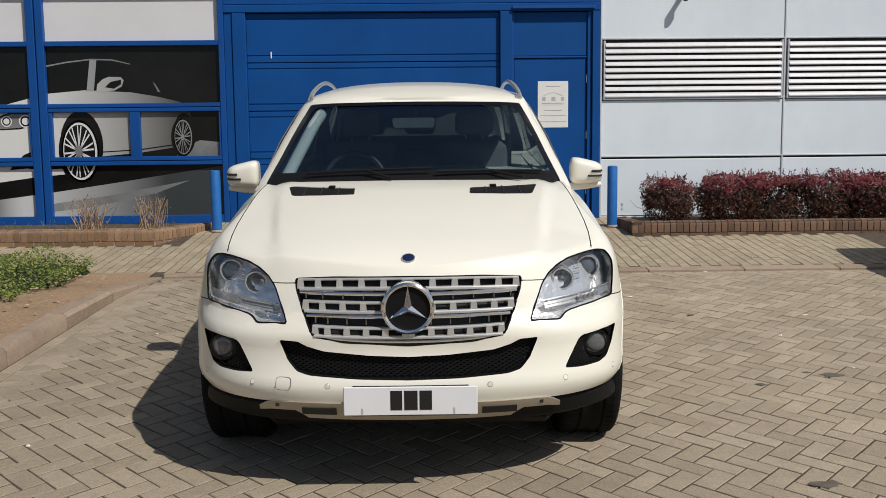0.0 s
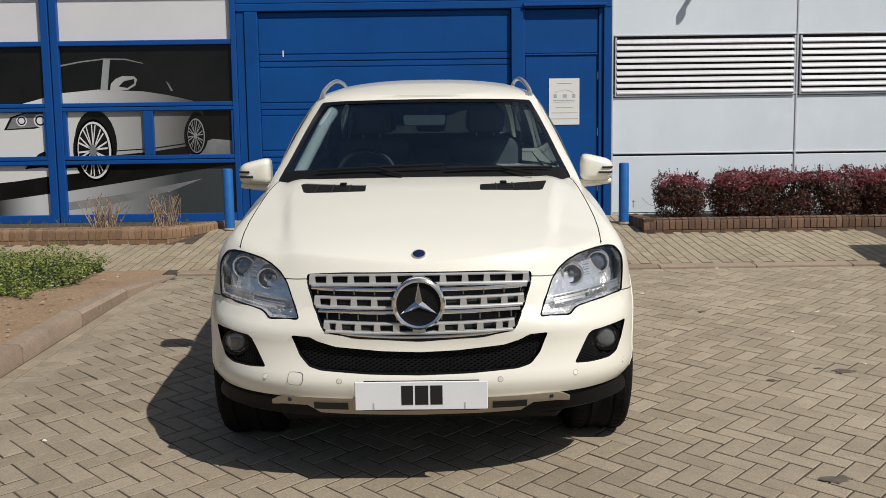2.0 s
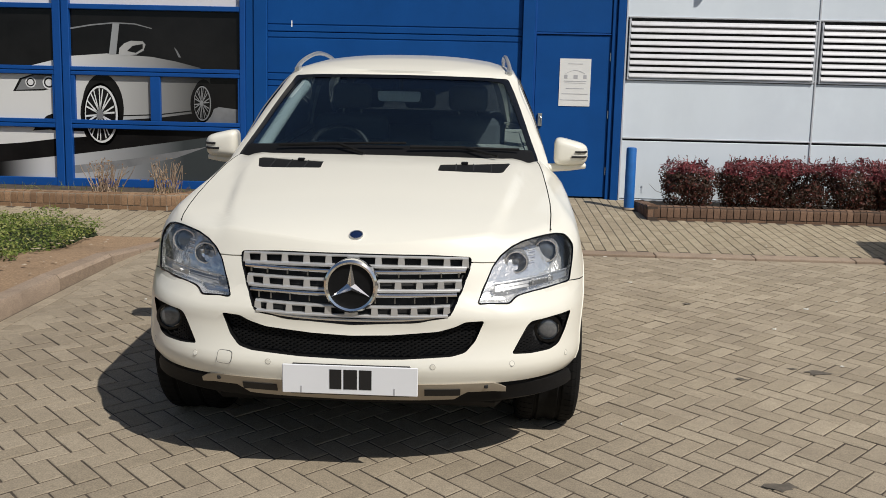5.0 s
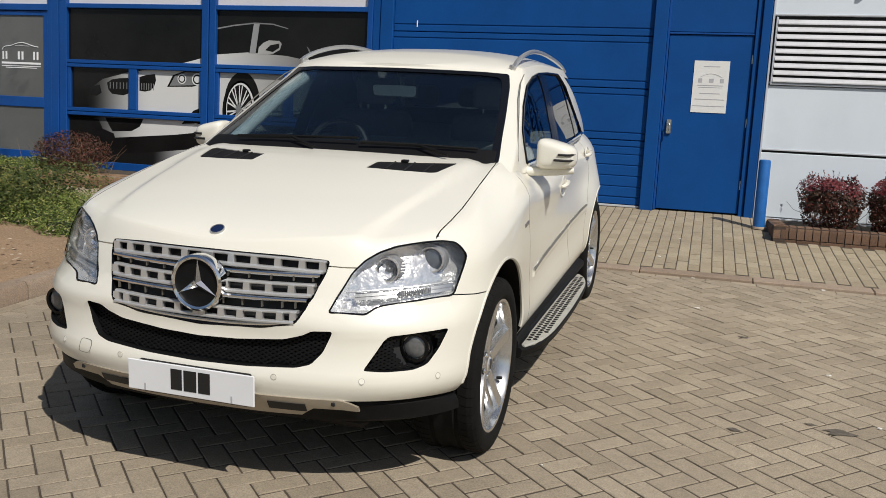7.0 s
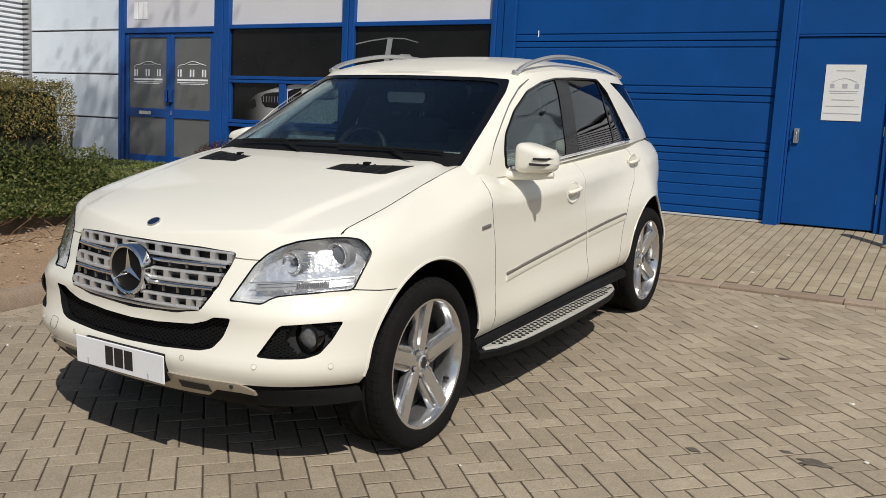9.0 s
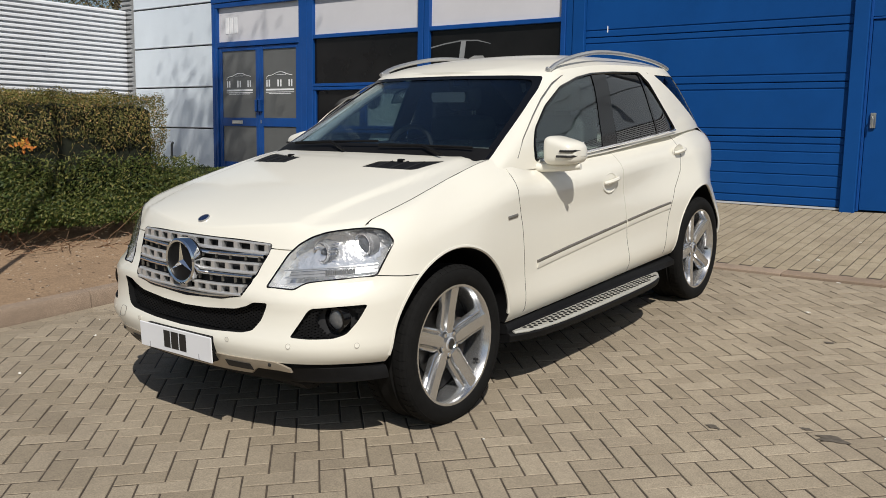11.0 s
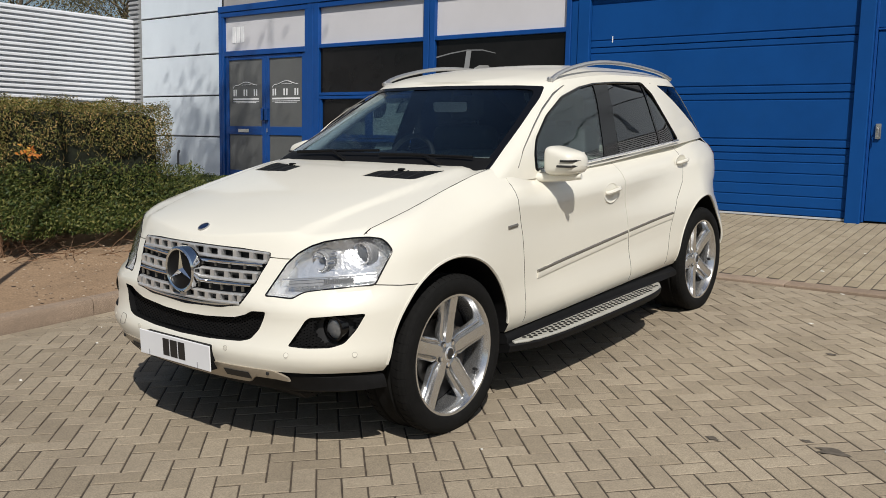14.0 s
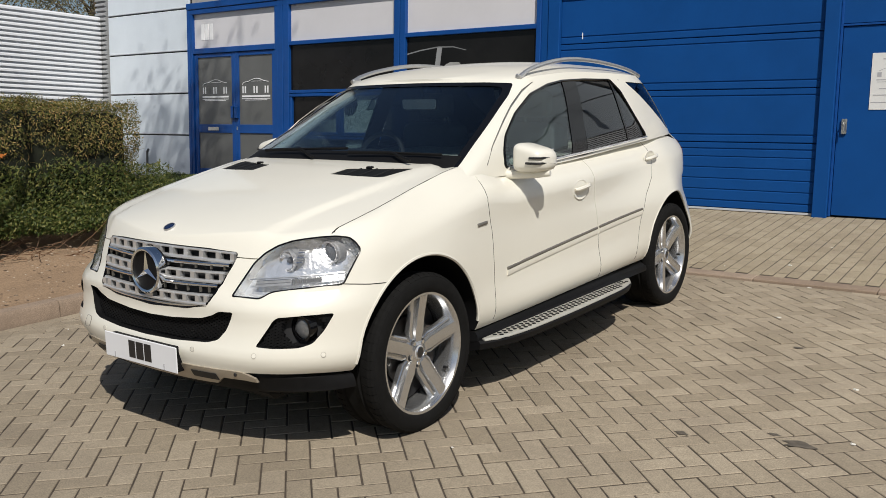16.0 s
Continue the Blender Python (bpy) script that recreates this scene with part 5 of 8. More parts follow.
# screen surround: black band at the foot, wipers
bm = bmesh.new()
span = [-0.66 + 1.32 * k / 44 for k in range(45)]
band = []
for u in span:
    col = []
    for v, d in ((0.10, -0.004), (0.17, -0.005), (0.22, -0.005), (0.262 - 0.022 * (u / 0.66) ** 2, -0.004), (0.262 - 0.022 * (u / 0.66) ** 2, 0.003), (0.10, 0.003)):
        x, y, z = cab_point(abs(u), v, d)
        col.append(bm.verts.new((math.copysign(x, u), y, z)))
    band.append(col)
for p, q in zip(band, band[1:]):
    for k in range(6):
        bm.faces.new((p[k], q[k], q[(k + 1) % 6], p[(k + 1) % 6]))
bm.faces.new(band[0])
bm.faces.new(band[-1][::-1])
bmesh.ops.remove_doubles(bm, verts=bm.verts, dist=0.0003)
bmesh.ops.recalc_face_normals(bm, faces=bm.faces)
part("cowl", bm, M["plastic"], car, "black plastic scuttle", True)
for pts in ([(-0.56, 0.47, 1.225), (-0.25, 0.452, 1.240), (0.10, 0.455, 1.250)], [(0.12, 0.44, 1.232), (0.40, 0.465, 1.232), (0.68, 0.52, 1.226)]):
    arm = part("wiper", tube_along([(pts[0][0] + 0.45, 0.40, 1.20), pts[1], pts[0]], 0.009, 6), M["plastic"], car, "black wiper arm")
    part("blade", tube_along(pts, 0.007, 6), M["plastic"], arm)

# ---- interior ----
# lining of the sunlit pillar only, its brightness painted in
part("pillar_lining", tube_along([(-0.708, 0.62, 1.16), (-0.640, 0.91, 1.345), (-0.600, 1.10, 1.46), (-0.566, 1.24, 1.53)], 0.034, 10), M["lining"], car, "windscreen pillar lining with the sun on it painted pale", True)
def block(name, rows, mat, bevel, label="", owner=None):
    bm = boxes(*rows, bevel=bevel, seg=3)
    return part(name, bm, M[mat], owner or car, label, True)


block("dashboard", [(-0.74, 0.74, 0.62, 1.12, 0.80, 1.13)], "cabin", 0.06, "dark dashboard")
block("binnacle", [(-0.56, -0.20, 0.95, 1.16, 1.08, 1.20)], "cabin", 0.05)
wheel = part("steering_wheel", tube_along([(-0.38 + 0.185 * math.cos(a), 1.28 + 0.06 * math.sin(a), 1.11 + 0.175 * math.sin(a)) for a in (k * math.tau / 28 for k in range(29))], 0.016, 8), M["cabin"], car, "dark steering wheel", True)
part("boss", box(bmesh.new(), -0.45, -0.31, 1.24, 1.29, 1.05, 1.15, 0.02), M["cabin"], wheel)
part("spoke", tube_along([(-0.56, 1.28, 1.10), (-0.20, 1.28, 1.10)], 0.014, 6), M["cabin"], wheel)
for sgn in (1, -1):
    seat = block("front_seat", [(sgn * 0.39 - 0.25, sgn * 0.39 + 0.25, 1.80, 1.98, 0.76, 1.34)], "cloth", 0.07, "grey upholstered front seat")
    block("headrest", [(sgn * 0.39 - 0.13, sgn * 0.39 + 0.13, 1.86, 1.97, 1.37, 1.54)], "cloth", 0.045, "", seat)
    part("headrest_rod", tube_along([(sgn * 0.39 - 0.06, 1.92, 1.32), (sgn * 0.39 - 0.06, 1.92, 1.40)], 0.008, 6), M["chrome"], seat)
    part("headrest_rod", tube_along([(sgn * 0.39 + 0.06, 1.92, 1.32), (sgn * 0.39 + 0.06, 1.92, 1.40)], 0.008, 6), M["chrome"], seat)
    part("door_lining", box(bmesh.new(), sgn * 0.775 - 0.02, sgn * 0.775 + 0.02, 0.8, 3.0, 0.76, 1.10, 0.01), M["cabin"], car)
bench = block("rear_bench", [(-0.66, 0.66, 2.78, 2.95, 0.76, 1.34)], "cloth", 0.06, "grey upholstered rear bench")
for x in (-0.40, 0.0, 0.40):
    block("headrest", [(x - 0.12, x + 0.12, 2.84, 2.94, 1.35, 1.50)], "cloth", 0.04, "", bench)
mirror = block("rear_view_mirror", [(-0.144, 0.122, 1.235, 1.262, 1.434, 1.506)], "cabin", 0.012, "rear-view mirror behind the windscreen")
part("mirror_back", prism(rounded([(-0.134, 1.440), (0.112, 1.440), (0.119, 1.500), (-0.141, 1.500)], 0.018), "y", 1.226, 1.234), M["pale_plastic"], mirror, "pale mirror housing")
part("mirror_stem", tube_along([(0, 1.25, 1.50), (0, 1.24, 1.575)], 0.012, 6), M["cabin"], mirror)

# ---- lower trim, plate, grille, lamps ----
lower_top = hermite([-0.9, -0.6, -0.4, 0.4, 2.4, 3.4, 3.9], [0.415, 0.41, 0.395, 0.375, 0.405, 0.41, 0.43])
trim = to_mesh(body_solid(0.012, 0.305, lambda y: float(lower_top(y)), t_row=[0, 0.1, 0.25, 0.45, 0.7, 1.0], deck=False))
trim = boolean(trim, to_mesh(join_bms([cylinder_x(y, z, r, sgn * 0.52, sgn * 1.3) for y, z, r in WELLS for sgn in (1, -1)])), "DIFFERENCE")
part("lower_trim", dress(trim, M["plastic"]), None, car, "black plastic lower cladding")


def sheet_between(rows, mat, name, thick=0.012, parent=None, label="", off=0.0):
    """A bent strip on the front: rows of (x, z low, z high) turned into a thick plate that follows the skin."""
    bm = bmesh.new()
    f, b = [], []
    for x, z0, z1 in rows:
        n = 4
        zz = [z0 + (z1 - z0) * k / n for k in range(n + 1)]
        f.append([bm.verts.new((x, front_y(x, z, off), z)) for z in zz])
        b.append([bm.verts.new((x, front_y(x, z, off) + thick, z)) for z in zz])
    for i in range(len(rows) - 1):
        for k in range(4):
            bm.faces.new((f[i][k], f[i + 1][k], f[i + 1][k + 1], f[i][k + 1]))
            bm.faces.new((b[i][k], b[i][k + 1], b[i + 1][k + 1], b[i + 1][k]))
        bm.faces.new((f[i][0], b[i][0], b[i + 1][0], f[i + 1][0]))
        bm.faces.new((f[i][-1], f[i + 1][-1], b[i + 1][-1], b[i][-1]))
    for e in (0, -1):
        for k in range(4):
            bm.faces.new((f[e][k], f[e][k + 1], b[e][k + 1], b[e][k]))
    return part(name, bm, M[mat], parent or car, label, True)


def spread(x0, x1, n, low, high):
    return [(x0 + (x1 - x0) * k / n, low(x0 + (x1 - x0) * k / n), high(x0 + (x1 - x0) * k / n)) for k in range(n + 1)]


# skid plate with dark slots
skid_top = hermite([0.0, 0.50, 0.56, 0.60, 0.62], [0.402, 0.408, 0.405, 0.385, 0.372])
skid_low = hermite([0.0, 0.42, 0.44, 0.46, 0.56, 0.60], [0.335, 0.345, 0.375, 0.380, 0.378, 0.370])
skid = sheet_between(spread(-0.61, 0.61, 48, lambda x: float(skid_low(abs(x))) - 0.012, lambda x: float(skid_top(abs(x)))), "skid", "skid_plate", 0.012, None, "grey metal skid plate", -0.008)
for sgn in (1, -1):
    sheet_between(spread(sgn * 0.29, sgn * 0.43, 6, lambda x: 0.352, lambda x: 0.384), "gasket", "skid_slot", 0.004, skid, "dark slot", -0.012)
    part("bolt", box(bmesh.new(), sgn * 0.53 - 0.008, sgn * 0.53 + 0.008, front_y(0.53, 0.392) - 0.014, front_y(0.53, 0.392) - 0.006, 0.384, 0.400, 0.003), M["gasket"], skid)

# number plate: plain bars stand for its characters
plate = part("number_plate", box(bmesh.new(), -0.256, 0.268, -0.840, -0.834, 0.372, 0.488, 0.003), M["plate"], car, "white front plate with dark bars")
part("plate_holder", box(bmesh.new(), -0.225, 0.237, -0.8325, -0.775, 0.366, 0.482, 0.004), M["plastic"], plate)
for x0, x1 in ((-0.072, -0.026), (-0.018, 0.034), (0.042, 0.090)):
    part("character_bar", box(bmesh.new(), x0, x1, -0.8415, -0.8398, 0.394, 0.472), M["ink"], plate, "black bar")
for x in (-0.185, 0.175):
    part("plate_mark", box(bmesh.new(), x, x + 0.006, -0.8415, -0.8398, 0.376, 0.402), M["grey_ink"], plate)

# dark mesh behind the lower intake and round the fog lamps
def mesh_panel(outline, off=0.026, cell=0.028, step=0.02, round_hole=None):
    xs_, zs_ = [p[0] for p in outline], [p[1] for p in outline]
    x0, x1, z0, z1 = min(xs_), max(xs_), min(zs_), max(zs_)
    bm = bmesh.new()
    # a lattice of crossed strips, clipped to the outline
    def strip(p, q, w=0.0035, depth=0.012):
        n = max(2, int(math.hypot(q[0] - p[0], q[1] - p[1]) / step))
        run = []
        for k in range(n + 1):
            u = k / n
            x, z = p[0] + (q[0] - p[0]) * u, p[1] + (q[1] - p[1]) * u
            clear = round_hole is None or math.hypot(abs(x) - round_hole[0], z - round_hole[1]) > round_hole[2]
            if clear and inside(outline, x, z):
                run.append((x, z))
            elif run:
                flush(run, w, depth)
                run = []
        if run:
            flush(run, w, depth)
    def flush(run, w, depth):
        if len(run) < 2:
            return
        a = [[bm.verts.new((x, front_y(x, z, off) + d, z + e)) for d, e in ((0, -w), (0, w), (depth, w), (depth, -w))] for x, z in run]
        for r, s in zip(a, a[1:]):
            for k in range(4):
                bm.faces.new((r[k], r[(k + 1) % 4], s[(k + 1) % 4], s[k]))
    span = (x1 - x0) + (z1 - z0) * 2
    k = -int(span / cell)
    while k * cell < span:
        xa = x0 + k * cell
        strip((xa, z0), (xa + (z1 - z0) * 1.9, z1))
        strip((xa, z1), (xa + (z1 - z0) * 1.9, z0))
        k += 1
    me = finish(bm, "lattice", M["plastic"])
    return me


lattice_cells = mesh_panel(INTAKE)
intake = tagged(part("lower_intake", lattice_cells, None, car, "black mesh lower intake"), kind="stuff")
def pocket_floor(outline, name, mat, parent, off=0.05, label=""):
    """A dark sheet a little in front of the pocket's floor."""
    zs_ = [p[1] for p in outline]
    xs_ = [p[0] for p in outline]
    bm = bmesh.new()
    nx, nz = 44, 8
    x0, x1, z0, z1 = min(xs_) - 0.01, max(xs_) + 0.01, min(zs_) - 0.01, max(zs_) + 0.01
    v = [[bm.verts.new((x0 + (x1 - x0) * i / nx, front_y(x0 + (x1 - x0) * i / nx, z0 + (z1 - z0) * j / nz, off), z0 + (z1 - z0) * j / nz)) for j in range(nz + 1)] for i in range(nx + 1)]
    for i in range(nx):
        for j in range(nz):
            bm.faces.new((v[i][j], v[i + 1][j], v[i + 1][j + 1], v[i][j + 1]))
    back = bmesh.ops.extrude_face_region(bm, geom=list(bm.faces))
    bmesh.ops.translate(bm, vec=(0, 0.006, 0), verts=[g for g in back["geom"] if isinstance(g, bmesh.types.BMVert)])
    return part(name, bm, M[mat], parent, label)


pocket_floor(INTAKE, "intake_back", "gasket", intake, 0.041)


def cyl_front(x, y, z, r, depth, n=24, hollow=0.0):
    """A short round piece whose axis points forward."""
    bm = bmesh.new()
    ring = [(hollow, 0), (r, 0), (r, depth), (hollow, depth)] + ([(hollow, 0)] if hollow else [])
    lathe(bm, ring, n)
    bmesh.ops.rotate(bm, cent=(0, 0, 0), matrix=Matrix.Rotation(radians(90), 3, "X"), verts=bm.verts)
    bmesh.ops.translate(bm, vec=(x, y, z), verts=bm.verts)
    return bm


def dome_front(x, y, z, r, bulge, n=24):
    bm = bmesh.new()
    lathe(bm, [(r * math.sin(a), bulge * math.cos(a)) for a in (k * math.pi / 16 for k in range(9))] + [(0, 0)], n)
    bmesh.ops.rotate(bm, cent=(0, 0, 0), matrix=Matrix.Rotation(radians(90), 3, "X"), verts=bm.verts)
    bmesh.ops.translate(bm, vec=(x, y, z), verts=bm.verts)
    return bm


for sgn in (1, -1):
    outline = FOG if sgn > 0 else mirrored(FOG)
    fog = tagged(part("fog_recess", mesh_panel(outline, 0.014, 0.024, 0.009, round_hole=(0.775, 0.590, 0.060)), None, car, "black fog lamp recess"), kind="stuff")
    pocket_floor(outline, "recess_back", "gasket", fog, 0.046)
    fx, fz = sgn * 0.775, 0.590
    fy = front_y(fx, fz)
    lampf = part("fog_lamp", cyl_front(fx, fy + 0.060, fz, 0.056, 0.040, 28, 0.045), M["gloss_black"], fog, "round clear fog lamp", True)
    part("reflector", cyl_front(fx, fy + 0.060, fz, 0.045, 0.026, 28), M["chrome"], lampf)
    part("lens", dome_front(fx, fy + 0.033, fz, 0.044, 0.012), M["fog_glass"], lampf, "", True)

# grille: dark box, three perforated bars, three bright strips, rim
grille = pocket_floor(GRILLE, "grille", "gasket", car, 0.042, "silver slatted grille with chrome strips")
row_half = hermite([0.63, 0.672, 0.74, 0.845, 0.886, 0.92], [0.355, 0.372, 0.41, 0.446, 0.452, 0.45])


def grille_y(x, z):
    return front_y(x, z, 0.0)


def bar_strip(z_of, h, mat, name, out, x0, x1, thick=0.02, n=40, parent=None):
    bm = bmesh.new()
    f = []
    for k in range(n + 1):
        x = x0 + (x1 - x0) * k / n
        z = z_of(x)
        y = grille_y(x, z) + out
        f.append([bm.verts.new(p) for p in ((x, y + 0.004, z - h / 2), (x, y, z - h * 0.2), (x, y, z + h * 0.2), (x, y + 0.004, z + h / 2), (x, y + thick, z + h / 2), (x, y + thick, z - h / 2))])
    for a, b in zip(f, f[1:]):
        for j in range(6):
            bm.faces.new((a[j], a[(j + 1) % 6], b[(j + 1) % 6], b[j]))
    bm.faces.new(f[0])
    bm.faces.new(f[-1][::-1])
    return part(name, bm, M[mat], parent or grille, "", True)


def sag(z0, amount):
    return lambda x: z0 - amount * (1 - (x / 0.46) ** 2)


ROWS_Z = [(0.868, 0.862), (0.780, 0.778), (0.694, 0.694)]
for r, (zc, _) in enumerate(ROWS_Z):
    lim = float(row_half(zc)) - 0.003
    zrow = sag(zc + (-0.008, 0.0, 0.0)[r], -0.010 if r == 0 else 0.0 if r == 1 else 0.012)
    # upper and lower lips of the perforated bar
    bar_strip(lambda x: zrow(x) + 0.0175, 0.011, "grille_silver", "bar", -0.003, -lim, lim, 0.02)
    bar_strip(lambda x: zrow(x) - 0.0185, 0.013, "grille_silver", "bar", -0.003, -lim * 0.985, lim * 0.985, 0.02)
    # webs between the holes, closer together in the lower rows
    first_web, pitch = ((0.0975, 0.0885), (0.0955, 0.0825), (0.0905, 0.0765))[r]
    for sgn in (1, -1):
        for x in [first_web + pitch * k for k in range(4)] + [lim - 0.012] + ([0.012] if r != 1 else []):
            x *= sgn
            bm = bmesh.new()
            y, z = grille_y(x, zrow(x)) - 0.0018, zrow(x)
            fr = [bm.verts.new((x + a, y, z + b)) for a, b in ((-0.0145, -0.018), (0.0145, -0.018), (0.0115, 0.018), (-0.0115, 0.018))]
            bk = [bm.verts.new((x + a, y + 0.030, z + b)) for a, b in ((-0.006, -0.017), (0.006, -0.017), (0.004, 0.017), (-0.004, 0.017))]
            bm.faces.new(fr)
            bm.faces.new(bk[::-1])
            for j in range(4):
                bm.faces.new((fr[j], bk[j], bk[(j + 1) % 4], fr[(j + 1) % 4]))
            part("bar_web", bm, M["grille_silver"], grille)
            if r and abs(x) > 0.08:
                part("gap_divider", box(bmesh.new(), x - 0.002, x + 0.002, y + 0.018, y + 0.03, z + 0.03, z + 0.052), M["strip_grey"], grille)
for zc, h in ((0.832, 0.014), (0.746, 0.014)):
    lim = float(row_half(zc)) - 0.006
    bar_strip(sag(zc, 0.0), h, "chrome", "bright_strip", -0.009, -lim, lim, 0.02)
# rim round the opening
rim_pts = [(x, front_y(x, z) + 0.003, z) for x, z in GRILLE]
part("rim", tube_along(rim_pts + [rim_pts[0]], 0.0055, 6), M["gloss_black"], grille, "", True)
bar_strip(lambda x: 0.6445 + 0.026 * (abs(x) / 0.37) ** 2.2, 0.014, "chrome", "bright_strip", 0.0, -0.360, 0.360, 0.02)
# round emblem
ex, ey, ez = 0.0, front_y(0, 0.785) - 0.020, 0.785
emblem = part("emblem", cyl_front(ex, ey + 0.04, ez, 0.098, 0.045, 40), M["plastic"], car, "round dark emblem with a bright ring", True)
bm = bmesh.new()
lathe(bm, [(0.086, 0.0), (0.088, 0.012), (0.096, 0.016), (0.104, 0.010), (0.105, 0.0), (0.104, -0.03), (0.086, -0.03)] + [(0.086, 0.0)], 48)
bmesh.ops.rotate(bm, cent=(0, 0, 0), matrix=Matrix.Rotation(radians(90), 3, "X"), verts=bm.verts)
bmesh.ops.translate(bm, vec=(ex, ey - 0.004, ez), verts=bm.verts)
part("ring", bm, M["chrome"], emblem, "chrome ring", True)
for k in range(3):
    a = radians(90 + 120 * k)
    tip = Vector((math.cos(a), 0, math.sin(a))) * 0.088
    l, r = (Vector((math.cos(a + s * radians(60)), 0, math.sin(a + s * radians(60)))) * 0.017 for s in (1, -1))
    bm = bmesh.new()
    o = Vector((ex, ey - 0.006, ez))
    top, c = bm.verts.new(o + tip), bm.verts.new(o + Vector((0, -0.014, 0)))
    vl, vr = bm.verts.new(o + l), bm.verts.new(o + r)
    base = bm.verts.new(o + Vector((0, 0.002, 0)))
    for q in ((top, vl, c), (top, c, vr), (top, vr, base), (top, base, vl), (vl, base, c), (vr, c, base)):
        bm.faces.new(q)
    part("ray", bm, M["chrome"], emblem, "bright tapered ray")
bm = dome_front(0, 0, 0, 0.028, 0.006)
bmesh.ops.rotate(bm, cent=(0, 0, 0), matrix=Matrix.Rotation(radians(-63), 3, "X"), verts=bm.verts)
bmesh.ops.translate(bm, vec=(0, -0.632, deck_z(0, -0.632) + 0.001), verts=bm.verts)
badge = part("bonnet_badge", bm, M["badge_blue"], car, "small round blue bonnet badge", True)
bm = bmesh.new()
lathe(bm, [(0.024, 0.005), (0.027, 0.006), (0.0285, 0.002), (0.0285, -0.002), (0.024, 0.005)], 28)
bmesh.ops.rotate(bm, cent=(0, 0, 0), matrix=Matrix.Rotation(radians(27), 3, "X"), verts=bm.verts)
bmesh.ops.translate(bm, vec=(0, -0.632, deck_z(0, -0.632) + 0.001), verts=bm.verts)
part("badge_ring", bm, M["rail"], badge, "", True)

# headlamps
for sgn in (1, -1):
    outline = LAMP if sgn > 0 else mirrored(LAMP)
    cover = boolean(BODY, front_prism(outline, hi=-0.02), "INTERSECT")
    cover = boolean(cover, INNER[0.004], "DIFFERENCE")
    lampb = part("headlamp", dress(boolean(boolean(front_prism(outline, hi=-0.02), INNER[0.062], "INTERSECT"), INNER[0.072], "DIFFERENCE"), M["lamp_bowl"]), None, car, "clear-lensed headlamp with two projectors")
    lens = part("lens", dress(cover, M["lamp_glass"]), None, lampb, "clear lamp cover")
    lens.visible_shadow = False
    for px, pz, pr, glass in ((0.767, 0.876, 0.049, True), (0.640, 0.848, 0.045, False)):
        # the rings stand as far forward as the cover's curve lets them
        py = max(front_y(px + pr * 1.15 * math.cos(a), pz + pr * 1.15 * math.sin(a)) for a in (k * math.tau / 12 for k in range(12))) + 0.002
        holder = part("projector_ring", cyl_front(sgn * px, py + 0.060, pz, pr, 0.054, 36, pr * 0.89), M["lamp_ring"], lampb, "silver ring", True)
        # solid grey ring paints the shadow gap round the projector
        part("gap_shade_ring", cyl_front(sgn * px, py + 0.060, pz, pr * 1.13, 0.036, 36, pr * 1.01), M["bezel"], holder, "grey ring painting the shadow round the projector")
        if glass:
            part("projector", dome_front(sgn * px, py + 0.034, pz, pr * 0.86, 0.026), M["lamp_lens"], holder, "dark glass projector", True)
        else:
            bm = bmesh.new()
            lathe(bm, [(0.0, 0.0), (pr * 0.45, 0.004), (pr * 0.70, 0.013), (pr * 0.84, 0.028), (pr * 0.84, -0.004), (0.0, -0.004)], 32)
            bmesh.ops.rotate(bm, cent=(0, 0, 0), matrix=Matrix.Rotation(radians(90), 3, "X"), verts=bm.verts)
            bmesh.ops.translate(bm, vec=(sgn * px, py + 0.034, pz), verts=bm.verts)
            part("dish", bm, M["chrome"], holder, "polished reflector dish", True)
            part("bulb", dome_front(sgn * px, py + 0.030, pz, pr * 0.30, 0.020), M["fog_glass"], holder, "", True)
    # lower chamber: grey light bars behind fine clear flutes
    for xa, xb in ((0.555, 0.705), (0.715, 0.775), (0.785, 0.855)):
        bm = bmesh.new()
        rows = []
        for k in range(9):
            x = xa + (xb - xa) * k / 8
            zl = 0.751 + (x - 0.6) * 0.085
            rows.append([bm.verts.new((sgn * x, front_y(x, z) + 0.024 + d, z)) for z, d in ((zl, 0), (zl + 0.010, 0.004), (zl + 0.012, 0), (zl + 0.024, 0.004), (zl + 0.024, 0.014), (zl, 0.014))])
        for p, q in zip(rows, rows[1:]):
            for j in range(6):
                bm.faces.new((p[j], p[(j + 1) % 6], q[(j + 1) % 6], q[j]))
        bm.faces.new(rows[0])
        bm.faces.new(rows[-1][::-1])
        part("light_bar", bm, M["bezel"] if xa < 0.7 else M["rail"], lampb, "grey light bar")
    for k in range(16):
        x = 0.70 + 0.0062 * k
        zl = 0.752 + (x - 0.6) * 0.085
        part("flute", box(bmesh.new(), sgn * x - 0.0016, sgn * x + 0.0016, front_y(x, zl) + 0.017, front_y(x, zl) + 0.026, zl, zl + 0.022), M["rail"], lampb)
    # dark louvred panel between the two projectors
    for k in range(6):
        z = 0.846 + 0.010 * k
        run = [(sgn * x, front_y(x, z) + 0.022, z + (x - 0.7) * 0.12) for x in (0.690, 0.702, 0.714)]
        part("reflector_fin", tube_along(run, 0.0026, 5), M["bezel"] if k % 2 else M["chrome"], lampb)
    ledge = [(sgn * x, front_y(x, 0.783 + (x - 0.6) * 0.085) + 0.018, 0.783 + (x - 0.6) * 0.085) for x in (0.53 + 0.325 * k / 10 for k in range(11))]
    part("divider", tube_along(ledge, 0.0035, 5), M["rail"], lampb, "thin bright divider")
    seal = [(x, front_y(x, z) - 0.0005, z) for x, z in outline]
    part("seal", tube_along(seal + [seal[0]], 0.0042, 5), M["gloss_black"], lampb)

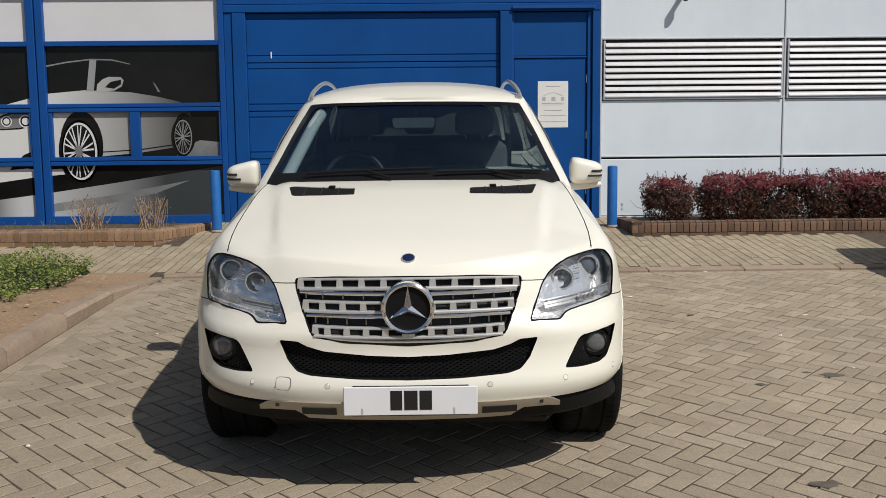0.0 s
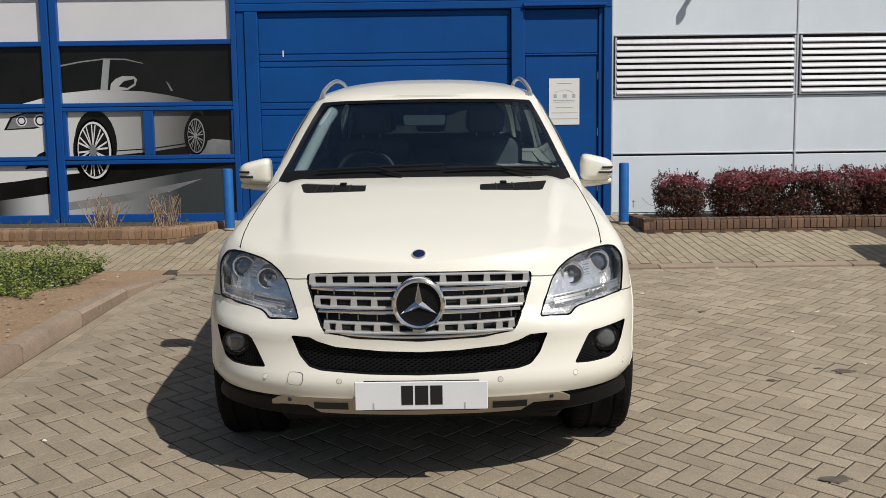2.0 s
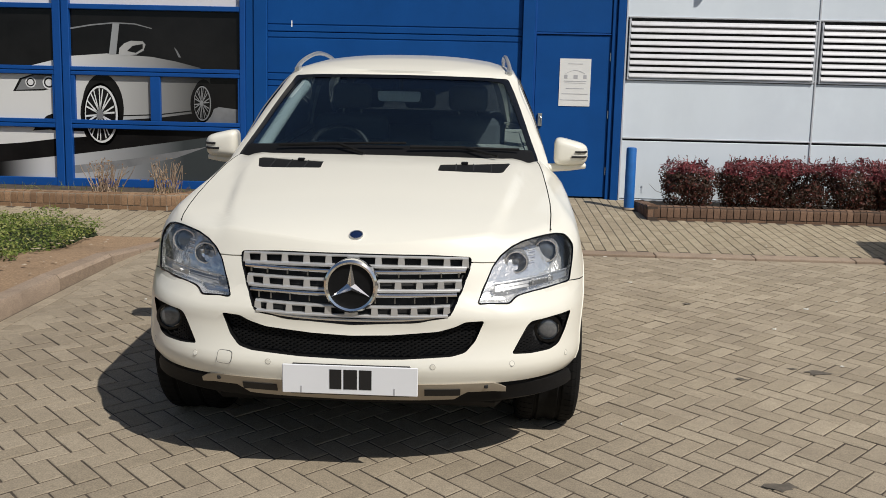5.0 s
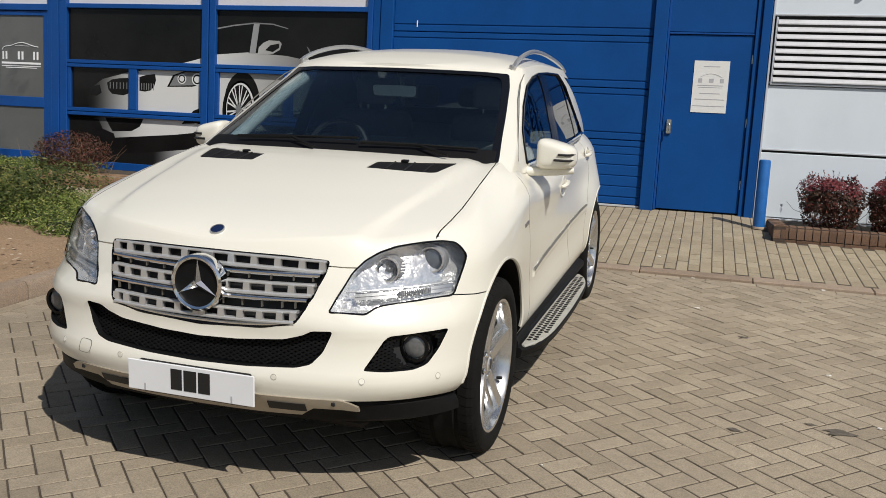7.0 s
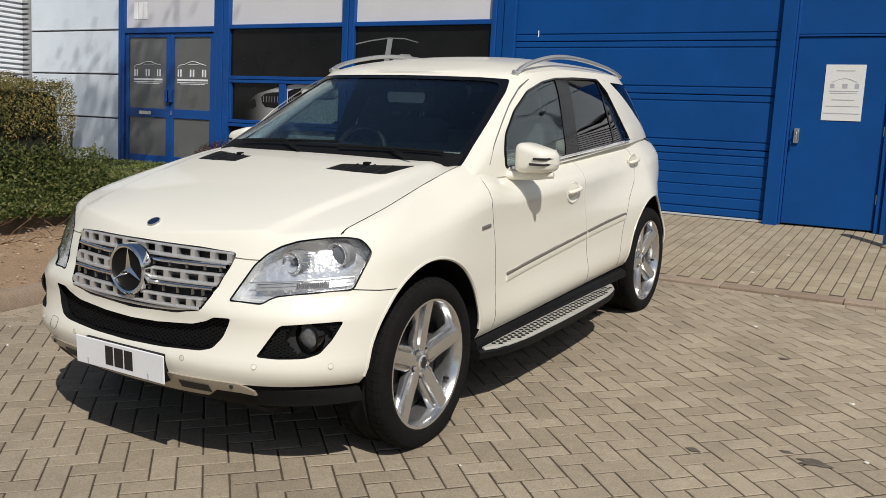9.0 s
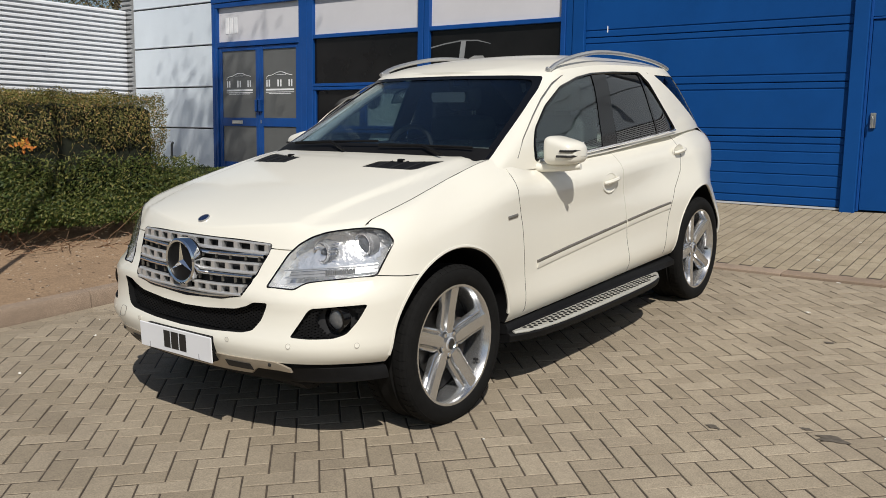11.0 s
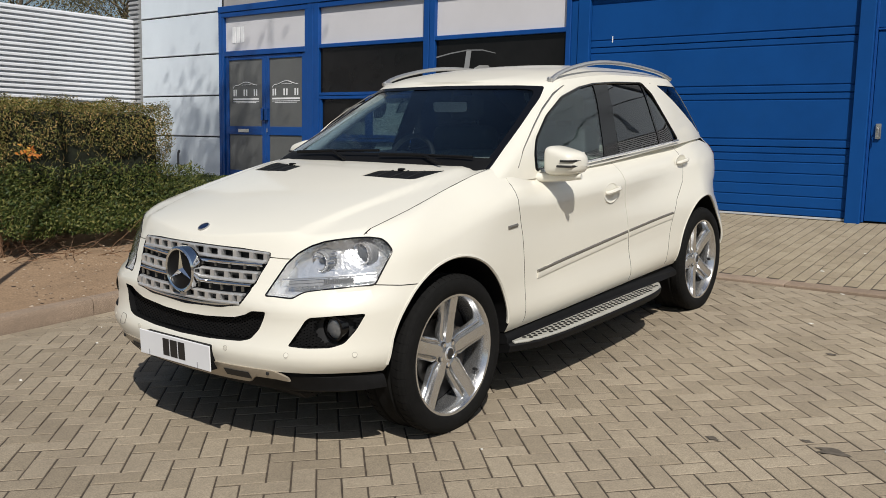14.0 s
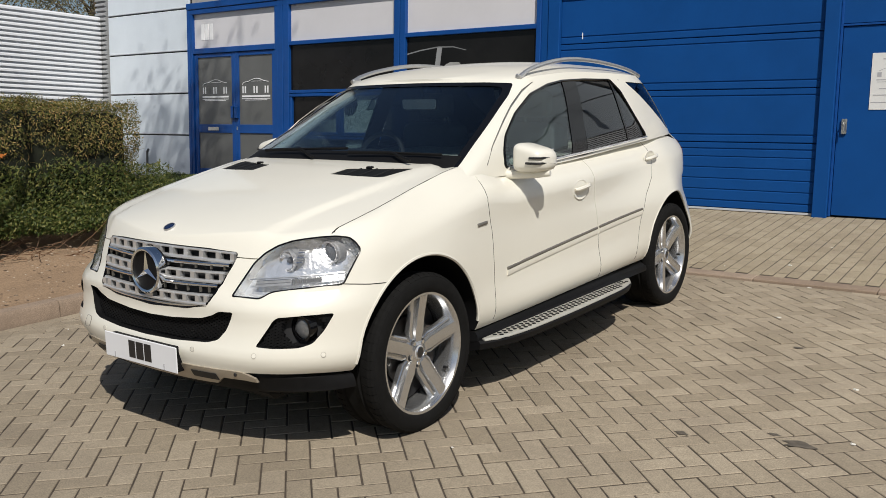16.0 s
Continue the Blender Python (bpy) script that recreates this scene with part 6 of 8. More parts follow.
# parking sensors, towing cover
bpy.context.view_layer.update()
for x, z in ((0.321, 0.480), (-0.321, 0.480), (0.629, 0.484), (-0.629, 0.484), (0.855, 0.483), (-0.855, 0.483)):
    hit_ok, spot, nrm, _ = bumper.ray_cast(Vector((x, -2.0, z)), Vector((0, 1, 0)))
    if hit_ok:
        bm = bmesh.new()
        lathe(bm, [(0.0, 0.0010), (0.0088, 0.0010), (0.0098, 0.0), (0.0098, -0.004)], 18)
        bm.transform(Matrix.Translation(spot) @ nrm.to_track_quat("Z", "Y").to_matrix().to_4x4())
        part("parking_sensor", bm, M["paint"], car, "", True)
        bm = bmesh.new()
        lathe(bm, [(0.0098, 0.0006), (0.0115, 0.0006), (0.0115, -0.003), (0.0098, -0.003), (0.0098, 0.0006)], 18)
        bm.transform(Matrix.Translation(spot) @ nrm.to_track_quat("Z", "Y").to_matrix().to_4x4())
        part("sensor_gap", bm, M["sensor_gap"], car)
hit_ok, spot, nrm, _ = bumper.ray_cast(Vector((-0.50, -2.0, 0.485)), Vector((0, 1, 0)))
if hit_ok:
    edge = [(0.032 * math.copysign(abs(math.cos(a)) ** 0.5, math.cos(a)), 0.026 * math.copysign(abs(math.sin(a)) ** 0.5, math.sin(a)), 0.0) for a in (k * math.tau / 24 for k in range(25))]
    bm = tube_along(edge, 0.0012, 4)
    bm.transform(Matrix.Translation(spot) @ nrm.to_track_quat("Z", "Y").to_matrix().to_4x4())
    part("towing_cover", bm, M["strip_grey"], car, "outline of the towing eye cover")

# ---- wheels ----
def wheel_thing():
    """One wheel about the origin, axle along x, outer side towards +x."""
    hub = new("wheel")
    hub.parent = car
    hub["label"] = "silver five-spoke alloy wheel with a black tyre"
    bm = bmesh.new()
    tread = []
    for x in (0.108, 0.062, 0.056, 0.046, 0.040, 0.006, -0.006, -0.040, -0.046, -0.056, -0.062, -0.108):
        deep = 0.362 if abs(x) in (0.056, 0.046) or abs(x) == 0.006 else 0.3705
        tread.append((deep if abs(x) not in (0.062, 0.040) else 0.3705, x))
    prof = [(0.272, 0.100), (0.276, 0.118), (0.286, 0.130), (0.305, 0.138), (0.33, 0.139), (0.35, 0.133), (0.362, 0.124)] + tread + [(0.362, -0.124), (0.35, -0.133), (0.32, -0.138), (0.29, -0.13), (0.272, -0.10)]
    lathe(bm, prof, 72, "x")
    tyre = part("tyre", bm, M["rubber"], hub, "black road tyre", True)
    # shoulder blocks of the tread, parted by narrow grooves
    bm = bmesh.new()
    for side in (1, -1):
        for k in range(60):
            a0, a1 = k * math.tau / 60, (k + 0.86) * math.tau / 60
            ring = [(0.3715, 0.066), (0.3735, 0.10), (0.368, 0.118), (0.357, 0.130), (0.350, 0.128), (0.352, 0.066)]
            ends = [[bm.verts.new((side * x, r * math.cos(a + 0.02 * side * (x > 0.09)), r * math.sin(a + 0.02 * side * (x > 0.09)))) for r, x in ring] for a in (a0, a1)]
            for j in range(6):
                bm.faces.new((ends[0][j], ends[0][(j + 1) % 6], ends[1][(j + 1) % 6], ends[1][j]))
            bm.faces.new(ends[0])
            bm.faces.new(ends[1][::-1])
    tagged(part("tread_block", bm, M["rubber"], tyre), kind="stuff")
    bm = bmesh.new()
    lathe(bm, [(0.283, 0.112), (0.287, 0.122), (0.283, 0.128), (0.272, 0.126), (0.263, 0.112), (0.254, 0.08), (0.248, 0.0), (0.252, -0.1), (0.276, -0.115), (0.283, 0.112)], 64, "x")
    rim = part("rim", bm, M["alloy"], hub, "silver alloy rim", True)
    bm = bmesh.new()
    lathe(bm, [(0.0, 0.094), (0.034, 0.094), (0.040, 0.090), (0.062, 0.086), (0.078, 0.078), (0.080, 0.03), (0.0, 0.03)], 40, "x")
    part("hub_face", bm, M["alloy"], rim, "", True)
    bm = bmesh.new()
    lathe(bm, [(0.0, 0.101), (0.026, 0.099), (0.033, 0.094), (0.033, 0.085)], 28, "x")
    part("centre_cap", bm, M["grille_silver"], rim, "round centre cap with a fine ring", True)
    # dark inner face and bright ring of the cap
    bm = bmesh.new()
    lathe(bm, [(0.0, 0.1022), (0.023, 0.1006), (0.0245, 0.098)], 28, "x")
    for v in bm.verts:
        v.co.x += 0.0004
    bm2 = bmesh.new()
    lathe(bm2, [(0.0235, 0.099), (0.0255, 0.102), (0.0275, 0.0995), (0.0275, 0.096)], 28, "x")
    part("cap_face", bm, M["brake"], rim, "dark cap face", True)
    part("cap_ring", bm2, M["chrome"], rim, "", True)
    for k in range(5):
        a0 = radians(90 + 72 * k)
        bm = bmesh.new()
        prof_v = [(-1.0, -0.040), (-0.93, -0.022), (-0.80, -0.016), (-0.70, -0.016), (-0.64, -0.026), (-0.56, -0.024), (-0.46, 0.0), (0.0, 0.003), (0.46, 0.0), (0.56, -0.024), (0.64, -0.026), (0.70, -0.016), (0.80, -0.016), (0.93, -0.022), (1.0, -0.040)]
        rings = []
        for i in range(11):
            u = i / 10
            r = 0.052 + (0.268 - 0.052) * u
            half = 0.047 + 0.013 * u + 0.016 * (1 - u) ** 3 * (u > 0.1)
            if i == 0:
                half = 0.040
            xo = 0.090 + 0.028 * u ** 1.4
            rings.append([(r, half * v, xo + h * (0.6 + 0.6 * u)) for v, h in prof_v] + [(r, half * 0.92, xo - 0.045), (r, -half * 0.92, xo - 0.045)])
        vs = []
        c, s = math.cos(a0), math.sin(a0)
        for row in rings:
            vs.append([bm.verts.new((x, r * c - t * s, r * s + t * c)) for r, t, x in row])
        n = len(vs[0])
        for p, q in zip(vs, vs[1:]):
            for j in range(n):
                bm.faces.new((p[j], p[(j + 1) % n], q[(j + 1) % n], q[j]))
        bm.faces.new(vs[0])
        bm.faces.new(vs[-1][::-1])
        part("spoke", bm, M["alloy"], rim, "", True)
        an = a0 + radians(36)
        bm = bmesh.new()
        lathe(bm, [(0.0, 0.092), (0.009, 0.092), (0.011, 0.088), (0.011, 0.078), (0.016, 0.077)], 12, "x")
        bmesh.ops.translate(bm, vec=(0, 0.054 * math.cos(an), 0.054 * math.sin(an)), verts=bm.verts)
        part("wheel_bolt", bm, M["chrome"], rim, "", True)
        bm = bmesh.new()
        lathe(bm, [(0.0, 0.0865), (0.0165, 0.0865), (0.0175, 0.080), (0.0, 0.078)], 16, "x")
        bmesh.ops.translate(bm, vec=(0, 0.054 * math.cos(an), 0.054 * math.sin(an)), verts=bm.verts)
        part("bolt_seat", bm, M["gasket"], rim, "dark bolt recess")
    part("valve", tube_along([(0.085, 0.205, -0.115), (0.108, 0.200, -0.112)], 0.0075, 8), M["gasket"], rim, "black valve cap")
    bm = bmesh.new()
    lathe(bm, [(0.0, 0.032), (0.160, 0.032), (0.165, 0.028), (0.165, 0.018), (0.0, 0.018)], 48, "x")
    part("brake_disc", bm, M["brake"], hub, "brake disc", True)
    part("caliper", box(bmesh.new(), -0.03, 0.05, 0.09, 0.175, -0.09, 0.09, 0.015), M["rust"], hub, "dark brake caliper")
    # splash shield, widened and blackened to paint shade between the spokes
    bm = bmesh.new()
    lathe(bm, [(0.0, 0.016), (0.235, 0.014), (0.246, 0.004), (0.246, -0.03), (0.0, -0.04)], 40, "x")
    part("shade_shield", bm, M["gasket"], hub)
    return hub


first = wheel_thing()
first.matrix_basis = pose(0.812, 0.015, 0.358, -3)
for x, y, turn, spin in ((0.812, 2.925, 0, 20), (-0.812, 0.015, 180, 31), (-0.812, 2.925, 180, 55)):
    copy_thing(first, pose(x, y, 0.358, 0, 0, turn) @ pose(0, 0, 0, spin))
for y in (0.015, 2.925):
    part("axle", tube_along([(-0.8, y, 0.37), (0.8, y, 0.37)], 0.05, 10), M["plastic"], car)
part("underbody", box(bmesh.new(), -0.60, 0.60, -0.6, 3.6, 0.24, 0.40, 0.03), M["plastic"], car)


def side_x(y, z):
    """Half width of the body at a place of the side view."""
    lo, hi = float(sill_z(y)), deck_z(0.87, y)
    t = min(1, max(0, (z - lo) / (hi - lo)))
    x = float(half_w(t)) + flare(y, t)
    if y < -0.08:
        x *= max(0.0, 1 - ((-0.08 - y) / (-0.08 - float(nose_y(z)))) ** Q_NOSE) ** (1 / p_nose(z))
    return x


def side_strip(name, line, h, out, mat, sgn, label="", owner=None, thick=0.012):
    """A moulding along the flank."""
    bm = bmesh.new()
    rows = []
    for y, z in line:
        x = side_x(y, z)
        rows.append([bm.verts.new((sgn * (x + o), y, z + dz)) for o, dz in ((-0.004, -h / 2), (out * 0.7, -h / 2 + 0.001), (out, -h * 0.2), (out, h * 0.25), (out * 0.5, h / 2), (-0.004, h / 2))])
    for a, b in zip(rows, rows[1:]):
        for j in range(6):
            bm.faces.new((a[j], a[(j + 1) % 6], b[(j + 1) % 6], b[j]))
    bm.faces.new(rows[0])
    bm.faces.new(rows[-1][::-1])
    return part(name, bm, M[mat], owner or car, label, True)


for sgn in (1, -1):
    line = [(0.725 + 1.035 * k / 12, 0.618 + 0.0722 * 1.035 * k / 12) for k in range(13)]
    strip_f = side_strip("door_moulding", line, 0.045, 0.007, "paint", sgn, "cream moulding with a dark bright-edged line")
    side_strip("moulding_line", [(y, z + 0.014) for y, z in line], 0.017, 0.0095, "strip_grey", sgn, "", strip_f)
    line = [(1.786 + 0.60 * k / 9, 0.618 + 0.0722 * (1.061 + 0.60 * k / 9)) for k in range(10)]
    strip_r = side_strip("door_moulding", line, 0.045, 0.007, "paint", sgn, "cream moulding with a dark bright-edged line")
    side_strip("moulding_line", [(y, z + 0.014) for y, z in line], 0.017, 0.0095, "strip_grey", sgn, "", strip_r)
    side_strip("wing_badge", [(0.455 + 0.09 * k / 4, 0.892 + 0.004 * k / 4) for k in range(5)], 0.018, 0.006, "strip_grey", sgn, "small dark bright-edged wing badge")
    # wheel arch lips
    for yc, zc, r in WELLS:
        pts = []
        for k in range(37):
            a = radians(4 + 172 * k / 36)
            y, z = yc + (r + 0.002) * math.cos(a), zc + (r + 0.002) * math.sin(a)
            pts.append((sgn * (side_x(y, max(z, 0.41)) - 0.006), y, z))
        part("arch_lip", tube_along(pts, 0.009, 6), M["paint"], car, "", True)
    # door handles: shallow bowl and a bar
    for y, z in ((1.572, 0.961), (2.62, 1.066)):
        x = side_x(y, z)
        bm = bmesh.new()
        lathe(bm, [(0.0, 0.0), (0.036, 0.0015), (0.058, 0.004), (0.070, 0.008), (0.075, 0.004)], 28, "x")
        bmesh.ops.scale(bm, vec=(1, 1.25, 0.82), verts=bm.verts)
        bmesh.ops.translate(bm, vec=(x - 0.004, y - 0.01, z), verts=bm.verts)
        bmesh.ops.scale(bm, vec=(sgn, 1, 1), verts=bm.verts)
        bowl = part("door_handle", bm, M["paint"], car, "cream door handle in a round bowl", True)
        pts = [(sgn * (x + o), y + d, z + 0.012 + 0.1 * d) for d, o in ((-0.080, 0.003), (-0.066, 0.014), (-0.02, 0.021), (0.05, 0.021), (0.078, 0.014), (0.090, 0.001))]
        part("grip", tube_along(pts, 0.0120, 8, taper=[0.7, 1, 1.05, 1.05, 1, 0.7]), M["paint"], bowl, "", True)
    # running board
    board = new("running_board")
    board.parent = car
    board["label"] = "black running board with a studded silver tread"
    edge_out = hermite([0.44, 0.60, 0.85, 1.3, 1.85, 2.08, 2.20], [0.955, 1.02, 1.048, 1.056, 1.046, 1.015, 0.955])
    bm = bmesh.new()
    rows = []
    for k in range(25):
        y = 0.44 + 1.76 * k / 24
        xo = float(edge_out(y))
        rows.append([bm.verts.new((sgn * x, y, z)) for x, z in ((0.88, 0.315), (xo - 0.006, 0.312), (xo + 0.004, 0.300), (xo - 0.004, 0.268), (xo - 0.05, 0.255), (0.88, 0.255))])
    for a, b in zip(rows, rows[1:]):
        for j in range(6):
            bm.faces.new((a[j], a[(j + 1) % 6], b[(j + 1) % 6], b[j]))
    bm.faces.new(rows[0])
    bm.faces.new(rows[-1][::-1])
    part("step", bm, M["plastic"], board, "black step body", True)
    bm = bmesh.new()
    rows = []
    for k in range(25):
        y = 0.47 + 1.70 * k / 24
        xo = float(edge_out(y)) - 0.004
        xi = max(0.945, 0.0) if 2 < k < 22 else 0.95
        rows.append([bm.verts.new((sgn * x, y, z)) for x, z in ((xi, 0.3165), (xi, 0.322), (xo - 0.004, 0.321), (xo + 0.002, 0.312), (xo, 0.302), (xo - 0.004, 0.309))])
    for a, b in zip(rows, rows[1:]):
        for j in range(6):
            bm.faces.new((a[j], a[(j + 1) % 6], b[(j + 1) % 6], b[j]))
    bm.faces.new(rows[0])
    bm.faces.new(rows[-1][::-1])
    tread = part("tread_plate", bm, M["tread"], board, "silver tread plate", True)
    bm = bmesh.new()
    for row, xx in enumerate((0.965, 0.992, 1.019)):
        for k in range(36):
            y = 0.56 + 0.0425 * k + (0.021 if row % 2 else 0)
            if xx < float(edge_out(y)) - 0.02 and y < 2.12:
                vs_ = [bm.verts.new((sgn * (xx + 0.0115 * math.cos(a)), y + 0.013 * math.sin(a), 0.3235)) for a in (q * math.tau / 10 for q in range(10))]
                lo_ = [bm.verts.new((v.co.x, v.co.y, 0.3205)) for v in vs_]
                bm.faces.new(vs_ if sgn > 0 else vs_[::-1])
                for q in range(10):
                    bm.faces.new((vs_[q], vs_[(q + 1) % 10], lo_[(q + 1) % 10], lo_[q]))
    studs = part("rubber_studs", bm, M["plastic"], tread, "rows of black rubber studs")
    tagged(studs, kind="stuff")
    # door mirrors
    mir = new("door_mirror")
    mir.parent = car
    mir["label"] = "cream door mirror with a dark slotted indicator"
    bm = bmesh.new()
    bmesh.ops.create_icosphere(bm, subdivisions=4, radius=1.0)
    for v in bm.verts:
        x, y, z = v.co
        f = lambda q, e: math.copysign(abs(q) ** e, q)
        v.co = (0.990 + 0.094 * f(x, 0.45), 0.93 + 0.095 * f(y, 0.7), 1.188 + 0.070 * f(z, 0.5))
        if v.co.y < 0.93:
            v.co.x -= 0.018 * (0.93 - v.co.y) / 0.095
        v.co.z -= 0.022 * (v.co.x - 0.985) / 0.09 * (1 if z > 0 else -0.25)
    bmesh.ops.bisect_plane(bm, geom=[*bm.verts, *bm.edges, *bm.faces], plane_co=(0, 0.995, 0), plane_no=(0, 1, 0), clear_outer=True)
    bmesh.ops.holes_fill(bm, edges=[e for e in bm.edges if e.is_boundary])
    bmesh.ops.scale(bm, vec=(sgn, 1, 1), verts=bm.verts)
    part("housing", bm, M["paint"], mir, "cream mirror housing", True)
    part("mirror_glass", box(bmesh.new(), sgn * 0.985 - 0.072, sgn * 0.985 + 0.072, 0.9955, 1.0, 1.130, 1.238, 0.002), M["chrome"], mir, "mirror glass")
    bm = tube_along([(sgn * 0.82, 0.87, 1.103), (sgn * 0.90, 0.90, 1.103), (sgn * 0.985, 0.92, 1.106), (sgn * 1.072, 0.935, 1.113)], 0.021, 10, taper=[1.2, 1.1, 1, 0.75])
    part("arm", bm, M["paint"], mir, "", True)
    for dz, l0, l1 in ((0.031, 1.014, 1.084), (0.004, 0.994, 1.084)):
        pts = []
        for k in range(7):
            x = l0 + (l1 - l0) * k / 6
            q = min(0.999, abs((x - 0.990) / 0.094))
            yy = 0.93 - 0.095 * max(0, 1 - q ** 4.4) ** 0.35 - 0.001
            pts.append((sgn * (x - 0.010), yy, 1.165 + dz))
        part("indicator", tube_along(pts, 0.0065, 6), M["gasket"], mir, "dark indicator slot")
    # tail lamp wrapping the corner, tailgate lamp seen edge on
    rows = [(2.30 + k / 10 * 0.45) for k in range(11)]
    bm = bmesh.new()
    vv = [[bm.verts.new((sgn * (p[0] + 0.004), p[1] + 0.006, p[2])) for p in (body_point(s, t) for t in (0.66, 0.74, 0.82, 0.90))] for s in rows]
    for a, b in zip(vv, vv[1:]):
        for j in range(3):
            bm.faces.new((a[j], a[j + 1], b[j + 1], b[j]))
    ex_ = bmesh.ops.extrude_face_region(bm, geom=list(bm.faces))
    bmesh.ops.translate(bm, vec=(-0.012 * sgn, -0.01, 0), verts=[g for g in ex_["geom"] if isinstance(g, bmesh.types.BMVert)])
    part("tail_lamp", bm, M["tail"], car, "dark red tail lamp", True)

# bonnet vents: black grilles sunk in the bonnet
for outline in (VENT, mirrored(VENT)):
    xs_ = [p[0] for p in outline]
    ys_ = [p[1] for p in outline]
    bm = bmesh.new()
    n = 10
    x0, x1, y0, y1 = min(xs_), max(xs_), min(ys_), max(ys_)
    base = [[bm.verts.new((x0 + (x1 - x0) * i / n, y0 + (y1 - y0) * j / 3, deck_z(x0 + (x1 - x0) * i / n, y0 + (y1 - y0) * j / 3) - 0.0035)) for j in range(4)] for i in range(n + 1)]
    for i in range(n):
        for j in range(3):
            bm.faces.new((base[i][j], base[i + 1][j], base[i + 1][j + 1], base[i][j + 1]))
    ex_ = bmesh.ops.extrude_face_region(bm, geom=list(bm.faces))
    bmesh.ops.translate(bm, vec=(0, 0, -0.004), verts=[g for g in ex_["geom"] if isinstance(g, bmesh.types.BMVert)])
    vent = part("bonnet_vent", bm, M["plastic"], car, "black bonnet vent")
    side = 1 if outline[0][0] > 0 else -1
    for x in (0.365, 0.45, 0.535):
        run = []
        for q in range(5):
            g = (x - 0.280) / 0.33
            y = (0.128 + 0.03 * g) + (0.118 + 0.055 * g) * q / 4
            run.append((side * x, y, deck_z(x, y) - 0.002))
        part("vent_divider", tube_along(run, 0.0035, 5), M["gasket"], vent)
    jy = 0.285
    part("washer_jet", box(bmesh.new(), side * 0.405 - 0.017, side * 0.405 + 0.017, jy - 0.014, jy + 0.014, deck_z(0.405, jy) - 0.006, deck_z(0.405, jy) + 0.008, 0.005, 2), M["plastic"], vent, "small black washer jet", True)


# ---- plants ----
def leaf_cloud(points, size, mat, name, seed, up=0.4, jitter=0.5):
    """Many small pointed leaves, each its own island, at the given places, facing outwards and up."""
    rng = np.random.default_rng(seed)
    verts, faces = [], []
    for p, nrm in points:
        d = Vector(nrm) + Vector(rng.normal(0, jitter, 3)) + Vector((0, 0, up))
        d.normalize()
        a = d.orthogonal().normalized()
        a.rotate(Matrix.Rotation(rng.uniform(0, math.tau), 3, d))
        b = d.cross(a)
        s = size * rng.uniform(0.6, 1.35)
        o = Vector(p)
        k = len(verts)
        verts += [o - a * s, o - b * s * 0.45 + d * s * 0.12, o + a * s * 1.1, o + b * s * 0.45 + d * s * 0.12]
        faces += [(k, k + 1, k + 2), (k, k + 2, k + 3)]
    return mesh_of(name, verts, faces, M[mat])


def twig_cloud(starts, mat, name, seed, length=0.3, radius=0.003, lean=0.5, drop=0.0, wobble=0.25):
    """Thin crooked stems that rise from given places."""
    rng = np.random.default_rng(seed)
    verts, faces = [], []
    for p in starts:
        o = Vector(p)
        d = Vector((rng.normal(0, lean), rng.normal(0, lean), 1 - drop)).normalized()
        n = 5
        for i in range(n):
            q = o + d * length * rng.uniform(0.6, 1.2) / n
            r0, r1 = radius * (1 - i / n * 0.6), radius * (1 - (i + 1) / n * 0.6)
            a = d.orthogonal().normalized()
            b = d.cross(a)
            k = len(verts)
            for c, r in ((o, r0), (q, r1)):
                verts += [c + (math.cos(t) * a + math.sin(t) * b) * r for t in (0, 2.1, 4.2)]
            faces += [(k, k + 1, k + 4, k + 3), (k + 1, k + 2, k + 5, k + 4), (k + 2, k, k + 3, k + 5)]
            o = q
            d = (d + Vector(rng.normal(0, wobble, 3))).normalized()
    return mesh_of(name, verts, faces, M[mat])


def hedge_points(x0, x1, y0, y1, z0, z1, n, seed, rough=0.12, round_top=0.15):
    """Places on and just inside the surface of a clipped block with an uneven face."""
    rng = np.random.default_rng(seed)
    out = []
    w, d, h = x1 - x0, y1 - y0, z1 - z0
    areas = np.array([w * d, w * h, w * h, d * h, d * h])
    areas[0] *= 1.1
    face = rng.choice(5, n, p=areas / areas.sum())
    for f in face:
        u, v = rng.uniform(0, 1, 2)
        if f == 0:
            p, nr = Vector((x0 + u * w, y0 + v * d, z1)), Vector((0, 0, 1))
        elif f in (1, 2):
            p, nr = Vector((x0 + u * w, y0 if f == 1 else y1, z0 + v * h)), Vector((0, -1 if f == 1 else 1, 0))
        else:
            p, nr = Vector((x0 if f == 3 else x1, y0 + u * d, z0 + v * h)), Vector((-1 if f == 3 else 1, 0, 0))
        lump = noise.noise(p * 2.2) * rough + noise.noise(p * 6.0) * rough * 0.5
        top = max(0, (p.z - (z1 - round_top)) / round_top)
        inset = round_top * 0.35 * top ** 2
        depth = abs(rng.normal(0, 0.07))
        p = p + nr * (lump - depth)
        c = Vector(((x0 + x1) / 2, (y0 + y1) / 2, p.z))
        if f:
            q = (c - p)
            q.z = 0
            p += q.normalized() * inset
        out.append((p, nr))
    return out


def core_block(x0, x1, y0, y1, z0, z1, inset=0.16):
    bm = bmesh.new()
    box(bm, x0 + inset, x1 - inset, y0 + inset, y1 - inset, z0, z1 - inset, 0.1, 2)
    return bm


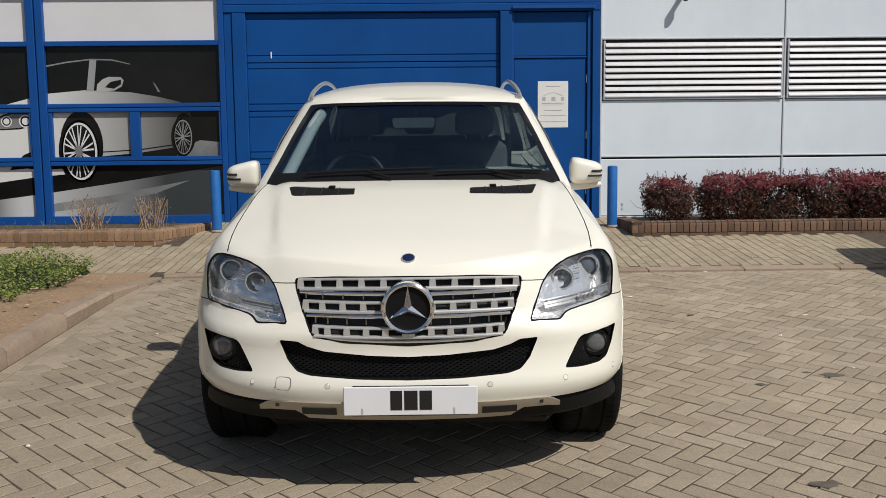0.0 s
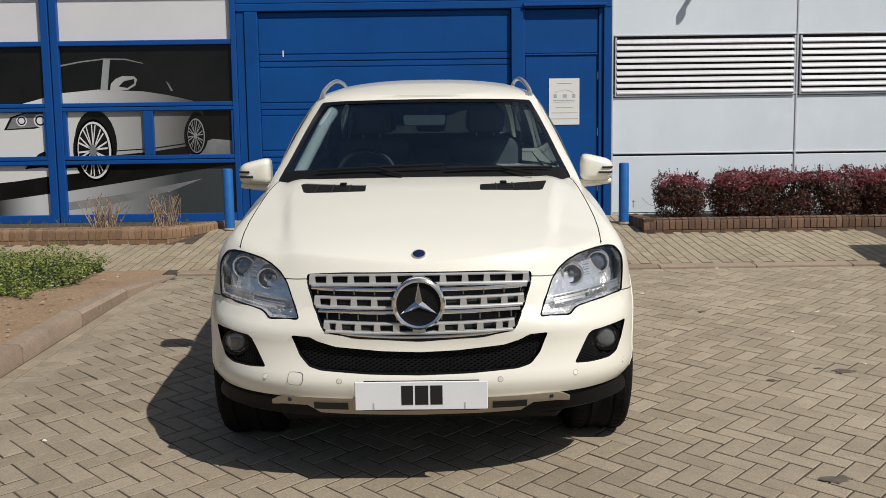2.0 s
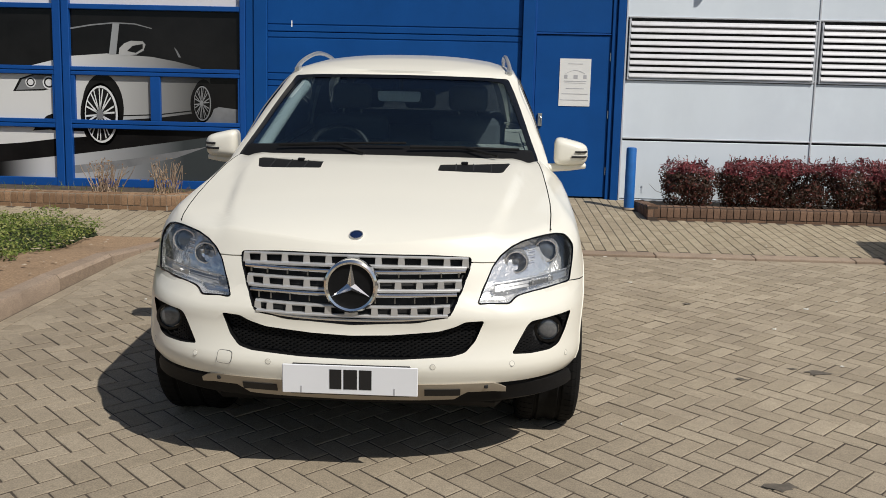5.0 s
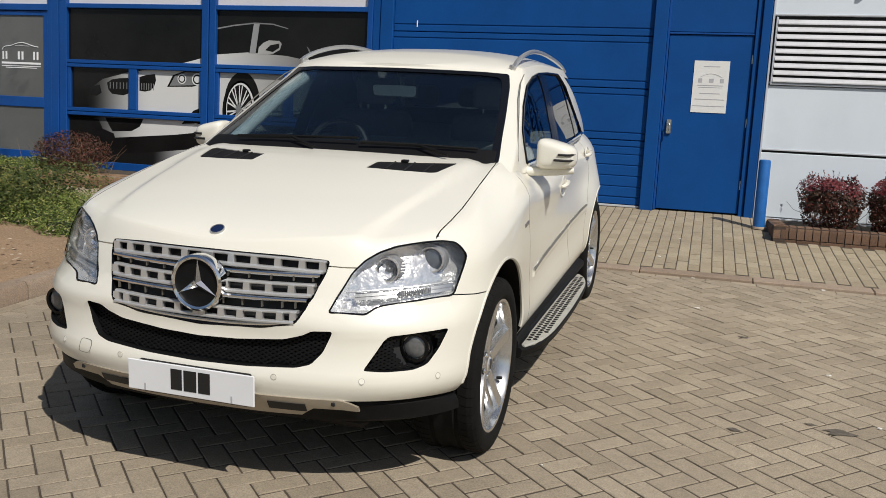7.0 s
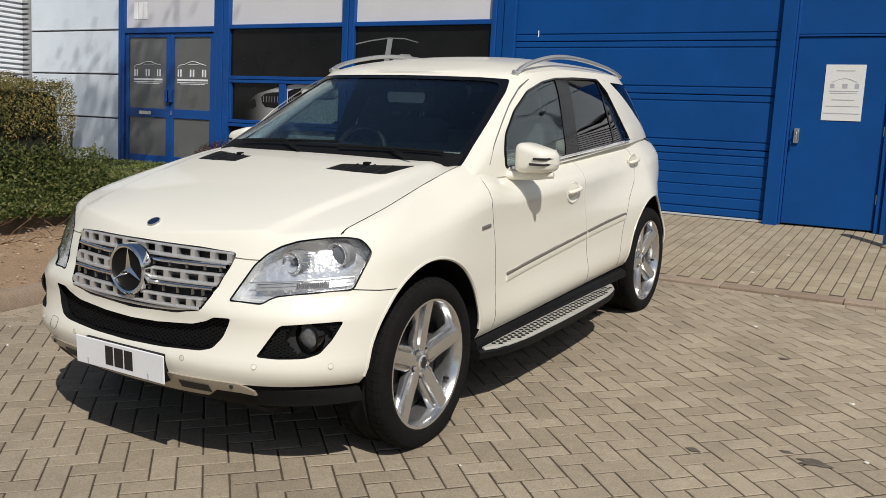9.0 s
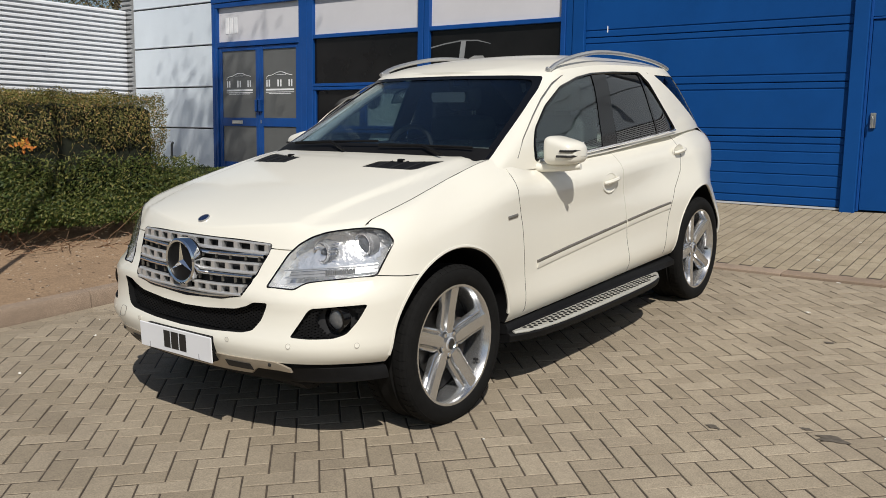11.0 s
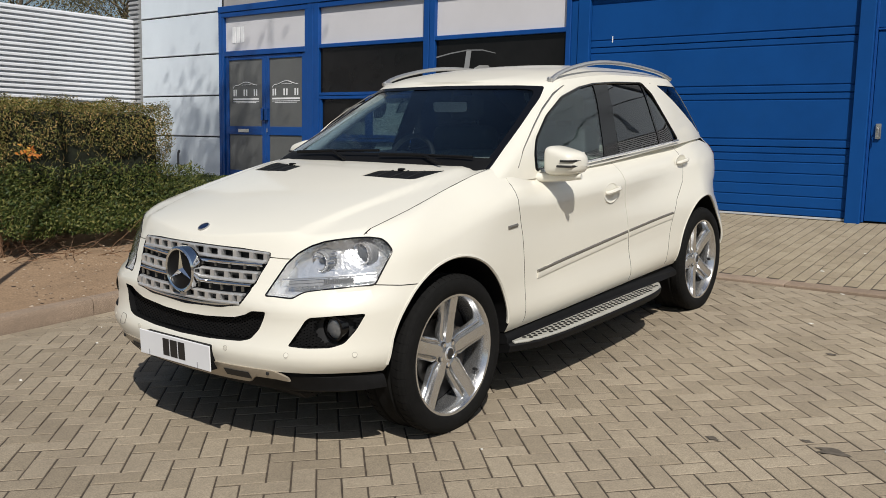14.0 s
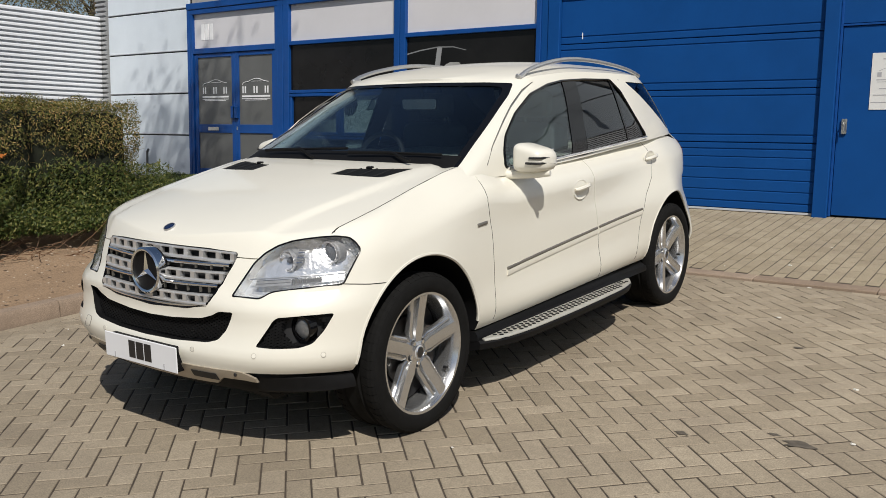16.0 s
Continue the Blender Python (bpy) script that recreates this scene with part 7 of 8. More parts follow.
# Bed with a tall hedge and low cover behind the kerb.
BED_X = -2.66
bed_v, bed_f = [], []
bx = [BED_X - 0.02 - 0.34 * k for k in range(29)]
by = [-2.0 + 0.33 * k for k in range(32)]
for y in by:
    for x in bx:
        rise = 0.085 + 0.05 * noise.noise(Vector((x * 1.3, y * 1.3, 0))) + 0.02 * noise.noise(Vector((x * 5, y * 5, 3)))
        near = smooth01(0, 0.5, BED_X - x)
        yy = min(y, 8.23)
        fade = 1 - smooth01(6.9, 8.05, yy)
        bed_v.append((x + 0.15 * smooth01(6.9, 8.0, yy) * max(0, 1 - (BED_X - x) / 0.7), yy, ground_z(yy) + 0.012 * smooth01(7.6, 8.2, yy) + (0.085 + (rise - 0.07) * near + 0.05 * smooth01(1.0, 3.0, BED_X - x)) * fade - 0.004))
nb = len(bx)
bed_f = [(i * nb + k, (i + 1) * nb + k, (i + 1) * nb + k + 1, i * nb + k + 1) for i in range(len(by) - 1) for k in range(nb - 1)]
bed = structure("planting_bed", mesh_of("planting_bed", bed_v, bed_f, M["soil"], True), "bare brown soil bed behind a concrete kerb", "flower bed")

HX0, HX1, HY0, HY1 = -11.5, -5.35, 5.0, 7.0
hz0 = ground_z(6.0) + 0.12
hedge = tagged(new("hedge"), "tall clipped green and bronze hedge on a soil bed", "hedge")
# near-black block paints the shade deep between the hedge leaves
part("foliage_core", core_block(HX0, HX1 + 0.05, HY0, HY1, hz0 + 0.35, 1.67, 0.12), M["leaf_shade"], hedge)
hp = hedge_points(HX0, HX1, HY0, HY1, hz0 + 0.38, 1.66, 165000, 3, 0.14, 0.2)
# the lower face draws back under the clipped upper growth
for p, nr in hp:
    back = 0.12 * (1 - smooth01(0.88, 1.18, p.z + 0.25 * noise.noise(Vector((p.x * 1.1, p.y * 1.1, 7)))))
    if nr.y < -0.5:
        p.y += back
    elif nr.x > 0.5:
        p.x -= back
near = [q for q in hp if q[0].y < 6.4 or q[0].z > 1.4 or q[0].x > -5.8]
tagged(part("foliage", leaf_cloud(near, 0.0128, "leaf_hedge", "foliage", 4), None, hedge, "small bronze-green leaves"), kind="stuff")
rng = np.random.default_rng(9)
sprigs = [(rng.uniform(HX0, HX1), rng.uniform(HY0, HY1), 1.58) for _ in range(900)] + [(HX1 - 0.05, rng.uniform(HY0, HY1), rng.uniform(0.7, 1.6)) for _ in range(350)]
tagged(part("sprig", twig_cloud(sprigs, "leaf_hedge", "sprig", 5, 0.14, 0.003, 0.6), None, hedge), kind="stuff")
stems = [(rng.uniform(HX0 + 0.3, HX1 - 0.1), rng.uniform(HY0 + 0.1, HY0 + 0.6), hz0 - 0.05) for _ in range(420)]
tagged(part("stem", twig_cloud(stems, "twig", "stem", 6, 0.5, 0.006, 0.55), None, hedge, "bare brown lower stems"), kind="stuff")
oc = [(Vector((HX1 + 0.07 + rng.normal(0, 0.03), 5.28 + rng.normal(0, 0.05), 1.125 + rng.normal(0, 0.03))), Vector((1, -0.5, 0.2))) for _ in range(48)]
tagged(part("autumn_sprig", leaf_cloud(oc, 0.022, "leaf_orange", "autumn_sprig", 8), None, hedge, "patch of orange leaves"), kind="stuff")

# Skirt of lower greener growth in front of and beside the tall hedge, then ground cover.
skirt = tagged(new("shrub"), "low spreading green shrub at the foot of the hedge", "shrub")
sp = []
for _ in range(40000):
    u = rng.uniform(0, 1)
    if rng.uniform() < 0.45:
        x = rng.uniform(-9.5, -5.0)
        y = HY0 - 0.32 + 0.5 * u + 0.12 * noise.noise(Vector((x * 1.5, 0, 5)))
    else:
        y = rng.uniform(4.75, 7.4)
        x = -4.55 - 0.85 * u + 0.16 * noise.noise(Vector((0, y * 1.5, 5))) - 0.12 * max(0, y - 6.3)
    top = 0.86 - 0.35 * (1 - u) ** 2 + 0.14 * noise.noise(Vector((x * 2, y * 2, 1)))
    if x > -5.3:
        top -= 0.24 * smooth01(-5.3, -4.9, x)
    z = hz0 + 0.12 + (top - 0.2) * rng.uniform(0, 1) ** 0.7
    yy = y - 0.12 * math.sin(math.pi * min(1, (z - hz0) / 0.8))
    sp.append((Vector((x, yy, z)), Vector((0, -0.8, 0.4))))
tagged(part("foliage", leaf_cloud(sp, 0.020, "leaf_skirt", "foliage", 10), None, skirt), kind="stuff")
st = [(rng.uniform(-9.0, -4.7), HY0 - 0.2 + rng.normal(0, 0.12), hz0 - 0.06) for _ in range(260)]
tagged(part("stem", twig_cloud(st, "twig", "stem", 11, 0.45, 0.005, 0.5), None, skirt, "bare brown stems"), kind="stuff")
cover = tagged(new("ground_cover"), "low glossy green ground cover spreading over the soil", "plant")
cp = []


def cover_edge(x, y):
    """How deep a place lies inside the patch of ground cover."""
    a = (-3.05 - x) / 1.0 + 0.25 * noise.noise(Vector((x * 1.4, y * 1.4, 7)))
    b = (y - (6.62 - 0.22 * (x + 3.2))) / 1.0 + 0.2 * noise.noise(Vector((x * 1.8, y * 1.8, 2)))
    c = (8.32 - y + 0.25 * max(0, -4.2 - x)) / 0.8
    return min(a, b, c)


while len(cp) < 75000:
    x, y = rng.uniform(-9.4, -3.0), rng.uniform(6.2, 10.5)
    e = cover_edge(x, y)
    if x < -4.3 and y > 8.3 and not (x < -6.3 or y < 8.3 + (-4.3 - x) * 0.9):
        continue
    if e <= 0 and not (x < -6.3 and y > 7 and y < 10.6):
        continue
    h = 0.26 * min(1, max(0.1, e) / 0.35) ** 0.5 * (1 + 0.35 * noise.noise(Vector((x * 3, y * 3, 4))))
    z = ground_z(y) + 0.03 + h * rng.uniform(0.3, 1.05)
    cp.append((Vector((x, y, z)), Vector((0.1, -0.2, 1))))
# dark sheet below the leaves: their inner shade is put into its colour
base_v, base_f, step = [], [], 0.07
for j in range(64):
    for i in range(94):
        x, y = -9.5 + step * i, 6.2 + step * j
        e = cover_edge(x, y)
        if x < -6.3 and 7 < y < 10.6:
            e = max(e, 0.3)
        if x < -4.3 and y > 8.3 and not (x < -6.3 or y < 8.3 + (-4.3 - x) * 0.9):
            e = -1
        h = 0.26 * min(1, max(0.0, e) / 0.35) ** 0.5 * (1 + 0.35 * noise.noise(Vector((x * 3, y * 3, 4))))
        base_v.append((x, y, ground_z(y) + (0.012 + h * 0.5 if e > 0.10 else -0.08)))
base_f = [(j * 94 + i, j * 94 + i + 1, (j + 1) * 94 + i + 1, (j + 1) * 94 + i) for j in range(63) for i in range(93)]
part("foliage_core", mesh_of("foliage_core", base_v, base_f, M["cover_shade"], True), None, cover, "dark sheet painting the shade under the leaves")
tagged(part("foliage", leaf_cloud(cp, 0.0145, "leaf_cover", "foliage", 12, 0.3, 0.7), None, cover), kind="stuff")
beside = tagged(new("shrub"), "low green shrub growing beside the tall hedge", "shrub")
bp = []
for _ in range(16000):
    x, y = rng.uniform(-7.6, -4.4), rng.uniform(6.6, 8.6)
    if y > 7.0 + (x + 8.0) * 0.55:
        continue
    h = (0.42 + 0.12 * noise.noise(Vector((x * 2, y * 2, 9)))) * min(1, 0.5 + (y - 6.4) * 0.7)
    bp.append((Vector((x, y, ground_z(y) + 0.1 + h * rng.uniform(0.3, 1))), Vector((0.3, -0.3, 1))))
tagged(part("foliage", leaf_cloud(bp, 0.021, "leaf_skirt", "foliage", 13, 0.3, 0.7), None, beside), kind="stuff")
st = [(rng.uniform(-7.0, -4.8), rng.uniform(6.8, 7.6), ground_z(7.2) + 0.04) for _ in range(90)]
tagged(part("stem", twig_cloud(st, "twig", "stem", 15, 0.35, 0.005, 0.5), None, beside, "brown stems"), kind="stuff")

# Dead twigs and litter on the soil below the hedge.
tw = [(rng.uniform(-8.5, -4.2), rng.uniform(4.4, 6.2), ground_z(5.1) + 0.13) for _ in range(380)]
tagged(part("twig_litter", twig_cloud(tw, "twig", "twig_litter", 14, 0.45, 0.005, 1.6, 0.75), None), "dry brown twigs lying on the soil", "twigs", kind="stuff")
sv, sf = [], []
for _ in range(3600):
    x, y = rng.uniform(-7, -2.72), rng.uniform(2.0, 7.6)
    z = ground_z(y) + 0.10 + 0.04 * smooth01(0, 0.6, BED_X - x)
    s = 0.004 + 0.022 * rng.uniform() ** 4
    k = len(sv)
    sv += [(x - s, y, z), (x, y - s * rng.uniform(0.5, 1), z), (x + s, y, z), (x, y + s * 0.8, z), (x + s * 0.3, y + s * 0.1, z + s * 0.35)]
    sf += [(k, k + 1, k + 4), (k + 1, k + 2, k + 4), (k + 2, k + 3, k + 4), (k + 3, k, k + 4)]
tagged(part("soil_stones", mesh_of("soil_stones", sv, sf, M["stone"]), None), "small pale stones and chips on the soil", "stones", kind="stuff")

# ---- planters ----
def planter(name_label, front, z_top_at, brick_mat, seed):
    """A low wall: a course of bricks on edge with rounded noses over a flat course. front: plan points of its face."""
    thing = tagged(new("planter"), name_label, "planter", "brick planters")
    rng2 = np.random.default_rng(seed)
    bm = bmesh.new()
    box(bm, -0.0315, 0.0315, 0.0, 0.125, 0.0, 0.128, 0.0)
    nose = [e for e in bm.edges if all(v.co.y < 0.01 and v.co.z > 0.12 for v in e.verts)]
    bmesh.ops.bevel(bm, geom=nose, offset=0.045, segments=3, profile=0.5, affect="EDGES")
    edge_me = finish(bm, "brick", M[brick_mat], True)
    flat_me = finish(box(bmesh.new(), -0.105, 0.105, 0.0, 0.10, 0.0, 0.062, 0.003), "brick", M[brick_mat])
    for (xa, ya), (xb, yb) in zip(front, front[1:]):
        a, b = Vector((xa, ya, 0)), Vector((xb, yb, 0))
        d = (b - a).normalized()
        yaw = math.degrees(math.atan2(d.y, d.x))
        length = (b - a).length
        n = int(length / 0.0735)
        for k in range(n):
            p = a + d * (k + 0.5) * length / n
            zb = ground_z(min(ya, yb)) if abs(d.x) > 0.9 else ground_z(p.y)
            o = new("brick", edge_me)
            o.parent = thing
            o.matrix_basis = pose(p.x, p.y, z_top_at - 0.128 + rng2.normal(0, 0.002), 0, 0, yaw + rng2.normal(0, 0.6))
        n = int(length / 0.2185)
        for k in range(n):
            p = a + d * (k + 0.5) * length / n
            o = new("brick", flat_me)
            o.parent = thing
            o.matrix_basis = pose(p.x, p.y, z_top_at - 0.128 - 0.071, 0, 0, yaw) @ pose(0, 0.004, 0)
        # mortar core behind the faces
        nrm = Vector((-d.y, d.x, 0))
        c = [a + nrm * 0.008, b + nrm * 0.008, b + nrm * 0.118, a + nrm * 0.118]
        bm = bmesh.new()
        lo = [bm.verts.new((v.x, v.y, z_top_at - 0.30)) for v in c]
        hi = [bm.verts.new((v.x, v.y, z_top_at - 0.012)) for v in c]
        bm.faces.new(lo)
        bm.faces.new(hi[::-1])
        for k in range(4):
            bm.faces.new((lo[k], hi[k], hi[(k + 1) % 4], lo[(k + 1) % 4]))
        part("mortar", bm, M["mortar_dark" if brick_mat == "brick" else "mortar"], thing)
    return thing


planter("low planter edged with dark brown bricks on edge", [(2.40, 10.55), (2.42, 9.74), (8.6, 9.78)], 0.582, "brick", 21)
planter("low planter edged with tan and brown bricks on edge", [(-7.6, 9.60), (-2.93, 9.52), (-2.52, 10.50)], 0.576, "brick_tan", 22)
structure("planter_soil_1", finish(boxes((2.53, 8.6, 9.88, 10.9, 0.3, 0.515)), "planter_soil_1", M["soil"]), "dark soil in the brick planter", "soil")
structure("planter_soil_2", finish(boxes((-7.6, -2.86, 9.66, 10.86, 0.3, 0.51)), "planter_soil_2", M["soil"]), "dark soil in the brick planter", "soil")

# Red-leaved bushes in the right planter, one by one.
bush_at = [(3.01, 0.25, 0.55), (3.72, 0.34, 0.56), (4.24, 0.32, 0.57), (4.93, 0.32, 0.57), (5.55, 0.4, 0.57), (6.3, 0.42, 0.57), (7.1, 0.45, 0.56), (7.9, 0.4, 0.56)]
for i, (x, half, h) in enumerate(bush_at):
    bush = tagged(new("bush"), "clipped dark red-leaved bush in a brick planter", "bush", "red bushes")
    pts = []
    r3 = np.random.default_rng(40 + i)
    y0 = 10.38
    while len(pts) < int(15000 * half / 0.5):
        q = Vector(r3.uniform(-1, 1, 3))
        e = abs(q.x) ** 4.5 + abs(q.y) ** 2.6 + abs(q.z) ** (5.0 if q.z > 0 else 3.0)
        if e > 1 or e < 0.10:
            continue
        p = Vector((x + q.x * (half + 0.04), y0 + q.y * 0.30, 0.52 + h / 2 + q.z * h / 2))
        lump = noise.noise(p * 4.0)
        if lump < -0.30 or (q.z < -0.4 and r3.uniform() < 0.35):
            continue
        p += Vector((q.x, q.y, q.z)) * (0.10 * lump + 0.035 * noise.noise(p * 14))
        pts.append((p, q))
    for _ in range(int(60 * half)):
        foot = Vector((x + r3.uniform(-1, 1) * half, y0 + r3.normal(0, 0.1), 0.50 + h))
        rise, slant = r3.uniform(0.03, 0.09), Vector((r3.normal(0, 0.3), r3.normal(0, 0.3), 1))
        pts += [(foot + slant * rise * u, Vector(r3.normal(0, 1, 3))) for u in (0.1, 0.3, 0.5, 0.7, 0.9, 1.0)]
    low = [a for a in pts if a[0].z < 0.52 + h * 0.74 + 0.1 * noise.noise(a[0] * 5)]
    tips = [a for a in pts if a[0].z >= 0.52 + h * 0.74 + 0.1 * noise.noise(a[0] * 5)]
    tagged(part("foliage", leaf_cloud(low, 0.018, "leaf_red", "foliage", 60 + i, 0.3, 0.6), None, bush, "small dark brown-red leaves"), kind="stuff")
    tagged(part("new_growth", leaf_cloud(tips, 0.017, "leaf_tip", "new_growth", 160 + i, 0.4, 0.6), None, bush, "bright red new leaves along the top"), kind="stuff")
    st = [(x + r3.normal(0, half * 0.5), y0 + r3.normal(0, 0.1), 0.50) for _ in range(26)]
    tagged(part("stem", twig_cloud(st, "bark", "stem", 80 + i, 0.5, 0.005, 0.35), None, bush), kind="stuff")

# Bare-stemmed shrubs in the left planter and a clipped brown bush by the entrance.
for i, (x, w, h) in enumerate(((-3.84, 0.10, 0.42), (-3.11, 0.09, 0.44))):
    shrub = tagged(new("shrub"), "nearly bare twiggy shrub with a few dry leaves in the planter", "shrub", "bare shrubs")
    r3 = np.random.default_rng(100 + i)
    st = [(x + r3.normal(0, w * 0.7), 10.05 + r3.normal(0, 0.08), 0.50) for _ in range(42)]
    tagged(part("stem", twig_cloud(st, "stalk", "stem", 110 + i, h, 0.0075, 0.26, 0.0, 0.09), None, shrub, "tan bare stems"), kind="stuff")
    pts = [(Vector((x + r3.normal(0, w * 1.1), 10.05 + r3.normal(0, 0.1), 0.56 + r3.uniform(0, h * 0.9))), Vector((0, -1, 0.3))) for _ in range(110)]
    tagged(part("dry_leaf", leaf_cloud(pts, 0.014, "leaf_dry", "dry_leaf", 120 + i), None, shrub), kind="stuff")
bush = tagged(new("bush"), "rounded brown-red twiggy bush below the printed window", "bush")
pts = []
r3 = np.random.default_rng(140)
while len(pts) < 5200:
    q = Vector(r3.uniform(-1, 1, 3))
    if q.length > 1 or q.length < 0.5:
        continue
    pts.append((Vector((-6.25 + q.x * 0.55, 10.15 + q.y * 0.35, 0.80 + q.z * 0.28)), q))
tagged(part("foliage", leaf_cloud(pts, 0.016, "leaf_red", "foliage", 141), None, bush), kind="stuff")
tagged(part("stem", twig_cloud([(-6.25 + r3.normal(0, 0.25), 10.15 + r3.normal(0, 0.12), 0.53) for _ in range(120)], "twig", "stems", 142, 0.5, 0.004, 0.4), None, bush), kind="stuff")
weeds = [(rng.uniform(-5.0, -2.9), rng.uniform(9.8, 10.7), 0.54) for _ in range(45)]
tagged(part("weeds", twig_cloud(weeds, "leaf_cover", "weeds", 150, 0.13, 0.003, 0.5), None), "thin weeds in the planter soil", "weeds", kind="stuff")


# ---- tree out of view, whose shade falls on the cladding ----
def tree(x, y, height, crown_r, seed, leaves, leaf="leaf_cover", size=0.06, low=0.36, limb_r=0.06, trunk_r=0.16, label="tall broadleaf tree in early leaf at the edge of the yard"):
    r4 = np.random.default_rng(seed)
    thing = tagged(new("tree"), label, "tree")
    z0 = ground_z(y)
    trunk = [(x + 0.10 * math.sin(k), y + 0.08 * math.cos(k * 1.7), z0 + height * 0.75 * k / 8) for k in range(9)]
    part("trunk", tube_along(trunk, trunk_r, 10, taper=[1.25, 1, 0.92, 0.84, 0.75, 0.66, 0.55, 0.42, 0.25]), M["bark"], thing, "", True)
    pts = []
    for k in range(16):
        a = k * 2.4
        h = height * (low + 0.36 * (k / 16) * (1 - low) / 0.64)
        base = Vector((x, y, z0 + h))
        out = Vector((math.cos(a), math.sin(a), 0.55)) * crown_r * r4.uniform(0.7, 1.05)
        limb = [base + out * u + Vector((0, 0, 0.25 * crown_r * u * u)) + Vector(r4.normal(0, 0.08, 3)) for u in (0, 0.3, 0.6, 1.0)]
        part("limb", tube_along(limb, limb_r, 6, taper=[1.2, 0.85, 0.55, 0.2]), M["bark"], thing)
        for _ in range(leaves // 16):
            u = r4.uniform(0.35, 1.1)
            c = base + out * u + Vector((0, 0, 0.25 * crown_r * u * u))
            p = c + Vector(r4.normal(0, 0.42, 3))
            if noise.noise(p * 1.1) > -0.12:
                pts.append((p, Vector(r4.normal(0, 1, 3))))
    tagged(part("crown", leaf_cloud(pts, size, leaf, "crown", seed + 1), None, thing, "thin crown of small leaves"), kind="stuff")
    return thing


tree(-2.9, 3.3, 13.2, 1.45, 200, 8800, size=0.066, low=0.80, limb_r=0.03, trunk_r=0.03)
for x, y, h, s in ((-17.5, 14.8, 6.6, 230), (-21.0, 13.2, 6.8, 240), (-21.5, 16.8, 7.4, 250), (-17.0, 17.5, 7.4, 260)):
    tree(x, y, h, 2.6, s, 15000, "leaf_far", 0.034, 0.36, 0.03, 0.12, "thin brown-green tree behind the corrugated building")


# ---- a second car parked beyond the planter, whose shade reaches the apron ----
def parked_hatchback():
    thing = tagged(new("parked_car"), "grey hatchback parked on the paving by the planter", "car")
    side = [(8.62, 0.42), (8.64, 0.70), (8.50, 0.92), (7.75, 1.02), (5.3, 1.02), (4.75, 0.95), (4.70, 0.45), (4.9, 0.34), (8.4, 0.32)]
    bm = prism(rounded(side, 0.06), "x", 4.84, 6.54)
    bmesh.ops.translate(bm, vec=(0, 0, 0.14), verts=bm.verts)
    part("body", bm, M["hatch_paint"], thing)
    top = [(7.80, 1.0), (7.10, 1.38), (6.3, 1.47), (5.3, 1.43), (4.82, 1.0)]
    bm = prism(rounded(top, 0.06), "x", 5.10, 6.28)
    bmesh.ops.translate(bm, vec=(0, 0, 0.14), verts=bm.verts)
    part("cabin", bm, M["gloss_black"], thing)
    for x in (4.87, 6.34):
        for y in (5.35, 7.85):
            bm = bmesh.new()
            lathe(bm, [(0.0, 0.0), (0.29, 0.0), (0.31, 0.03), (0.31, 0.15), (0.29, 0.17), (0.0, 0.17)], 28, "x")
            bmesh.ops.translate(bm, vec=(x, y, ground_z(y) + 0.30), verts=bm.verts)
            part("wheel", bm, M["rubber"], thing)


M["hatch_paint"] = plain("grey_paint", (0.22, 0.23, 0.24), 0.3, vary=0.02, coat=0.6)
parked_hatchback()


# ---- kerb, edging, litter ----
kerb = tagged(new("kerb"), "worn pinkish concrete kerb stones round the soil bed", "kerb", kind="structure")
kz = [-3.0 + 0.915 * k for k in range(12)] + [7.62]
line = [(-2.53, y) for y in kz if y < 7.0] + [(-2.52, 7.05), (-2.47, 7.55), (-2.40, 8.02)]
for k, ((xa, ya), (xb, yb)) in enumerate(zip(line, line[1:])):
    bm = bmesh.new()
    h0 = 0.105 * (1 - smooth01(6.6, 8.1, ya)) + 0.012
    h1 = 0.105 * (1 - smooth01(6.6, 8.1, yb)) + 0.012
    prof = [(0.0, -0.05), (0.004, 0.72), (0.028, 0.97), (0.05, 1.0), (0.135, 1.0), (0.14, -0.05)]
    ra = [bm.verts.new((xa - dx, ya + 0.004, ground_z(ya) + (h0 * f if f > 0 else -0.05))) for dx, f in prof]
    rb = [bm.verts.new((xb - dx, yb - 0.004, ground_z(yb) + (h1 * f if f > 0 else -0.05))) for dx, f in prof]
    for j in range(6):
        bm.faces.new((ra[j], ra[(j + 1) % 6], rb[(j + 1) % 6], rb[j]))
    bm.faces.new(ra)
    bm.faces.new(rb[::-1])
    part("kerb_stone", bm, M["kerb"], kerb, "", True)
for k in range(14):
    xa = -2.40 + 0.915 * k
    bm = bmesh.new()
    box(bm, xa + 0.003, xa + 0.912, EDGE - 0.005, EDGE + 0.145, 0.0, 0.1, 0.006)
    for v in bm.verts:
        v.co.z += ground_z(v.co.y) - 0.082 + (0.004 if v.co.y < EDGE + 0.05 else 0)
    part("edging_stone", bm, M["kerb"], kerb)
# gully course along the kerb
gully = tagged(new("gully"), "single course of paving blocks laid along the kerb", "paving", kind="structure")


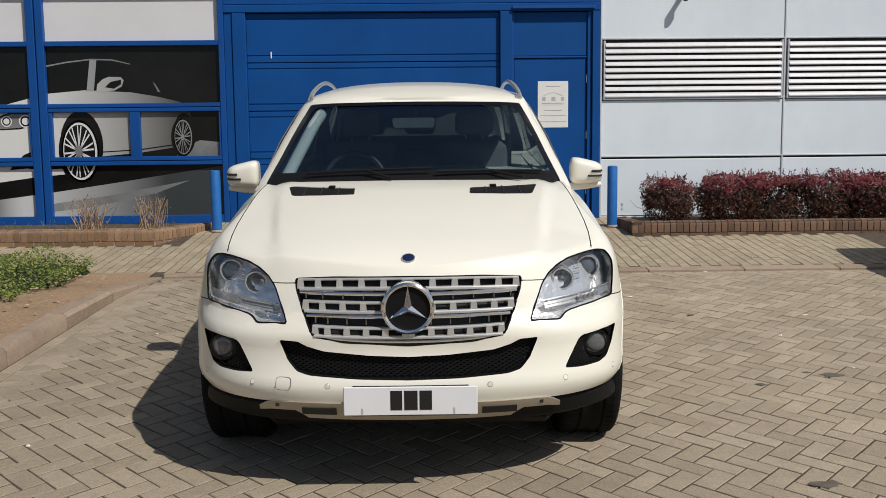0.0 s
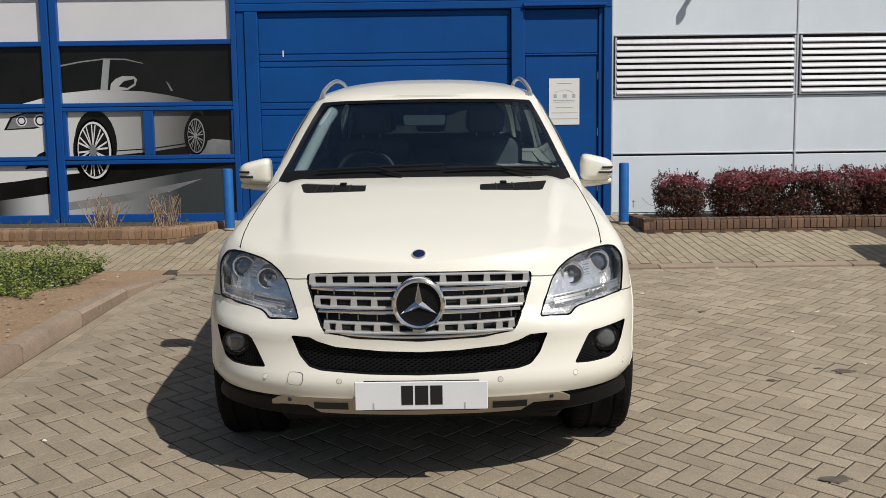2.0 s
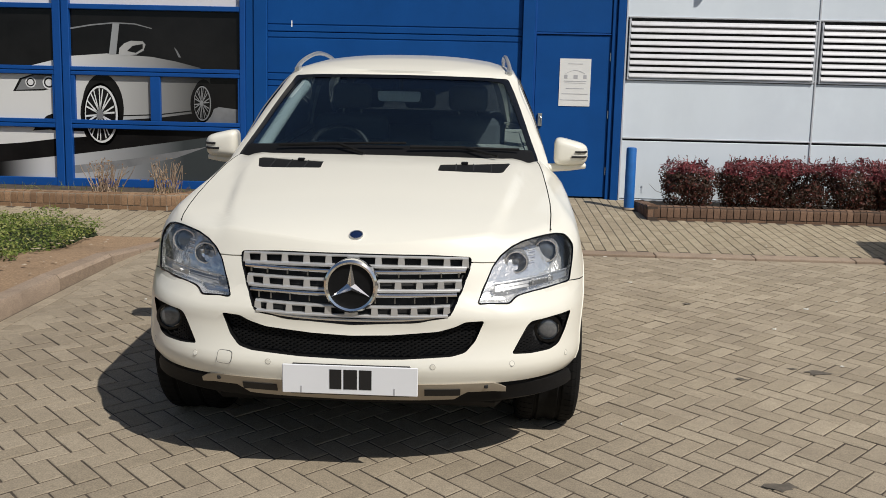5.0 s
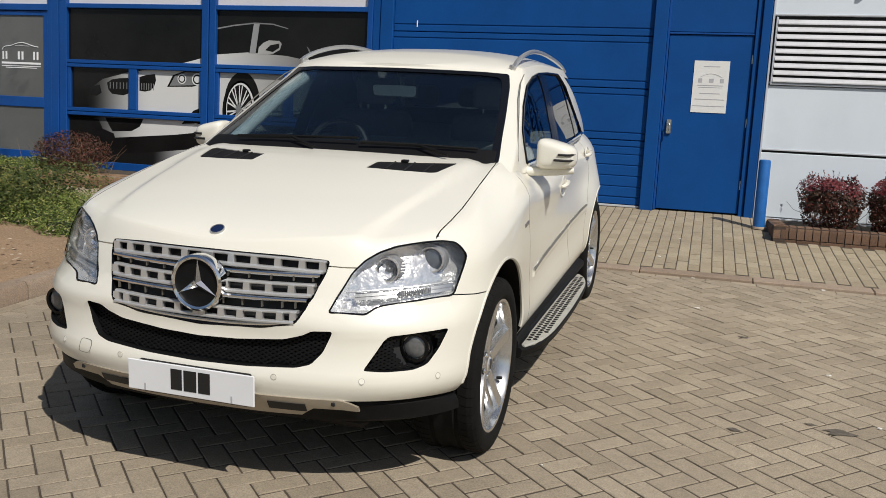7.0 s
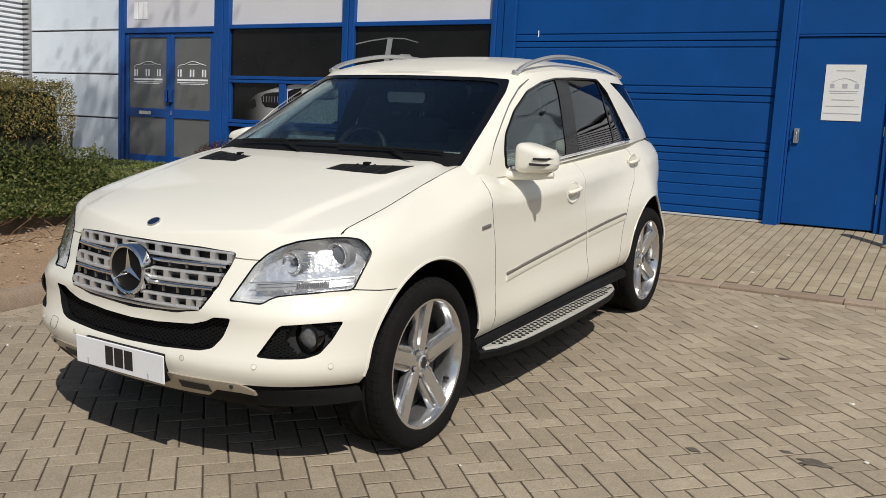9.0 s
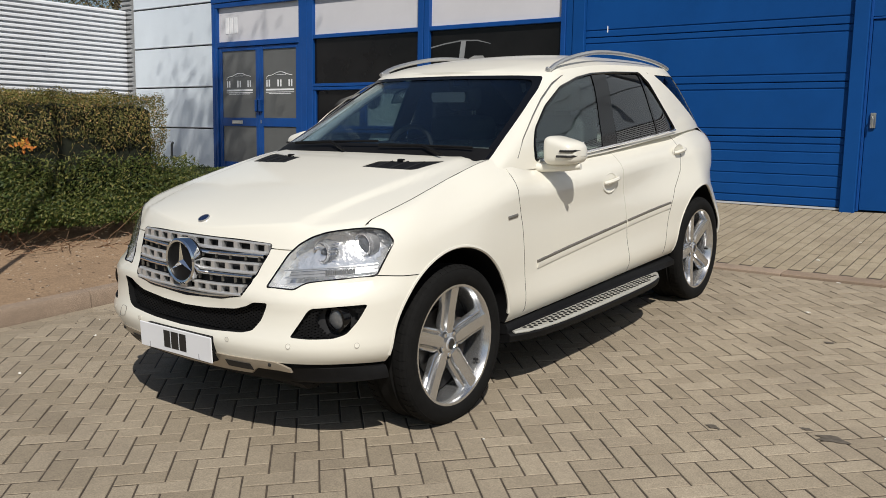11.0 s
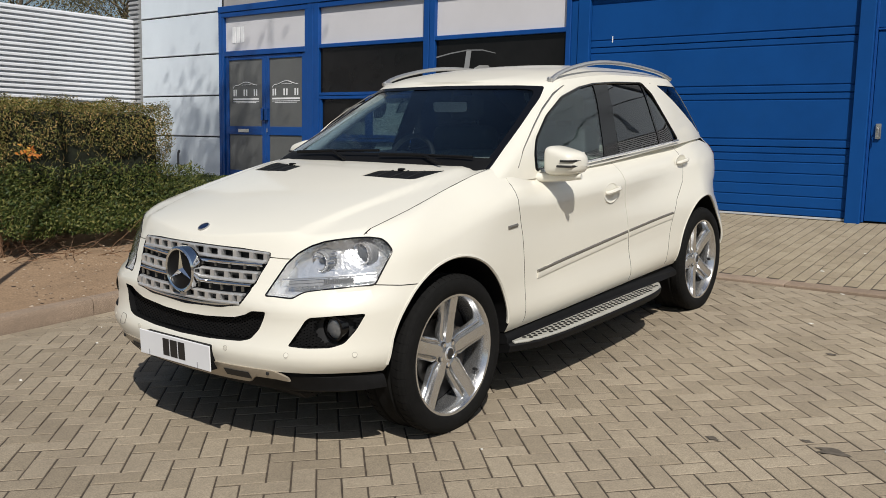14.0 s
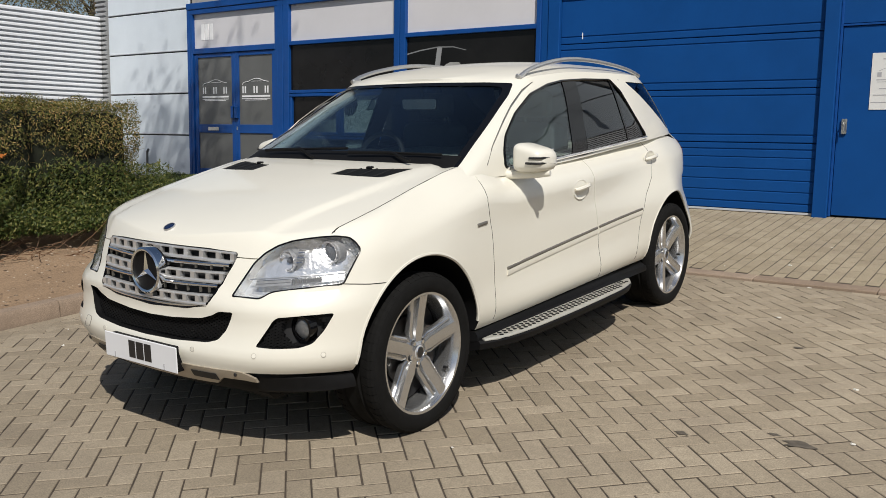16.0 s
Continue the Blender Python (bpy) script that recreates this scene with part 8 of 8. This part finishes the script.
def block_mesh(length, width, name="paver", chamfer=0.007, h=0.05):
    bm = bmesh.new()
    a, b = length / 2, width / 2
    lo = [bm.verts.new(p) for p in ((-a, -b, -h), (a, -b, -h), (a, b, -h), (-a, b, -h))]
    mid = [bm.verts.new(p) for p in ((-a, -b, -chamfer * 0.6), (a, -b, -chamfer * 0.6), (a, b, -chamfer * 0.6), (-a, b, -chamfer * 0.6))]
    top = [bm.verts.new(p) for p in ((-a + chamfer, -b + chamfer, 0), (a - chamfer, -b + chamfer, 0), (a - chamfer, b - chamfer, 0), (-a + chamfer, b - chamfer, 0))]
    for p, q in ((lo, mid), (mid, top)):
        for k in range(4):
            bm.faces.new((p[k], p[(k + 1) % 4], q[(k + 1) % 4], q[k]))
    bm.faces.new(top)
    return bm


PAVER = finish(block_mesh(0.1952, 0.0938, chamfer=0.0036), "paver", M["paver"])
APRON = finish(block_mesh(0.192, 0.0920, chamfer=0.0040), "paver", M["apron"])
SLOPE_A, SLOPE_B = math.degrees(math.atan(0.0571)), math.degrees(math.atan(0.11))
for k in range(24):
    y = 3.0 + 0.2 * k
    o = new("paver", PAVER)
    o.parent = gully
    o.matrix_basis = Matrix.Translation((-2.47, y, ground_z(y) + 0.002)) @ pose(0, 0, 0, SLOPE_A) @ pose(0, 0, 0, 0, 0, 90)
for k in range(49):
    # cut pieces that close the teeth of the herringbone against the gully
    o = new("paver", PAVER)
    o.parent = gully
    y = 3.0 + 0.1 * k
    o.matrix_basis = Matrix.Translation((-2.325, y, ground_z(y) - 0.0012)) @ pose(0, 0, 0, SLOPE_A)
course = tagged(new("edge_course"), "stretcher course of paving blocks in front of the edging", "paving", kind="structure")
for k in range(44):
    x = -2.3 + 0.2 * k
    o = new("paver", PAVER)
    o.parent = course
    o.matrix_basis = Matrix.Translation((x, EDGE - 0.058, ground_z(EDGE - 0.058))) @ pose(0, 0, 0, SLOPE_A)


def laid(owner_name, label, mesh_src, spots, slope, keep_near, mat):
    """Blocks on a slope: the ones in a stretch of the plan singly, the rest joined."""
    owner = tagged(new(owner_name), label, "paving", kind="structure")
    src_v = np.array([v.co for v in mesh_src.vertices])
    src_f = [tuple(p.vertices) for p in mesh_src.polygons]
    tilt = np.array(pose(0, 0, 0, slope).to_3x3())
    verts, faces, singles = [], [], 0
    rng5 = np.random.default_rng(77)
    for x, y, a in spots:
        dz, wob = max(-0.0018, rng5.normal(0, 0.0011)), rng5.normal(0, 0.35, 3)
        if keep_near(x, y) and singles < 300:
            singles += 1
            o = new("paver", mesh_src)
            o.parent = owner
            o.matrix_basis = Matrix.Translation((x, y, ground_z(y) + dz)) @ pose(0, 0, 0, slope) @ pose(0, 0, 0, wob[0] * 0.5, wob[1] * 0.5, a + wob[2])
            continue
        c, s = math.cos(radians(a + wob[2])), math.sin(radians(a + wob[2]))
        r = tilt @ np.array(((c, -s, 0), (s, c, 0), (0, 0, 1)))
        k = len(verts)
        verts.extend((src_v @ r.T + np.array((x, y, ground_z(y) + dz))).tolist())
        faces.extend(tuple(i + k for i in f) for f in src_f)
    tagged(part("pavers", mesh_of("pavers", verts, faces, mat), None, owner), kind="stuff")
    return owner


spots = []
U, TURN = 0.10145, 45.475
c45, s45 = math.cos(radians(TURN)), math.sin(radians(TURN))
for i in range(-110, 110):
    for j in range(-110, 110):
        d = (i + j) % 4
        if d == 3:
            p, q, a = (i + 1.0) * U, (j + 0.5) * U, 0
        elif d == 1:
            p, q, a = (i + 0.5) * U, (j + 1.0) * U, 90
        else:
            continue
        x, y = p * c45 - q * s45 + 0.450, p * s45 + q * c45 + 3.954
        if -2.42 + 0.035 < x < 7.6 and -3.5 < y < EDGE - 0.13 and not (x > 4.6 and y < 2.0):
            spots.append((x, y, TURN + a))
laid("paving", "grey-buff concrete blocks laid in herringbone with sandy joints", PAVER, spots, SLOPE_A, lambda x, y: 0.75 < x < 2.6 and 3.0 < y < 6.2, M["paver"])
spots = []
for i in range(-48, 74):
    x = -2.4 + 0.1 * i
    for j in range(15):
        y = EDGE + 0.25 + 0.2 * j + (0.1 if i % 2 else 0)
        if y > 11.15 or (x < -2.45 and y > 9.5 - 0.016 * (x + 2.9) and x < -2.6) or (x > 2.5 and y > 9.72) or (x < -3.4 and y < 8.32 - 0.1 * (x + 3.4)):
            continue
        if abs(x - 2.315) < 0.09 and abs(y - 10.32) < 0.14:
            continue
        spots.append((x, y, 90))
laid("apron", "buff concrete blocks laid in straight courses up to the doors", APRON, spots, SLOPE_B, lambda x, y: 0.6 < x < 3.2 and 8.1 < y < 10.2, M["apron"])

# Scraps and stains on the paving.
rng6 = np.random.default_rng(55)
for k in range(46):
    x, y = rng6.uniform(-2.2, 4.5), rng6.uniform(2.6, 9.5)
    if abs(x) < 1.0 and 3.0 < y < 8.0:
        continue
    s = rng6.uniform(0.006, 0.022)
    bm = bmesh.new()
    pts = [(s * math.cos(a) * rng6.uniform(0.5, 1.2), s * 0.7 * math.sin(a) * rng6.uniform(0.5, 1.2)) for a in (q * math.tau / 6 for q in range(6))]
    lo = [bm.verts.new((a, b, 0)) for a, b in pts]
    hi = [bm.verts.new((a * 0.8, b * 0.8, rng6.uniform(0.002, 0.008))) for a, b in pts]
    bm.faces.new(hi)
    for q in range(6):
        bm.faces.new((lo[q], lo[(q + 1) % 6], hi[(q + 1) % 6], hi[q]))
    o = tagged(part("scrap", bm, M["litter"]), "small pale scrap lying on the paving", "litter", "scraps on the paving")
    o.location = (x, y, ground_z(y) + 0.0015)
for x, y, rx, ry in ((2.42, 4.80, 0.075, 0.045), (1.955, 4.655, 0.035, 0.022), (2.30, 4.86, 0.03, 0.02), (2.05, 6.3, 0.04, 0.02), (1.72, 3.35, 0.07, 0.045)):
    bm = bmesh.new()
    pts = [(rx * math.cos(a) * rng6.uniform(0.45, 1.15), ry * math.sin(a) * rng6.uniform(0.45, 1.15)) for a in (q * math.tau / 14 for q in range(14))]
    hi = [bm.verts.new((a, b, 0.0012)) for a, b in pts]
    lo = [bm.verts.new((a * 1.03, b * 1.03, 0)) for a, b in pts]
    bm.faces.new(hi)
    for q in range(14):
        bm.faces.new((lo[q], lo[(q + 1) % 14], hi[(q + 1) % 14], hi[q]))
    o = tagged(part("oil_spot", bm, M["oil"]), "dark oil spot soaked into the paving", "stain", "oil spots")
    o.matrix_world = Matrix.Translation((x, y, ground_z(y) + 0.003)) @ pose(0, 0, 0, SLOPE_A)
